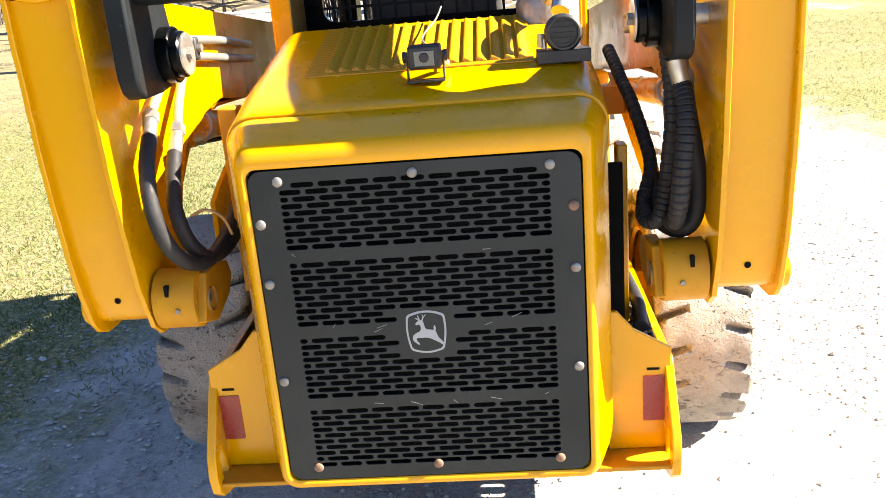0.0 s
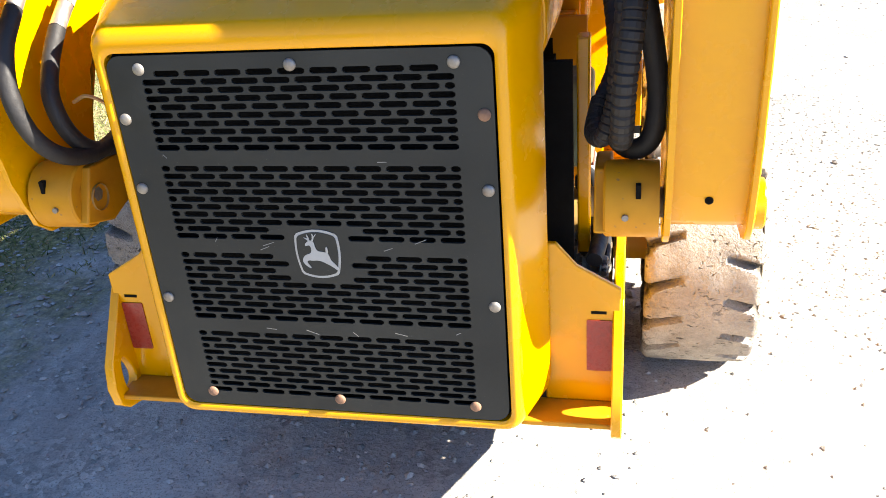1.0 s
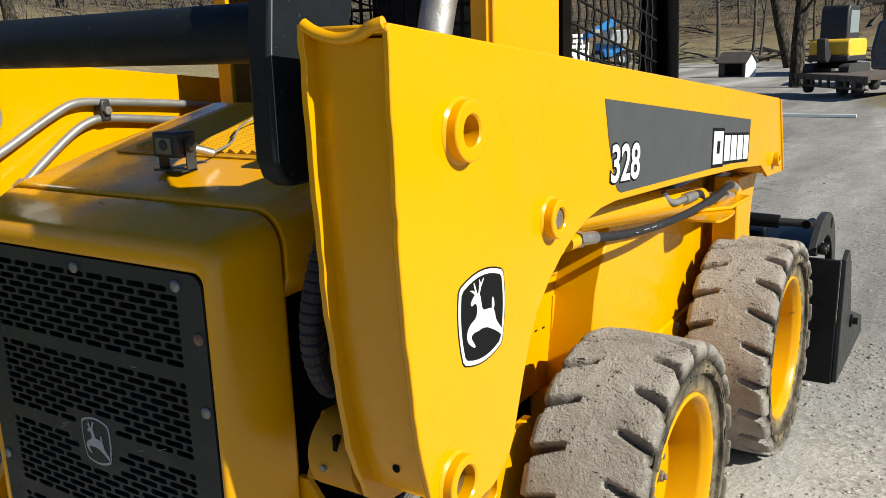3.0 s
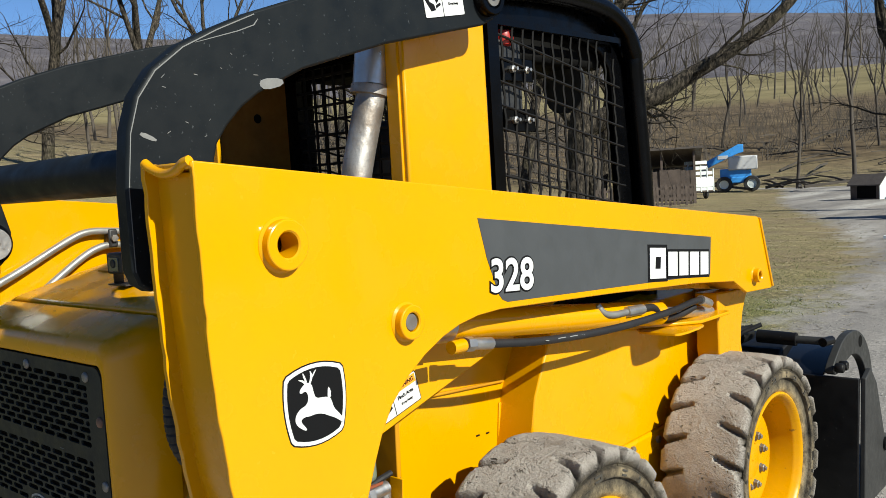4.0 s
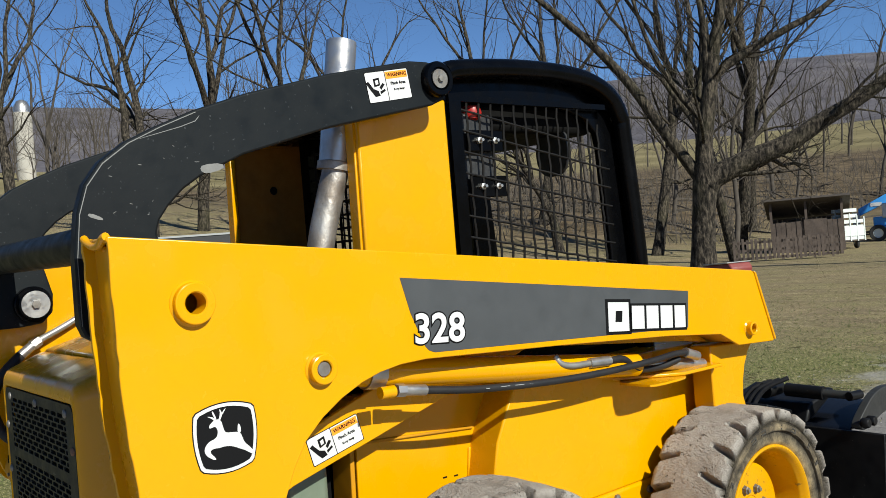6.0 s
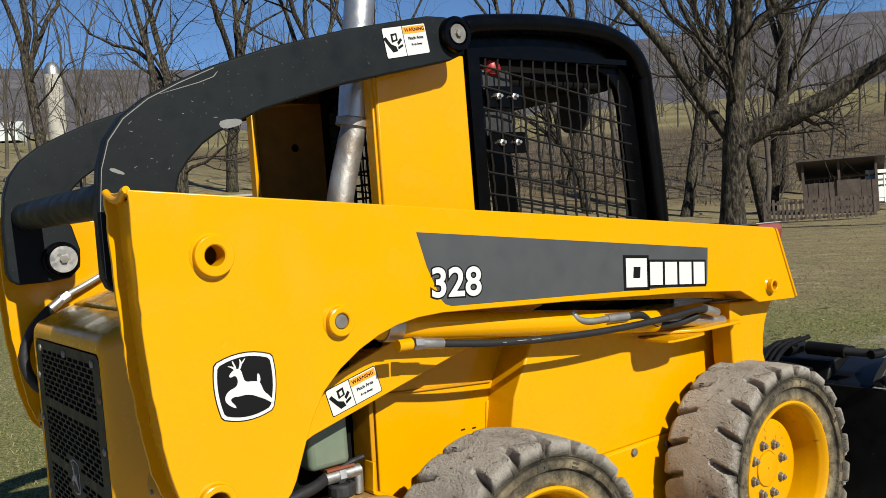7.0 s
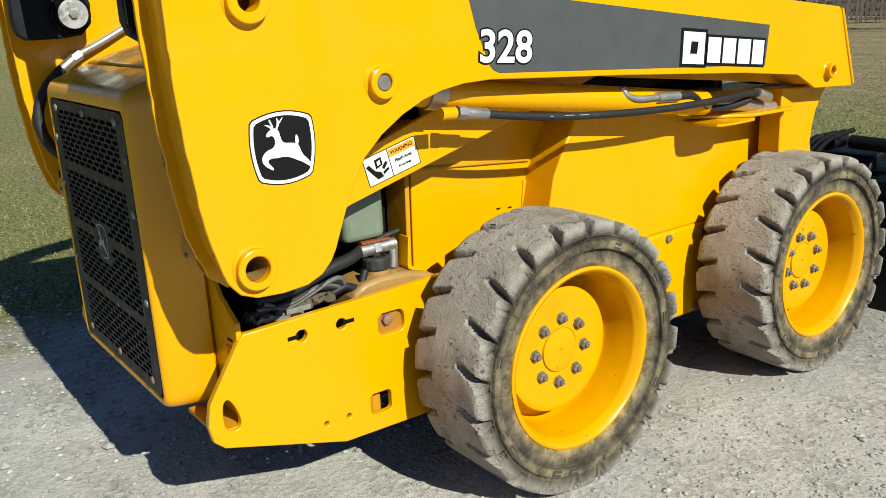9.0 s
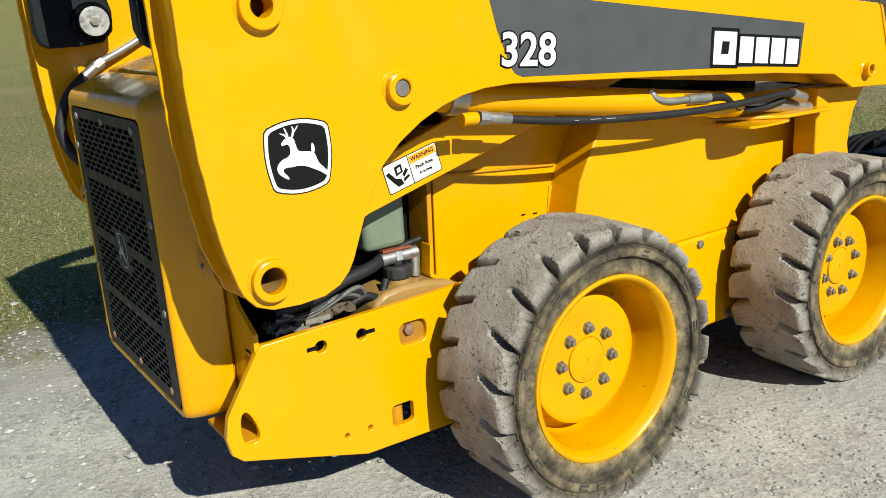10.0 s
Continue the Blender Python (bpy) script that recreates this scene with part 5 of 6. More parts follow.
# ---- inside the open engine bay
part("coolant_reservoir", box((0.445, -0.435, 0.855), (0.08, 0.13, 0.21)), RESERVOIR, loader, "pale green plastic coolant reservoir", bevel=0.018, seg=3)
part("reservoir_strap", box((0.462, -0.405, 0.744), (0.045, 0.09, 0.007)), ORANGE_PLASTIC, loader, "orange strap")
tank = part("fuel_tank", plate(smooth_loop([(-0.53, 0.40), (-0.20, 0.40), (-0.20, 0.600), (-0.30, 0.648), (-0.46, 0.655), (-0.53, 0.615)], 1), 0.40, 0.530), TANK, loader, "dusty tan fuel tank", bevel=0.012)
part("filler_neck", lathe([(0.036, 0.0), (0.034, 0.045), (0.0, 0.045)], 24, "z", at=(0.478, -0.405, 0.632)), TANK, tank)
cap_prof = [(0.036, 0.0), (0.040, 0.006), (0.040, 0.030), (0.034, 0.036), (0.026, 0.036), (0.024, 0.031), (0.0, 0.031)]
part("filler_cap", lathe(cap_prof, 14, "z", at=(0.478, -0.405, 0.664)), PLASTIC, tank, "ribbed black filler cap", 25)
part("fuel_hose", tube(spline([(0.50, -0.60, 0.62), (0.505, -0.53, 0.645), (0.50, -0.48, 0.63), (0.49, -0.45, 0.67)]), 0.011, 10), HOSE, loader)
part("hydraulic_fitting", tube([(0.47, -0.452, 0.720), (0.47, -0.338, 0.722)], 0.019, 14), STEEL, loader, "zinc hydraulic fitting")
part("hydraulic_fitting", tube([(0.47, -0.341, 0.728), (0.47, -0.345, 0.655)], 0.015, 10), STEEL, loader)
part("hydraulic_fitting", tube([(0.47, -0.412, 0.7205), (0.47, -0.392, 0.721)], 0.024, 6), STEEL, loader)
part("bay_hose", tube(spline([(0.50, -0.78, 0.66), (0.51, -0.68, 0.675), (0.50, -0.58, 0.70), (0.49, -0.50, 0.712), (0.47, -0.45, 0.720)]), 0.017, 12), HOSE, loader)
part("bay_hose", tube(spline([(0.47, -0.42, 0.735), (0.475, -0.37, 0.750), (0.478, -0.325, 0.758)]), 0.008, 8), HOSE, loader)
for k in range(4):
    part("cable", tube(spline([(0.520, -0.80 + 0.01 * k, 0.640 + 0.006 * k), (0.525, -0.70, 0.650 - 0.004 * k), (0.520, -0.62 + 0.02 * k, 0.665 + 0.005 * k), (0.50, -0.52, 0.640)]), 0.0065, 8), CABLE if k % 2 else HOSE, loader, "grey bundled cable")
part("cable_tag", box((0.528, -0.68, 0.626), (0.006, 0.07, 0.014)), TUBE, loader, "dusty white tag")
part("firewall", plate([(-0.290, 0.60), (-0.275, 0.60), (-0.262, 1.05), (-0.277, 1.05)], 0.36, 0.462), YELLOW_DULL, loader, bevel=0.003)
part("panel_lip", plate([(-0.316, 0.655), (-0.304, 0.650), (-0.300, 0.738), (-0.308, 0.740)], 0.455, 0.502), YELLOW, loader, bevel=0.002)
part("panel_lip", plate([(-0.316, 0.660), (-0.200, 0.598), (-0.200, 0.588), (-0.316, 0.648)], 0.44, 0.505), YELLOW, loader, bevel=0.002)


# crumpled paper and rags left in the engine bay
def crumple(x0, y0, z0, w, d, seed, material, label):
    rng_ = random.Random(seed)
    n, bm = 9, bmesh.new()
    g = [[bm.verts.new((x0 + w * i / n + rng_.uniform(-0.004, 0.004), y0 + d * j / n + rng_.uniform(-0.005, 0.005), z0 + rng_.uniform(-0.011, 0.013))) for j in range(n + 1)] for i in range(n + 1)]
    for i in range(n):
        for j in range(n):
            bm.faces.new((g[i][j], g[i + 1][j], g[i + 1][j + 1], g[i][j + 1]))
    low = bmesh.ops.extrude_face_region(bm, geom=list(bm.faces))["geom"]
    bmesh.ops.translate(bm, verts=[v for v in low if isinstance(v, bmesh.types.BMVert)], vec=(0, 0, -0.012))
    part("crumpled_rag", bm, material, loader, label, 25)


RAG = worn("pale_rag", (0.17, 0.158, 0.135), (0.06, 0.052, 0.042), 0.8, big=20, fine=90, bump=0.2, amount=0.8)
RAG_TAN = worn("tan_rag", (0.085, 0.062, 0.036), (0.035, 0.026, 0.016), 0.8, big=20, fine=90, bump=0.2, amount=0.8)
crumple(0.445, -0.80, 0.622, 0.085, 0.13, 3, RAG, "crumpled pale rag")
crumple(0.455, -0.68, 0.638, 0.075, 0.11, 5, RAG_TAN, "crumpled tan paper")
crumple(0.40, -0.74, 0.650, 0.06, 0.10, 8, RAG, "crumpled pale rag")

# ---------------------------------------------------------------- grapple bucket on the front
BUCKET_M = worn("bucket_black", (0.0035, 0.0035, 0.004), (0.010, 0.0095, 0.009), 0.40, spec=0.25, big=5, fine=50, bump=0.08, amount=0.7, speck=(0.05, 0.046, 0.042))
EDGE_M = worn("bucket_grey", (0.034, 0.034, 0.033), (0.016, 0.016, 0.0155), 0.5, 0.0, spec=0.25, big=7, fine=60, bump=0.1, amount=0.7)
bucket = thing("grapple_bucket", "worn black grapple bucket resting flat on the gravel", "bucket", at=(0, 0, 0))
BSIDE = [(1.98, 0.0), (2.04, 0.55), (2.12, 0.58), (2.20, 0.50), (2.30, 0.25), (2.75, 0.10), (2.78, 0.0)]
part("back_plate", plate([(1.955, 0.0), (1.975, 0.0), (2.035, 0.55), (2.015, 0.55)], -0.94, 0.94), BUCKET_M, bucket, "flat black back plate", bevel=0.003)
part("floor_plate", plate([(1.98, 0.004), (2.80, 0.004), (2.80, 0.02), (1.98, 0.03)], -0.94, 0.94), BUCKET_M, bucket)
for s in (1, -1):
    part("side_plate", plate(BSIDE, s * 0.940, s * 0.962), EDGE_M, bucket, "scuffed grey-black side plate", bevel=0.004)
    jaw = part("grapple_arm", plate(smooth_loop([(2.00, 0.57), (2.06, 0.62), (2.20, 0.70), (2.40, 0.70), (2.55, 0.60), (2.62, 0.43), (2.60, 0.16), (2.55, 0.16), (2.54, 0.42), (2.45, 0.55), (2.32, 0.60), (2.20, 0.58), (2.08, 0.54)], 2), s * 0.80, s * 0.835), EDGE_M, bucket, "curved black grapple arm", bevel=0.004)
    part("arm_eye", lathe([(0.028, s * 0.836), (0.0, s * 0.836)], 16, at=(0, 2.42, 0.635)), DARK, jaw)
    for y in (2.02, 2.075):
        part("hinge_knob", lathe([(0.0, s * 0.845), (0.018, s * 0.845), (0.021, s * 0.85), (0.021, s * 0.875), (0.017, s * 0.88), (0, s * 0.88)], 18, at=(0, y, 0.590)), BUCKET_M, jaw)
    part("side_peg", lathe([(0.03, s * 0.96), (0.03, s * 0.972), (0.016, s * 0.974), (0.016, s * 0.995), (0, s * 0.997)], 14, at=(0, 2.30, 0.20)), BUCKET_M, bucket)
part("top_plate", plate([(2.02, 0.545), (2.045, 0.560), (2.45, 0.60), (2.45, 0.585)], -0.79, 0.79), mat("bucket_top", (0.005, 0.006, 0.009), 0.22, spec=0.25), bucket, "shiny black top plate", bevel=0.003)
part("grapple_frame", plate([(2.02, 0.56), (2.10, 0.58), (2.30, 0.66), (2.28, 0.68), (2.06, 0.64)], 0.20, 0.60), BUCKET_M, bucket, bevel=0.01)
cylg = part("grapple_cylinder", tube([(0.50, 2.05, 0.700), (0.67, 2.06, 0.694)], 0.030, 22), BUCKET_M, bucket, "black grapple cylinder")
part("cylinder_rod", tube([(0.66, 2.06, 0.694), (0.79, 2.08, 0.690)], 0.018, 14), EDGE_M, cylg)
part("cylinder_eye", tube([(0.785, 2.05, 0.690), (0.80, 2.12, 0.690)], 0.020, 14), BUCKET_M, cylg)
part("cylinder_end", tube([(0.43, 1.98, 0.70), (0.43, 2.10, 0.70)], 0.036, 16), BUCKET_M, cylg)
for k in range(3):
    part("grapple_hose", tube(spline([(0.30 + 0.03 * k, 1.90, 0.50), (0.33 + 0.03 * k, 1.93, 0.62), (0.38 + 0.03 * k, 1.97, 0.71), (0.45 + 0.04 * k, 2.02, 0.74 + 0.01 * k)]), 0.011, 8), HOSE, cylg)
for x in (-0.45, 0.45):
    part("coupler_plate", plate([(1.62, 0.12), (1.95, 0.10), (2.00, 0.62), (1.80, 0.68), (1.66, 0.50)], x - 0.10, x + 0.10), BUCKET_M, bucket, bevel=0.006)

# ---------------------------------------------------------------- trees
def bark():
    m = mat("bark", (0.12, 0.10, 0.08), 0.95, spec=0.2)
    n = Nodes(m)
    v = n.coord((8, 8, 2.6), True)
    a = n.noise(1.9, 6, 0.65, v)
    c = n.ramp(a, [(0.38, (0.006, 0.005, 0.004)), (0.50, (0.034, 0.028, 0.022)), (0.66, (0.115, 0.094, 0.070))])
    moss = n.ramp(n.noise(0.8, 4, 0.6), [(0.5, 0.0), (0.75, 0.35)])
    n.color(n.mix(moss, c, (0.065, 0.062, 0.026)))
    n.bump(a, 1.0, 0.06)
    return m


BARK = bark()
BARK_FAR = worn("bark_far", (0.078, 0.064, 0.050), (0.036, 0.029, 0.023), 0.95, big=0.8, fine=4, bump=0.1, amount=0.9)


class Wood:
    """Tapered limbs gathered into one mesh."""

    def __init__(self):
        self.v, self.f = [], []

    def limb(self, pts, radii, n):
        base, up = len(self.v), None
        for i, p in enumerate(pts):
            d = (pts[min(i + 1, len(pts) - 1)] - pts[max(i - 1, 0)]).normalized()
            if up is None:
                up = d.orthogonal().normalized()
            up = (up - d * up.dot(d)).normalized()
            side = d.cross(up)
            for k in range(n):
                a = 2 * math.pi * k / n
                self.v.append(tuple(p + (up * math.cos(a) + side * math.sin(a)) * radii[i]))
        for i in range(len(pts) - 1):
            for k in range(n):
                a, b = base + i * n + k, base + i * n + (k + 1) % n
                self.f.append((a, b, b + n, a + n))

    def mesh(self, name, material):
        me = bpy.data.meshes.new(name)
        me.from_pydata(self.v, [], self.f)
        me.materials.append(material)
        me.polygons.foreach_set("use_smooth", [True] * len(me.polygons))
        return me


def wander(rng_, p, d, length, steps, bend, lift):
    pts = [Vector(p)]
    d = Vector(d).normalized()
    for _ in range(steps):
        d = (d + Vector((rng_.gauss(0, bend), rng_.gauss(0, bend), rng_.gauss(0, bend) + lift))).normalized()
        pts.append(pts[-1] + d * (length / steps))
    return pts, d


def grow(rng_, wood, p, d, length, r, level, top, spread=0.75):
    """A limb and its side shoots, down to twigs."""
    steps = 7 if level <= 1 else 5 if level == 2 else 3
    pts, _ = wander(rng_, p, d, length, steps, 0.10 + 0.05 * level, 0.03 + 0.015 * level)
    end = r * (0.45 if level < 2 else 0.25)
    radii = [r + (end - r) * i / steps for i in range(steps + 1)]
    wood.limb(pts, radii, 9 if level == 0 else 7 if level == 1 else 5 if level == 2 else 3)
    if level >= top:
        return
    kids = (4, 4, 4, 3, 3)[level]
    for k in range(kids):
        t = (0.32 + 0.66 * (k + rng_.random() * 0.7) / kids) * steps
        i = min(steps - 1, int(t))
        q = pts[i].lerp(pts[i + 1], t - i)
        ax = (pts[i + 1] - pts[i]).normalized()
        turn = Matrix.Rotation(rng_.uniform(0, 2 * math.pi), 3, ax) @ ax.orthogonal().normalized()
        nd = ax * rng_.uniform(0.45, 0.95) + turn * spread * rng_.uniform(0.6, 1.1)
        nd.z = nd.z * 0.9 + 0.12
        grow(rng_, wood, q, nd, length * rng_.uniform(0.42, 0.68), radii[i] * rng_.uniform(0.40, 0.60), level + 1, top, spread)
    grow(rng_, wood, pts[-1], pts[-1] - pts[-2], length * 0.6, end, level + 1, top, spread)


def tree_thing(label, seed, height, r, top, group, lean=(0, 0), material=None, fork=0.35):
    rng_ = random.Random(seed)
    ob = thing("bare_tree", label, "tree", group)
    trunk, crown = Wood(), Wood()
    h = height * fork
    pts, d = wander(rng_, (0, 0, -0.3), (lean[0], lean[1], 1), h, 6, 0.05, 0.02)
    trunk.limb(pts, [r * 1.25, r * 1.02] + [r * (0.98 - 0.05 * i) for i in range(5)], 12)
    for k in range(rng_.randint(2, 4)):
        a = rng_.uniform(0, 6.28)
        w = rng_.uniform(0.15, 0.55)
        grow(rng_, crown, pts[-1 - (k % 2)], d + Vector((math.cos(a) * w, math.sin(a) * w, 0)), height * rng_.uniform(0.38, 0.52), r * rng_.uniform(0.50, 0.70), 1, top, 0.62)
    for k in range(3):
        a = rng_.uniform(0, 6.28)
        grow(rng_, crown, pts[3 + k % 3], Vector((math.cos(a), math.sin(a), rng_.uniform(0.2, 0.6))), height * 0.22, r * 0.26, 2, top, 0.7)
    mt = material or BARK
    for nm, w in (("trunk", trunk), ("crown", crown)):
        c = new(nm, w.mesh(nm, mt))
        c.parent = ob
    return ob


def set_tree(ob, x, y, turn, scale):
    ob.matrix_basis = Matrix.Translation((x, y, ground_z(x, y) - 0.1)) @ Matrix.Rotation(turn, 4, "Z") @ Matrix.Scale(scale, 4)


# the big shade tree beyond the cab
def shade_tree():
    rng_ = random.Random(11)
    ob = thing("shade_tree", "large bare shade tree with dark rough bark and low spreading limbs", "tree", at=(-9.7, 16.55, 0))
    trunk, crown = Wood(), Wood()
    trunk.limb([Vector(p) for p in ((0, 0, -0.3), (0.0, 0, 0.25), (0.03, 0.02, 1.0), (0.10, 0.06, 1.9), (0.16, 0.10, 2.5), (0.22, 0.13, 3.0))], [0.52, 0.36, 0.29, 0.275, 0.30, 0.28], 16)
    F = Vector((0.2, 0.12, 2.6))
    limbs = [
        ([(0.0, 0.0, -0.1), (0.17, 0.13, 0.08), (0.82, 0.57, 0.40), (1.56, 1.08, 0.70), (2.29, 1.57, 1.19), (2.97, 2.03, 1.61), (3.9, 2.7, 2.4), (4.8, 3.3, 3.6)], 0.31),
        ([(0, 0, 0), (0.0, 0.0, 0.78), (0.18, 0.14, 2.1), (0.31, 0.23, 3.04), (0.51, 0.37, 4.1), (0.70, 0.50, 6.0), (0.8, 0.4, 7.8)], 0.235),
        ([(-0.05, -0.05, -0.1), (-0.23, -0.14, 0.26), (-0.78, -0.52, 1.37), (-1.33, -0.89, 2.5), (-1.95, -1.31, 3.5), (-2.5, -1.67, 4.25), (-3.1, -2.1, 5.0), (-4.0, -2.8, 6.2)], 0.17),
        ([(0.16, 0.13, 2.4), (0.19, 0.14, 3.0), (0.17, 0.13, 3.6), (0.12, 0.10, 4.3), (-0.2, 0.0, 6.2)], 0.14),
        ([(0, 0, 0.3), (-0.5, 0.6, 1.4), (-1.0, 1.1, 2.8), (-1.3, 1.8, 4.4), (-1.9, 2.3, 6.2)], 0.15),
        ([(0.20, 0.15, 2.2), (0.43, 0.31, 2.62), (1.08, 0.75, 3.04), (1.72, 1.18, 3.39), (2.4, 1.6, 3.75), (3.4, 2.3, 4.7)], 0.14),
        ([(0.82, 0.57, 0.40), (1.24, 0.86, 0.50), (1.65, 1.14, 0.49), (2.2, 1.5, 0.62)], 0.05),
        ([(0.0, 0.0, 1.5), (-0.5, -0.25, 2.3), (-0.9, -0.6, 3.4), (-1.2, -0.9, 5.0)], 0.10),
    ]
    for pts, r in limbs:
        q = spline([F + Vector(p) for p in pts], 4)
        n = len(q)
        rad = [r * (1 - 0.68 * i / (n - 1)) for i in range(n)]
        crown.limb(q, rad, 10)
        for k in range(12):
            i = int(n * (0.2 + 0.78 * (k + rng_.random() * 0.6) / 12)) - 1
            i = max(1, min(n - 2, i))
            ax = (q[i + 1] - q[i]).normalized()
            turn = Matrix.Rotation(rng_.uniform(0, 6.28), 3, ax) @ ax.orthogonal().normalized()
            d = ax * rng_.uniform(0.3, 0.9) + turn * rng_.uniform(0.5, 0.9) + Vector((0, 0, 0.15))
            grow(rng_, crown, q[i], d, rng_.uniform(1.1, 2.9), rad[i] * rng_.uniform(0.16, 0.34), 2, 4, 0.75)
    for nm, w in (("trunk", trunk), ("crown", crown)):
        c = new(nm, w.mesh(nm, BARK))
        c.parent = ob


shade_tree()
G = "bare trees round the yard"
T1 = tree_thing("tall bare deciduous tree with grey-brown bark", 3, 19, 0.28, 4, G)
T2 = tree_thing("bare forked tree with a wide crown", 8, 17, 0.36, 4, G, fork=0.2)
T3 = tree_thing("slim bare tree with a leaning trunk", 21, 14, 0.20, 4, G, (0.22, 0.1), fork=0.45)
T4 = tree_thing("thin bare young tree", 34, 11, 0.11, 3, G, (0.05, -0.05), BARK_FAR, 0.5)
T5 = tree_thing("thin bare leaning young tree", 55, 12, 0.13, 3, G, (-0.15, 0.05), BARK_FAR, 0.4)
set_tree(T1, -38.5, 16.6, 0.3, 1.0)
set_tree(T2, -34.0, 12.2, 1.3, 1.0)
set_tree(T3, -35.5, 7.4, 2.6, 1.15)
set_tree(T4, -47, 25, 0, 1)
set_tree(T5, -17.5, 30.5, 0, 0.9)
rng = random.Random(77)
MID = [(T1, -46, 31, 2.2, 0.95), (T3, -22, 31, 0.8, 1.1), (T3, -16.4, 28.8, 4.0, 0.9), (T1, -26, 46, 5.1, 0.9), (T3, -34, 36, 0.9, 1.1), (T3, -19.6, 34, 5.2, 1.2),
       (T1, -3.45, 24.6, 1.1, 0.7), (T3, -6.5, 40, 2.4, 1.1), (T2, -26, 29, 2.0, 0.7), (T3, -44, 40, 1.5, 1.2), (T1, -31.8, 18.8, 3.3, 0.9)]
for t_, x, y, a, k in MID:
    copy_thing(t_, Matrix.Translation((x, y, ground_z(x, y) - 0.1)) @ Matrix.Rotation(a, 4, "Z") @ Matrix.Scale(k, 4))
for i in range(250):
    a = rng.uniform(0.02, 1.62)
    d = rng.uniform(50, 105) if i < 100 else rng.uniform(105, 260)
    x, y = 2.4 - d * math.sin(a), -1.6 + d * math.cos(a)
    if y > 33 or x < -30:
        t_ = rng.choice((T4, T5))
        k = rng.uniform(0.6, 1.25) * (1.25 if i >= 95 else 1.0)
        copy_thing(t_, Matrix.Translation((x, y, ground_z(x, y) - 0.2)) @ Matrix.Rotation(rng.uniform(0, 6.28), 4, "Z") @ Matrix.Scale(k, 4))

# ---------------------------------------------------------------- brush, grass, stones
def stuff(name, v, f, material, label, category):
    me = bpy.data.meshes.new(name)
    me.from_pydata(v, [], f)
    me.materials.append(material)
    ob = new(name, me)
    return tagged(ob, label, category, kind="stuff")


def varied(name, stops, rough=0.9, bump_=None):
    m = mat(name, stops[0][1], rough, spec=0.2)
    n = Nodes(m)
    g = n.t.nodes.new("ShaderNodeNewGeometry")
    n.color(n.ramp(g.outputs["Random Per Island"], stops))
    if bump_:
        n.bump(n.noise(bump_, 4, 0.6), 0.4, 0.005)
    return m


def brush():
    rng_ = random.Random(5)
    w = Wood()
    for i in range(1300):
        a = rng_.uniform(0.0, 1.05)
        d = rng_.uniform(42 if a > 0.52 else 70, 110)
        x, y = 2.4 - d * math.sin(a), -1.6 + d * math.cos(a)
        if not (y > 36 or x < -30):
            continue
        z = ground_z(x, y) - 0.1
        for k in range(3):
            h = rng_.uniform(0.8, 3.2)
            pts, _ = wander(rng_, (x + rng_.gauss(0, 0.3), y + rng_.gauss(0, 0.3), z), (rng_.gauss(0, 0.25), rng_.gauss(0, 0.25), 1), h, 3, 0.22, 0)
            w.limb(pts, [0.03, 0.024, 0.016, 0.006], 3)
    for i in range(260):   # fallen limbs
        a = rng_.uniform(0.1, 1.0)
        d = rng_.uniform(42, 95)
        x, y = 2.4 - d * math.sin(a), -1.6 + d * math.cos(a)
        if y > 40 or x < -32:
            t = rng_.uniform(0, 6.28)
            L = rng_.uniform(1.5, 5)
            p0, p1 = Vector((x, y, ground_z(x, y) + 0.15)), Vector((x + L * math.cos(t), y + L * math.sin(t), 0))
            p1.z = ground_z(p1.x, p1.y) + rng_.uniform(0.1, 0.8)
            w.limb([p0, p0.lerp(p1, 0.5) + Vector((0, 0, 0.1)), p1], [0.09, 0.07, 0.03], 4)
    stuff("brush", w.v, w.f, BARK_FAR, "dry bare brush and fallen limbs on the hillside", "brush")


brush()
GRASS_M = varied("grass_blades", [(0.0, (0.0425, 0.068, 0.017)), (0.4, (0.102, 0.136, 0.0357)), (0.65, (0.187, 0.187, 0.0765)), (1.0, (0.34, 0.289, 0.17))])
STONE_M = varied("loose_stone", [(0.0, (0.20, 0.194, 0.184)), (0.4, (0.27, 0.262, 0.248)), (0.8, (0.33, 0.320, 0.302)), (1.0, (0.42, 0.408, 0.386))], 0.9, 120)


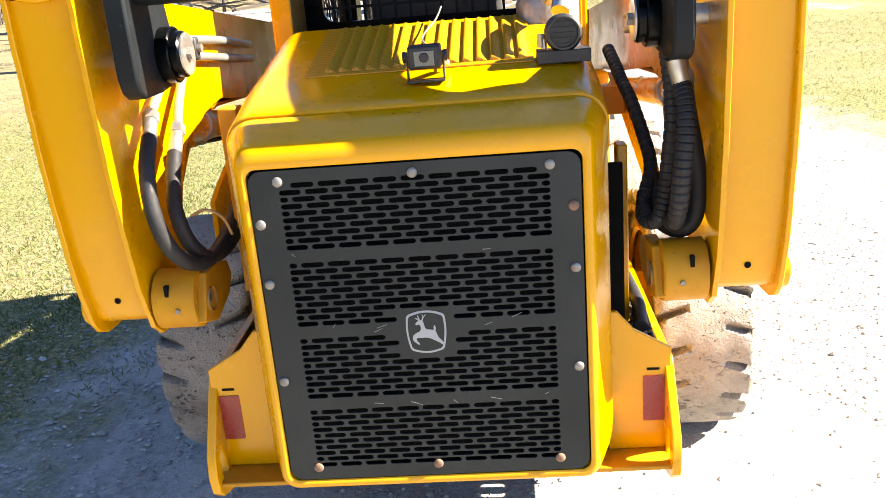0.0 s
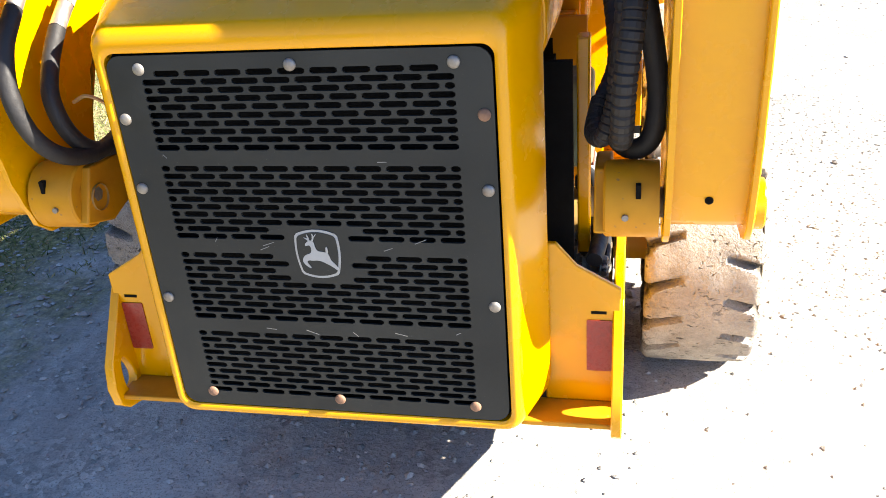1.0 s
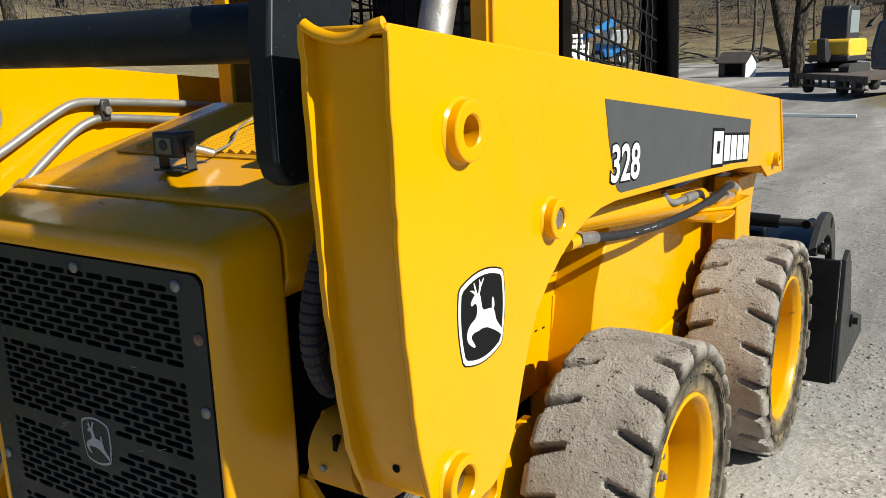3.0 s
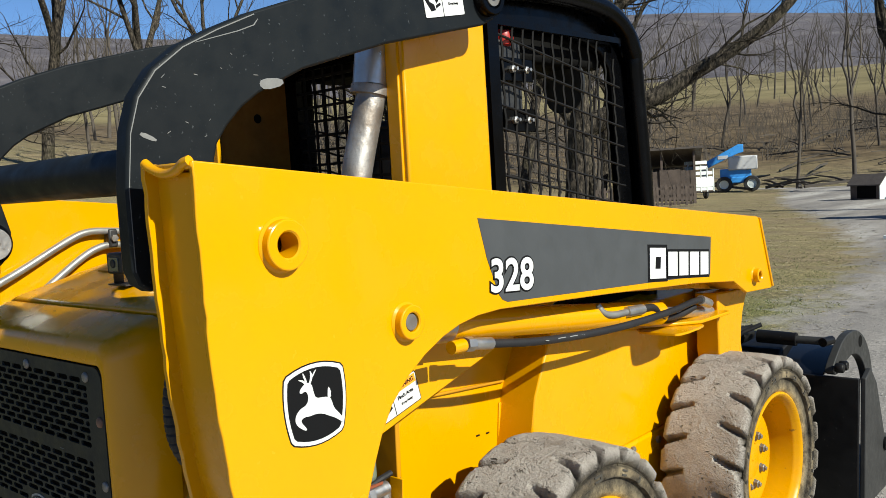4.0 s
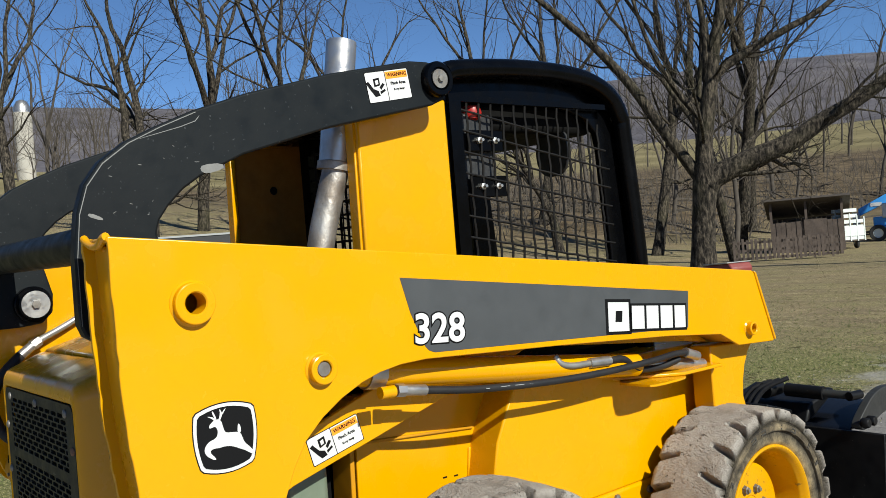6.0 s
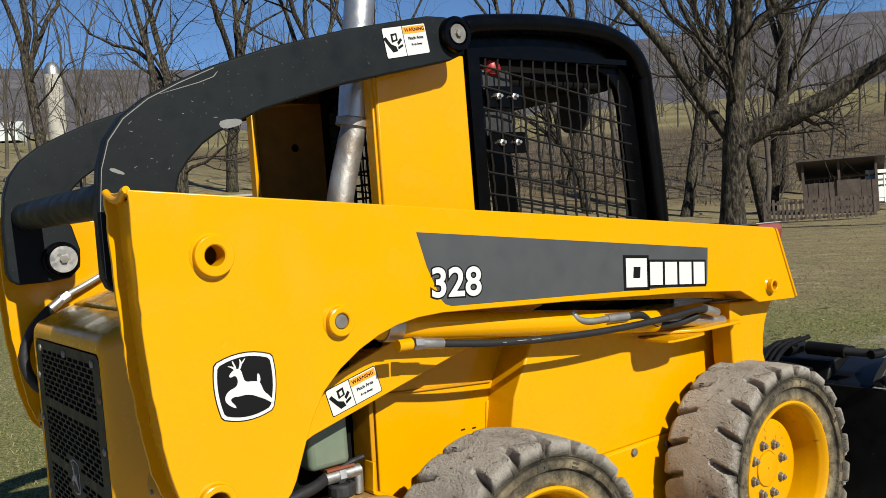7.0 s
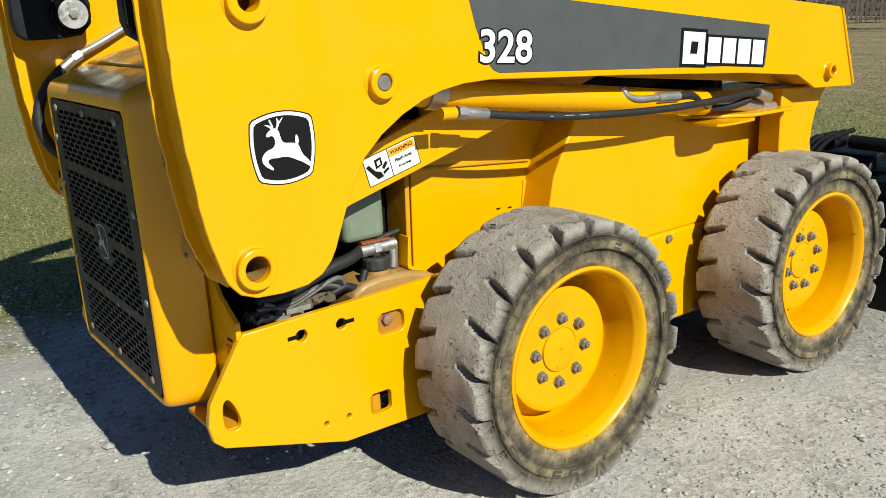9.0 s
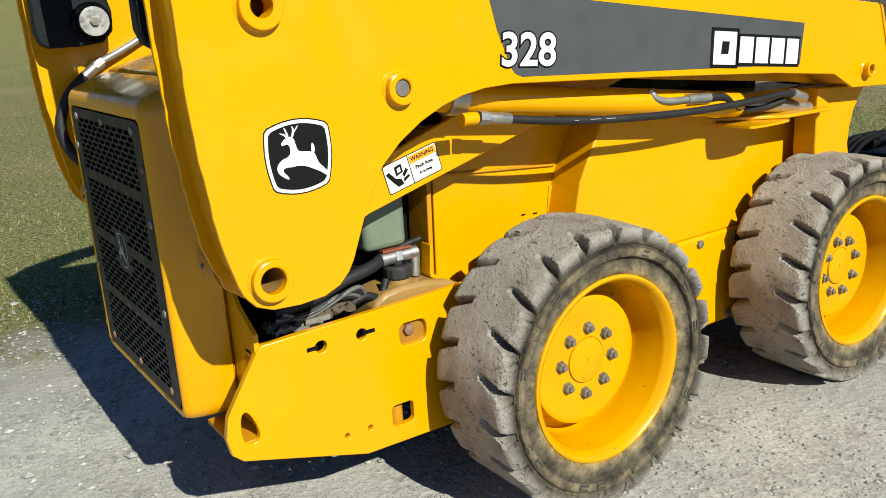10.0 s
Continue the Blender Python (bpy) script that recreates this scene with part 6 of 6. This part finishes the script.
def grass():
    rng_ = random.Random(9)
    v, f = [], []
    n = 0
    while n < 42000:
        r = 0.9 + 13 * rng_.random() ** 1.7
        a = rng_.uniform(-0.35, 2.3)
        x, y = -1.2 - r * math.sin(a), r * math.cos(a) + rng_.uniform(-1.5, 4)
        if n % 6 == 0:
            x, y = rng_.uniform(2.6, 9), rng_.uniform(3.6, 15)
        c = cover(x, y) + 1.1 * noise.noise(Vector((x, y, 0)) * 1.7)
        n += 1
        if c < 0.0 or rng_.random() > 0.35 + c:
            continue
        z = ground_z(x, y) - 0.004
        for k in range(rng_.randint(2, 4)):
            h = rng_.uniform(0.012, 0.040)
            t = rng_.uniform(0, 6.28)
            bx, by = x + rng_.gauss(0, 0.018), y + rng_.gauss(0, 0.018)
            wx, wy = 0.0026 * math.cos(t), 0.0026 * math.sin(t)
            lx, ly = rng_.gauss(0, 0.6) * h, rng_.gauss(0, 0.6) * h
            i = len(v)
            v += [(bx - wx, by - wy, z), (bx + wx, by + wy, z), (bx + lx * 0.5 + wx * 0.7, by + ly * 0.5 + wy * 0.7, z + h * 0.6), (bx + lx, by + ly, z + h)]
            f += [(i, i + 1, i + 2), (i, i + 2, i + 3)]
    stuff("grass_blades", v, f, GRASS_M, "short patchy lawn grass, green and straw coloured", "grass")


grass()
STRAW_M = varied("straw_and_litter", [(0.0, (0.085, 0.068, 0.0425)), (0.35, (0.17, 0.136, 0.0765)), (0.7, (0.289, 0.238, 0.1445)), (1.0, (0.4675, 0.3995, 0.2635))])


def litter():
    """Straw, dead leaves and clumps on the bare part of the lawn."""
    rng_ = random.Random(19)
    v, f = [], []
    for _ in range(15000):
        y = 5.5 + 26 * rng_.random() ** 1.3
        x = lerp_table(y, EDGE) + 0.6 - rng_.random() * (5 + y * 0.55)
        c = noise.noise(Vector((x * 0.5, y * 1.2, 4))) + 0.8 * noise.noise(Vector((x, y, 1)) * 1.9) + 0.35 * smoothstep(6, 11, y)
        if c + rng_.gauss(0, 0.3) < 0.0:
            continue
        z = ground_z(x, y) + 0.004
        t = rng_.gauss(0.0, 1.0)
        L, w, h = rng_.uniform(0.02, 0.07), rng_.uniform(0.004, 0.010), rng_.uniform(0.001, 0.005)
        dx, dy = L * math.cos(t), L * math.sin(t)
        i = len(v)
        v += [(x - dx, y - dy, z), (x + w * math.sin(t), y - w * math.cos(t), z + h), (x + dx, y + dy, z + 0.2 * h), (x - w * math.sin(t), y + w * math.cos(t), z + h * 0.3)]
        f += [(i, i + 1, i + 2), (i, i + 2, i + 3)]
    stuff("straw_litter", v, f, STRAW_M, "dry straw and leaf litter scattered over the lawn", "straw")


litter()


def stones():
    rng_ = random.Random(15)
    v, f = [], []
    base = [(0, 0, 1), (0.9, 0, 0.3), (0.28, 0.85, 0.3), (-0.72, 0.53, 0.3), (-0.72, -0.53, 0.3), (0.28, -0.85, 0.3), (0, 0, -0.7)]
    tri = [(0, 1, 2), (0, 2, 3), (0, 3, 4), (0, 4, 5), (0, 5, 1), (6, 2, 1), (6, 3, 2), (6, 4, 3), (6, 5, 4), (6, 1, 5)]
    n = 0
    while n < 46000:
        if n % 2:
            x, y = rng_.uniform(0.45, 2.2), rng_.uniform(-1.7, 2.6)
        elif n % 4:
            x, y = rng_.uniform(-2.8, 0.6), rng_.uniform(-2.0, 1.4)
        else:
            x, y = rng_.uniform(-3.0, 3.2), rng_.uniform(1.5, 9.0)
        n += 1
        if cover(x, y) > 0.9 or noise.noise(Vector((x, y, 2)) * 1.1) + rng_.gauss(0, 0.25) < -0.1:
            continue
        s = 0.0020 + (0.0075 if n % 4 != 3 else 0.0130) * rng_.random() ** (4 if n % 4 != 3 else 2.5)
        if rng_.random() < 0.02:
            s *= 1.9
        z = ground_z(x, y)
        i = len(v)
        a = rng_.uniform(0, 6.28)
        ca, sa = math.cos(a), math.sin(a)
        sx_, sy_, sz_ = s * rng_.uniform(0.7, 1.5), s * rng_.uniform(0.7, 1.2), s * rng_.uniform(0.5, 0.9)
        for bx, by, bz in base:
            px, py, pz = bx * sx_ * rng_.uniform(0.8, 1.2), by * sy_ * rng_.uniform(0.8, 1.2), bz * sz_
            v.append((x + px * ca - py * sa, y + px * sa + py * ca, z + pz * 0.9 + sz_ * 0.15))
        f += [(i + p, i + q, i + r_) for p, q, r_ in tri]
    stuff("loose_stones", v, f, STONE_M, "loose pale grey crushed stone on the drive", "gravel")


stones()

# ---------------------------------------------------------------- far things
WOOD_GREY = worn("weathered_boards", (0.105, 0.0788, 0.0638), (0.045, 0.0338, 0.0285), 0.9, big=3, fine=25, bump=0.3, amount=0.9)
ROOF_TIN = worn("rusty_roof", (0.09, 0.075, 0.065), (0.05, 0.04, 0.036), 0.7, big=3, fine=20, bump=0.1, amount=0.8)
PALE = worn("pale_paint", (0.62, 0.66, 0.64), (0.40, 0.43, 0.42), 0.6, big=2, fine=20, bump=0.05)
BLUE = worn("blue_paint", (0.05, 0.30, 0.72), (0.03, 0.2, 0.5), 0.4, big=2, fine=20, bump=0.03)
TYRE_M = worn("tyre_black", (0.02, 0.02, 0.02), (0.06, 0.055, 0.05), 0.9, big=5, fine=40, bump=0.1)
GLASS_DARK = mat("tinted_glass", (0.015, 0.018, 0.02), 0.08, coat=1.0)
NAVY = worn("navy_paint", (0.012, 0.018, 0.035), (0.02, 0.024, 0.035), 0.3, big=2, fine=20, bump=0.02, coat=0.5)
EXC_YELLOW = worn("faded_yellow", (0.72, 0.42, 0.03), (0.55, 0.3, 0.03), 0.45, big=3, fine=20, bump=0.05)
STONE_GREY = worn("silo_concrete", (0.40, 0.37, 0.32), (0.28, 0.26, 0.23), 0.9, big=0.6, fine=4, bump=0.1, amount=0.8)


def placed(ob, x, y, turn, dz=0.0):
    ob.matrix_basis = Matrix.Translation((x, y, ground_z(x, y) + dz)) @ Matrix.Rotation(radians(turn), 4, "Z")
    return ob


def far_wheel(parent, x, y, r, w, hub, name="wheel"):
    wh = part(name, lathe([(r * 0.55, -w / 2), (r * 0.92, -w / 2), (r, -w * 0.3), (r, w * 0.3), (r * 0.92, w / 2), (r * 0.55, w / 2), (r * 0.5, w * 0.25), (0, w * 0.25)], 24, "y", at=(x, y, r)), TYRE_M, parent)
    part("rim", lathe([(r * 0.55, w * 0.48), (r * 0.5, w * 0.30), (0, w * 0.34)], 20, "y", at=(x, y, r)), hub, wh)
    part("rim", lathe([(r * 0.55, -w * 0.48), (r * 0.5, -w * 0.30), (0, -w * 0.34)], 20, "y", at=(x, y, r)), hub, wh)


# open-fronted shed
shed = thing("shed", "small weathered board shed with a sloping tin roof", "shed")
for i in range(14):
    part("board", box((-1.32 + i * 0.203, -0.02 * (i % 2), 0.66 + 0.01 * (i % 3)), (0.195, 0.03, 1.32)), WOOD_GREY, shed)
for i in range(9):
    part("board", box((1.37, 0.15 + i * 0.203, 1.10 - 0.035 * i), (0.03, 0.195, 2.2 - 0.07 * i)), WOOD_GREY, shed)
part("roof", plate([(-0.35, 2.36), (2.3, 1.55), (2.3, 1.48), (-0.35, 2.27)], -1.65, 1.75), ROOF_TIN, shed, "rust-brown tin roof", bevel=0.01)
for i in range(14):
    part("roof_rib", plate([(-0.36, 2.385), (2.3, 1.575), (2.3, 1.55), (-0.36, 2.36)], -1.62 + i * 0.25, -1.58 + i * 0.25), ROOF_TIN, shed)
for i in range(14):
    part("back_board", box((-1.32 + i * 0.203, 2.1, 0.75), (0.198, 0.03, 1.5)), WOOD_GREY, shed)
for x in (-1.40, 0.0, 1.40):
    part("post", box((x, 0.02, 1.12), (0.10, 0.10, 2.24)), WOOD_GREY, shed)
for i in range(9):
    part("board", box((-1.42, 0.15 + i * 0.203, 1.10 - 0.035 * i), (0.03, 0.195, 2.2 - 0.07 * i)), WOOD_GREY, shed)
part("shed_door", box((0.35, -0.05, 0.72), (0.9, 0.04, 1.35)), WOOD_GREY, shed)
placed(shed, -16.1, 33.75, 27.5)

# pale slatted livestock rack on wheels
rack = thing("livestock_rack", "pale painted slatted livestock trailer beside the shed", "trailer")
for i in range(6):
    part("slat", box((0, -0.25 * (i > 3), 0.45 + i * 0.24), (0.05, 2.0 - 0.5 * (i > 3), 0.15)), PALE, rack)
    part("slat", box((-0.10, -1.03, 0.45 + i * 0.24), (0.22, 0.05, 0.15)), PALE, rack)
for i in range(5):
    part("upright", box((0.03, -0.95 + i * 0.475, 1.0 - 0.04 * i), (0.05, 0.07, 1.35 - 0.08 * i)), PALE, rack)
part("lower_panel", box((0.03, 0.1, 0.75), (0.04, 1.6, 0.42)), PALE, rack)
part("deck", box((-0.4, 0, 0.36), (0.9, 2.05, 0.06)), WOOD_GREY, rack)
for s in (-0.6, 0.6):
    far_wheel(rack, -0.25, s * 0.9, 0.22, 0.16, STEEL)
placed(rack, -15.0, 35.3, -35)
rack.matrix_basis = rack.matrix_basis @ Matrix.Diagonal((0.8, 0.66, 1.0, 1.0))

# stacked pallet fence
fence = thing("pallet_fence", "grey fence of weathered wooden pallets", "fence")
for k in range(5):
    x0 = k * 0.78
    for i in range(5):
        part("fence_slat", box((x0 + i * 0.16, 0.02 * (i % 2), 0.42 + 0.03 * ((i * 7 + k) % 3)), (0.09, 0.03, 0.80)), WOOD_GREY, fence)
    for z in (0.12, 0.42, 0.72):
        part("fence_rail", box((x0 + 0.32, 0.03, z), (0.76, 0.05, 0.09)), WOOD_GREY, fence)
placed(fence, -15.9, 27.8, 34)

# blue boom lift
lift = thing("boom_lift", "blue and white boom lift standing on four wheels", "lift")
part("chassis", box((0, 0, 0.60), (1.7, 1.2, 0.32)), BLUE, lift, bevel=0.05)
for x in (-0.66, 0.66):
    for y in (-0.72, 0.72):
        far_wheel(lift, x, y, 0.40, 0.30, PALE)
part("turret", box((-0.1, 0, 0.95), (1.5, 1.1, 0.45)), BLUE, lift, bevel=0.05)
part("engine_cover", box((0.25, -0.3, 1.45), (1.4, 0.8, 0.70)), WHITE, lift, "white engine cover", bevel=0.06)
part("boom", plate([(-1.5, 1.25), (-1.5, 1.62), (0.05, 2.40), (0.30, 2.40), (0.30, 2.0), (0.05, 1.95)], 0.12, 0.50, "y"), BLUE, lift, "blue boom", bevel=0.02)
part("basket", box((-1.6, 0.0, 1.0), (0.3, 0.9, 0.9)), EMBLEM_GREY, lift, bevel=0.02)
part("boom_mark", box((-0.7, 0.11, 1.78), (0.5, 0.02, 0.18)), WHITE, lift)
placed(lift, -15.75, 41.3, 22)

# flat trailer with an excavator on it
trailer = thing("flatbed_trailer", "rusty flatbed equipment trailer on small wheels", "trailer")
part("deck", box((0, 0, 0.43), (4.6, 2.1, 0.08)), WOOD_GREY, trailer, bevel=0.01)
part("side_rail", box((0, -1.06, 0.40), (4.6, 0.06, 0.13)), ROOF_TIN, trailer)
part("lower_rail", box((0, -1.04, 0.19), (4.4, 0.06, 0.05)), ROOF_TIN, trailer)
for i in range(9):
    part("stake", box((-2.1 + i * 0.52, -1.08, 0.30), (0.07, 0.06, 0.24)), ROOF_TIN, trailer)
for x in (-1.9, 0.3, 1.2):
    for y in (-0.85, 0.85):
        far_wheel(trailer, x, y, 0.20, 0.18, ROOF_TIN)
placed(trailer, -1.01, 20.08, -49.6)
trailer.matrix_basis = trailer.matrix_basis @ Matrix.Diagonal((0.63, 1.0, 1.0, 1.0))
exc = thing("mini_excavator", "yellow mini excavator with dark glazed cab on a trailer", "excavator")
for y in (-0.62, 0.62):
    part("track", plate(rounded(-0.95, 0.0, 0.95, 0.42, 0.2, 6), y - 0.17, y + 0.17, "y"), TYRE_M, exc, "black rubber track")
part("undercarriage", box((0, 0, 0.38), (1.2, 0.9, 0.25)), DARK, exc)
part("body", plate(rounded(-0.8, 0.62, 0.75, 1.25, 0.18, 6), -0.7, 0.7, "y"), EXC_YELLOW, exc, "yellow engine house", bevel=0.05)
part("skirt", box((-0.05, 0, 0.60), (1.6, 1.42, 0.22)), PLASTIC, exc, bevel=0.05)
cabx = part("cab", plate([(-0.55, 1.2), (0.50, 1.2), (0.55, 1.7), (0.42, 2.35), (-0.42, 2.38), (-0.52, 2.2)], -0.5, 0.45, "y"), PLASTIC, exc, "dark cab", bevel=0.05)
part("windscreen", box((0.0, -0.506, 1.82), (0.72, 0.02, 0.75)), mat("pale_glass", (0.22, 0.26, 0.27), 0.1, coat=1.0), cabx)
part("boom", plate([(-0.85, 0.7), (-1.25, 1.3), (-1.45, 1.25), (-1.35, 0.55), (-1.10, 0.45)], -0.15, 0.15, "y"), PLASTIC, exc, bevel=0.02)
placed(exc, -1.92, 21.0, 76, 0.47)
exc.matrix_basis = exc.matrix_basis @ Matrix.Scale(0.68, 4)

hut = thing("hut", "small brown hut with a pale gable and shingle roof", "shed")
part("walls", plate([(-0.6, 0), (0.6, 0), (0.6, 0.95), (0.0, 1.45), (-0.6, 0.95)], -0.95, 0.90, "x"), WOOD_GREY, hut)
part("gable_wall", plate([(-0.62, 0), (0.62, 0), (0.62, 0.95), (0.0, 1.47), (-0.62, 0.95)], 0.90, 0.95, "x"), PALE, hut, "pale blue gable end")
for s in (1, -1):
    part("roof", plate([(s * 0.75, 0.85), (0, 1.50), (0, 1.57), (s * 0.75, 0.92)], -1.1, 1.05, "x"), ROOF_TIN, hut)
part("doorway", box((0.1, -0.61, 0.5), (1.2, 0.03, 0.8)), DARK, hut)
placed(hut, -6.85, 31.4, -16)
hut.matrix_basis = hut.matrix_basis @ Matrix.Scale(0.58, 4)

suv = thing("parked_suv", "dark navy family car parked beyond the trailer", "car")
part("body", plate([(-2.2, 0.45), (-2.25, 0.95), (-2.1, 1.75), (-1.9, 1.82), (0.5, 1.82), (1.15, 1.10), (2.1, 1.0), (2.2, 0.45)], -0.9, 0.9, "y"), NAVY, suv, bevel=0.08, seg=3)
for s in (1, -1):
    part("side_glass", plate([(-2.0, 1.15), (-1.9, 1.68), (0.35, 1.70), (0.85, 1.15)], s * 0.902, s * 0.91, "y"), GLASS_DARK, suv)
    for x in (-1.4, 1.4):
        far_wheel(suv, x, s * 0.82, 0.36, 0.24, STEEL)
placed(suv, 0.45, 26.4, 5)

shelter = thing("timber_shelter", "open dark timber shelter on posts", "shelter")
for x in (-2.4, -0.8, 0.8, 2.4):
    for y in (-1.5, 1.5):
        part("post", box((x, y, 1.25), (0.16, 0.16, 2.5)), WOOD_GREY, shelter)
part("roof", plate([(-2.2, 2.4), (0, 3.3), (2.2, 2.4), (2.2, 2.5), (0, 3.42), (-2.2, 2.5)], -3.0, 3.0, "x"), ROOF_TIN, shelter)
part("rail", box((0, -1.5, 0.9), (4.8, 0.06, 0.12)), WOOD_GREY, shelter)
placed(shelter, 0.2, 33.5, 4)

silo = thing("silo", "pale concrete farm silo with a domed metal top", "silo")
part("tower", lathe([(2.6, -1), (2.6, 11.0), (2.5, 11.1)], 28, "z"), STONE_GREY, silo)
part("dome", lathe([(2.55, 11.0), (2.3, 12.1), (1.4, 13.0), (0, 13.3)], 28, "z"), STEEL, silo)
for i in range(6):
    part("hoop", lathe([(2.62, 1.5 + i * 1.7), (2.66, 1.55 + i * 1.7), (2.62, 1.6 + i * 1.7)], 28, "z"), STONE_GREY, silo)
placed(silo, -169, 41, 0)
silo.matrix_basis = silo.matrix_basis @ Matrix.Diagonal((0.62, 0.62, 1.12, 1.0))
barn = thing("barn", "white farm barn beside the silo", "barn")
part("walls", plate([(-6, 0), (6, 0), (6, 4), (0, 7), (-6, 4)], -9, 9, "x"), PALE, barn)
for s in (1, -1):
    part("roof", plate([(s * 6.5, 3.8), (0, 7.1), (0, 7.4), (s * 6.5, 4.1)], -9.5, 9.5, "x"), WHITE, barn)
placed(barn, -171, 31, 60)
barn.matrix_basis = barn.matrix_basis @ Matrix.Scale(0.5, 4)
tank2 = thing("feed_trough", "low dark feed trough on the lawn", "trough")
part("basin", plate(rounded(-2.6, 0.05, 2.6, 0.5, 0.08), -0.35, 0.35, "y"), PLASTIC, tank2, bevel=0.02)
part("rim", box((0, -0.36, 0.50), (5.3, 0.06, 0.08)), EMBLEM_GREY, tank2)
placed(tank2, -33, 14, 68)
board = thing("white_plank", "pale plank lying on the drive", "plank")
part("plank_board", box((0, 0, 0.03), (1.6, 0.10, 0.05)), PALE, board)
placed(board, -1.46, 15.0, 2)

# red garden cart by the shade tree
cart = thing("garden_cart", "red metal garden cart with a grey lid", "cart")
part("tub", plate([(-0.42, 0.24), (0.36, 0.20), (0.44, 0.60), (0.36, 0.70), (-0.44, 0.66)], -0.26, 0.26, "y"), worn("dull_red", (0.20, 0.035, 0.03), (0.10, 0.03, 0.025), 0.6, big=4, fine=40), cart, "dull red tub", bevel=0.03)
part("lid", plate([(-0.46, 0.665), (0.35, 0.705), (0.35, 0.725), (-0.46, 0.685)], -0.29, 0.29, "y"), EMBLEM_GREY, cart, "flat grey lid", bevel=0.006)
for x in (-0.25, 0.25):
    for y in (-0.24, 0.24):
        far_wheel(cart, x, y, 0.14, 0.07, STEEL)
placed(cart, -7.52, 14.2, -20)
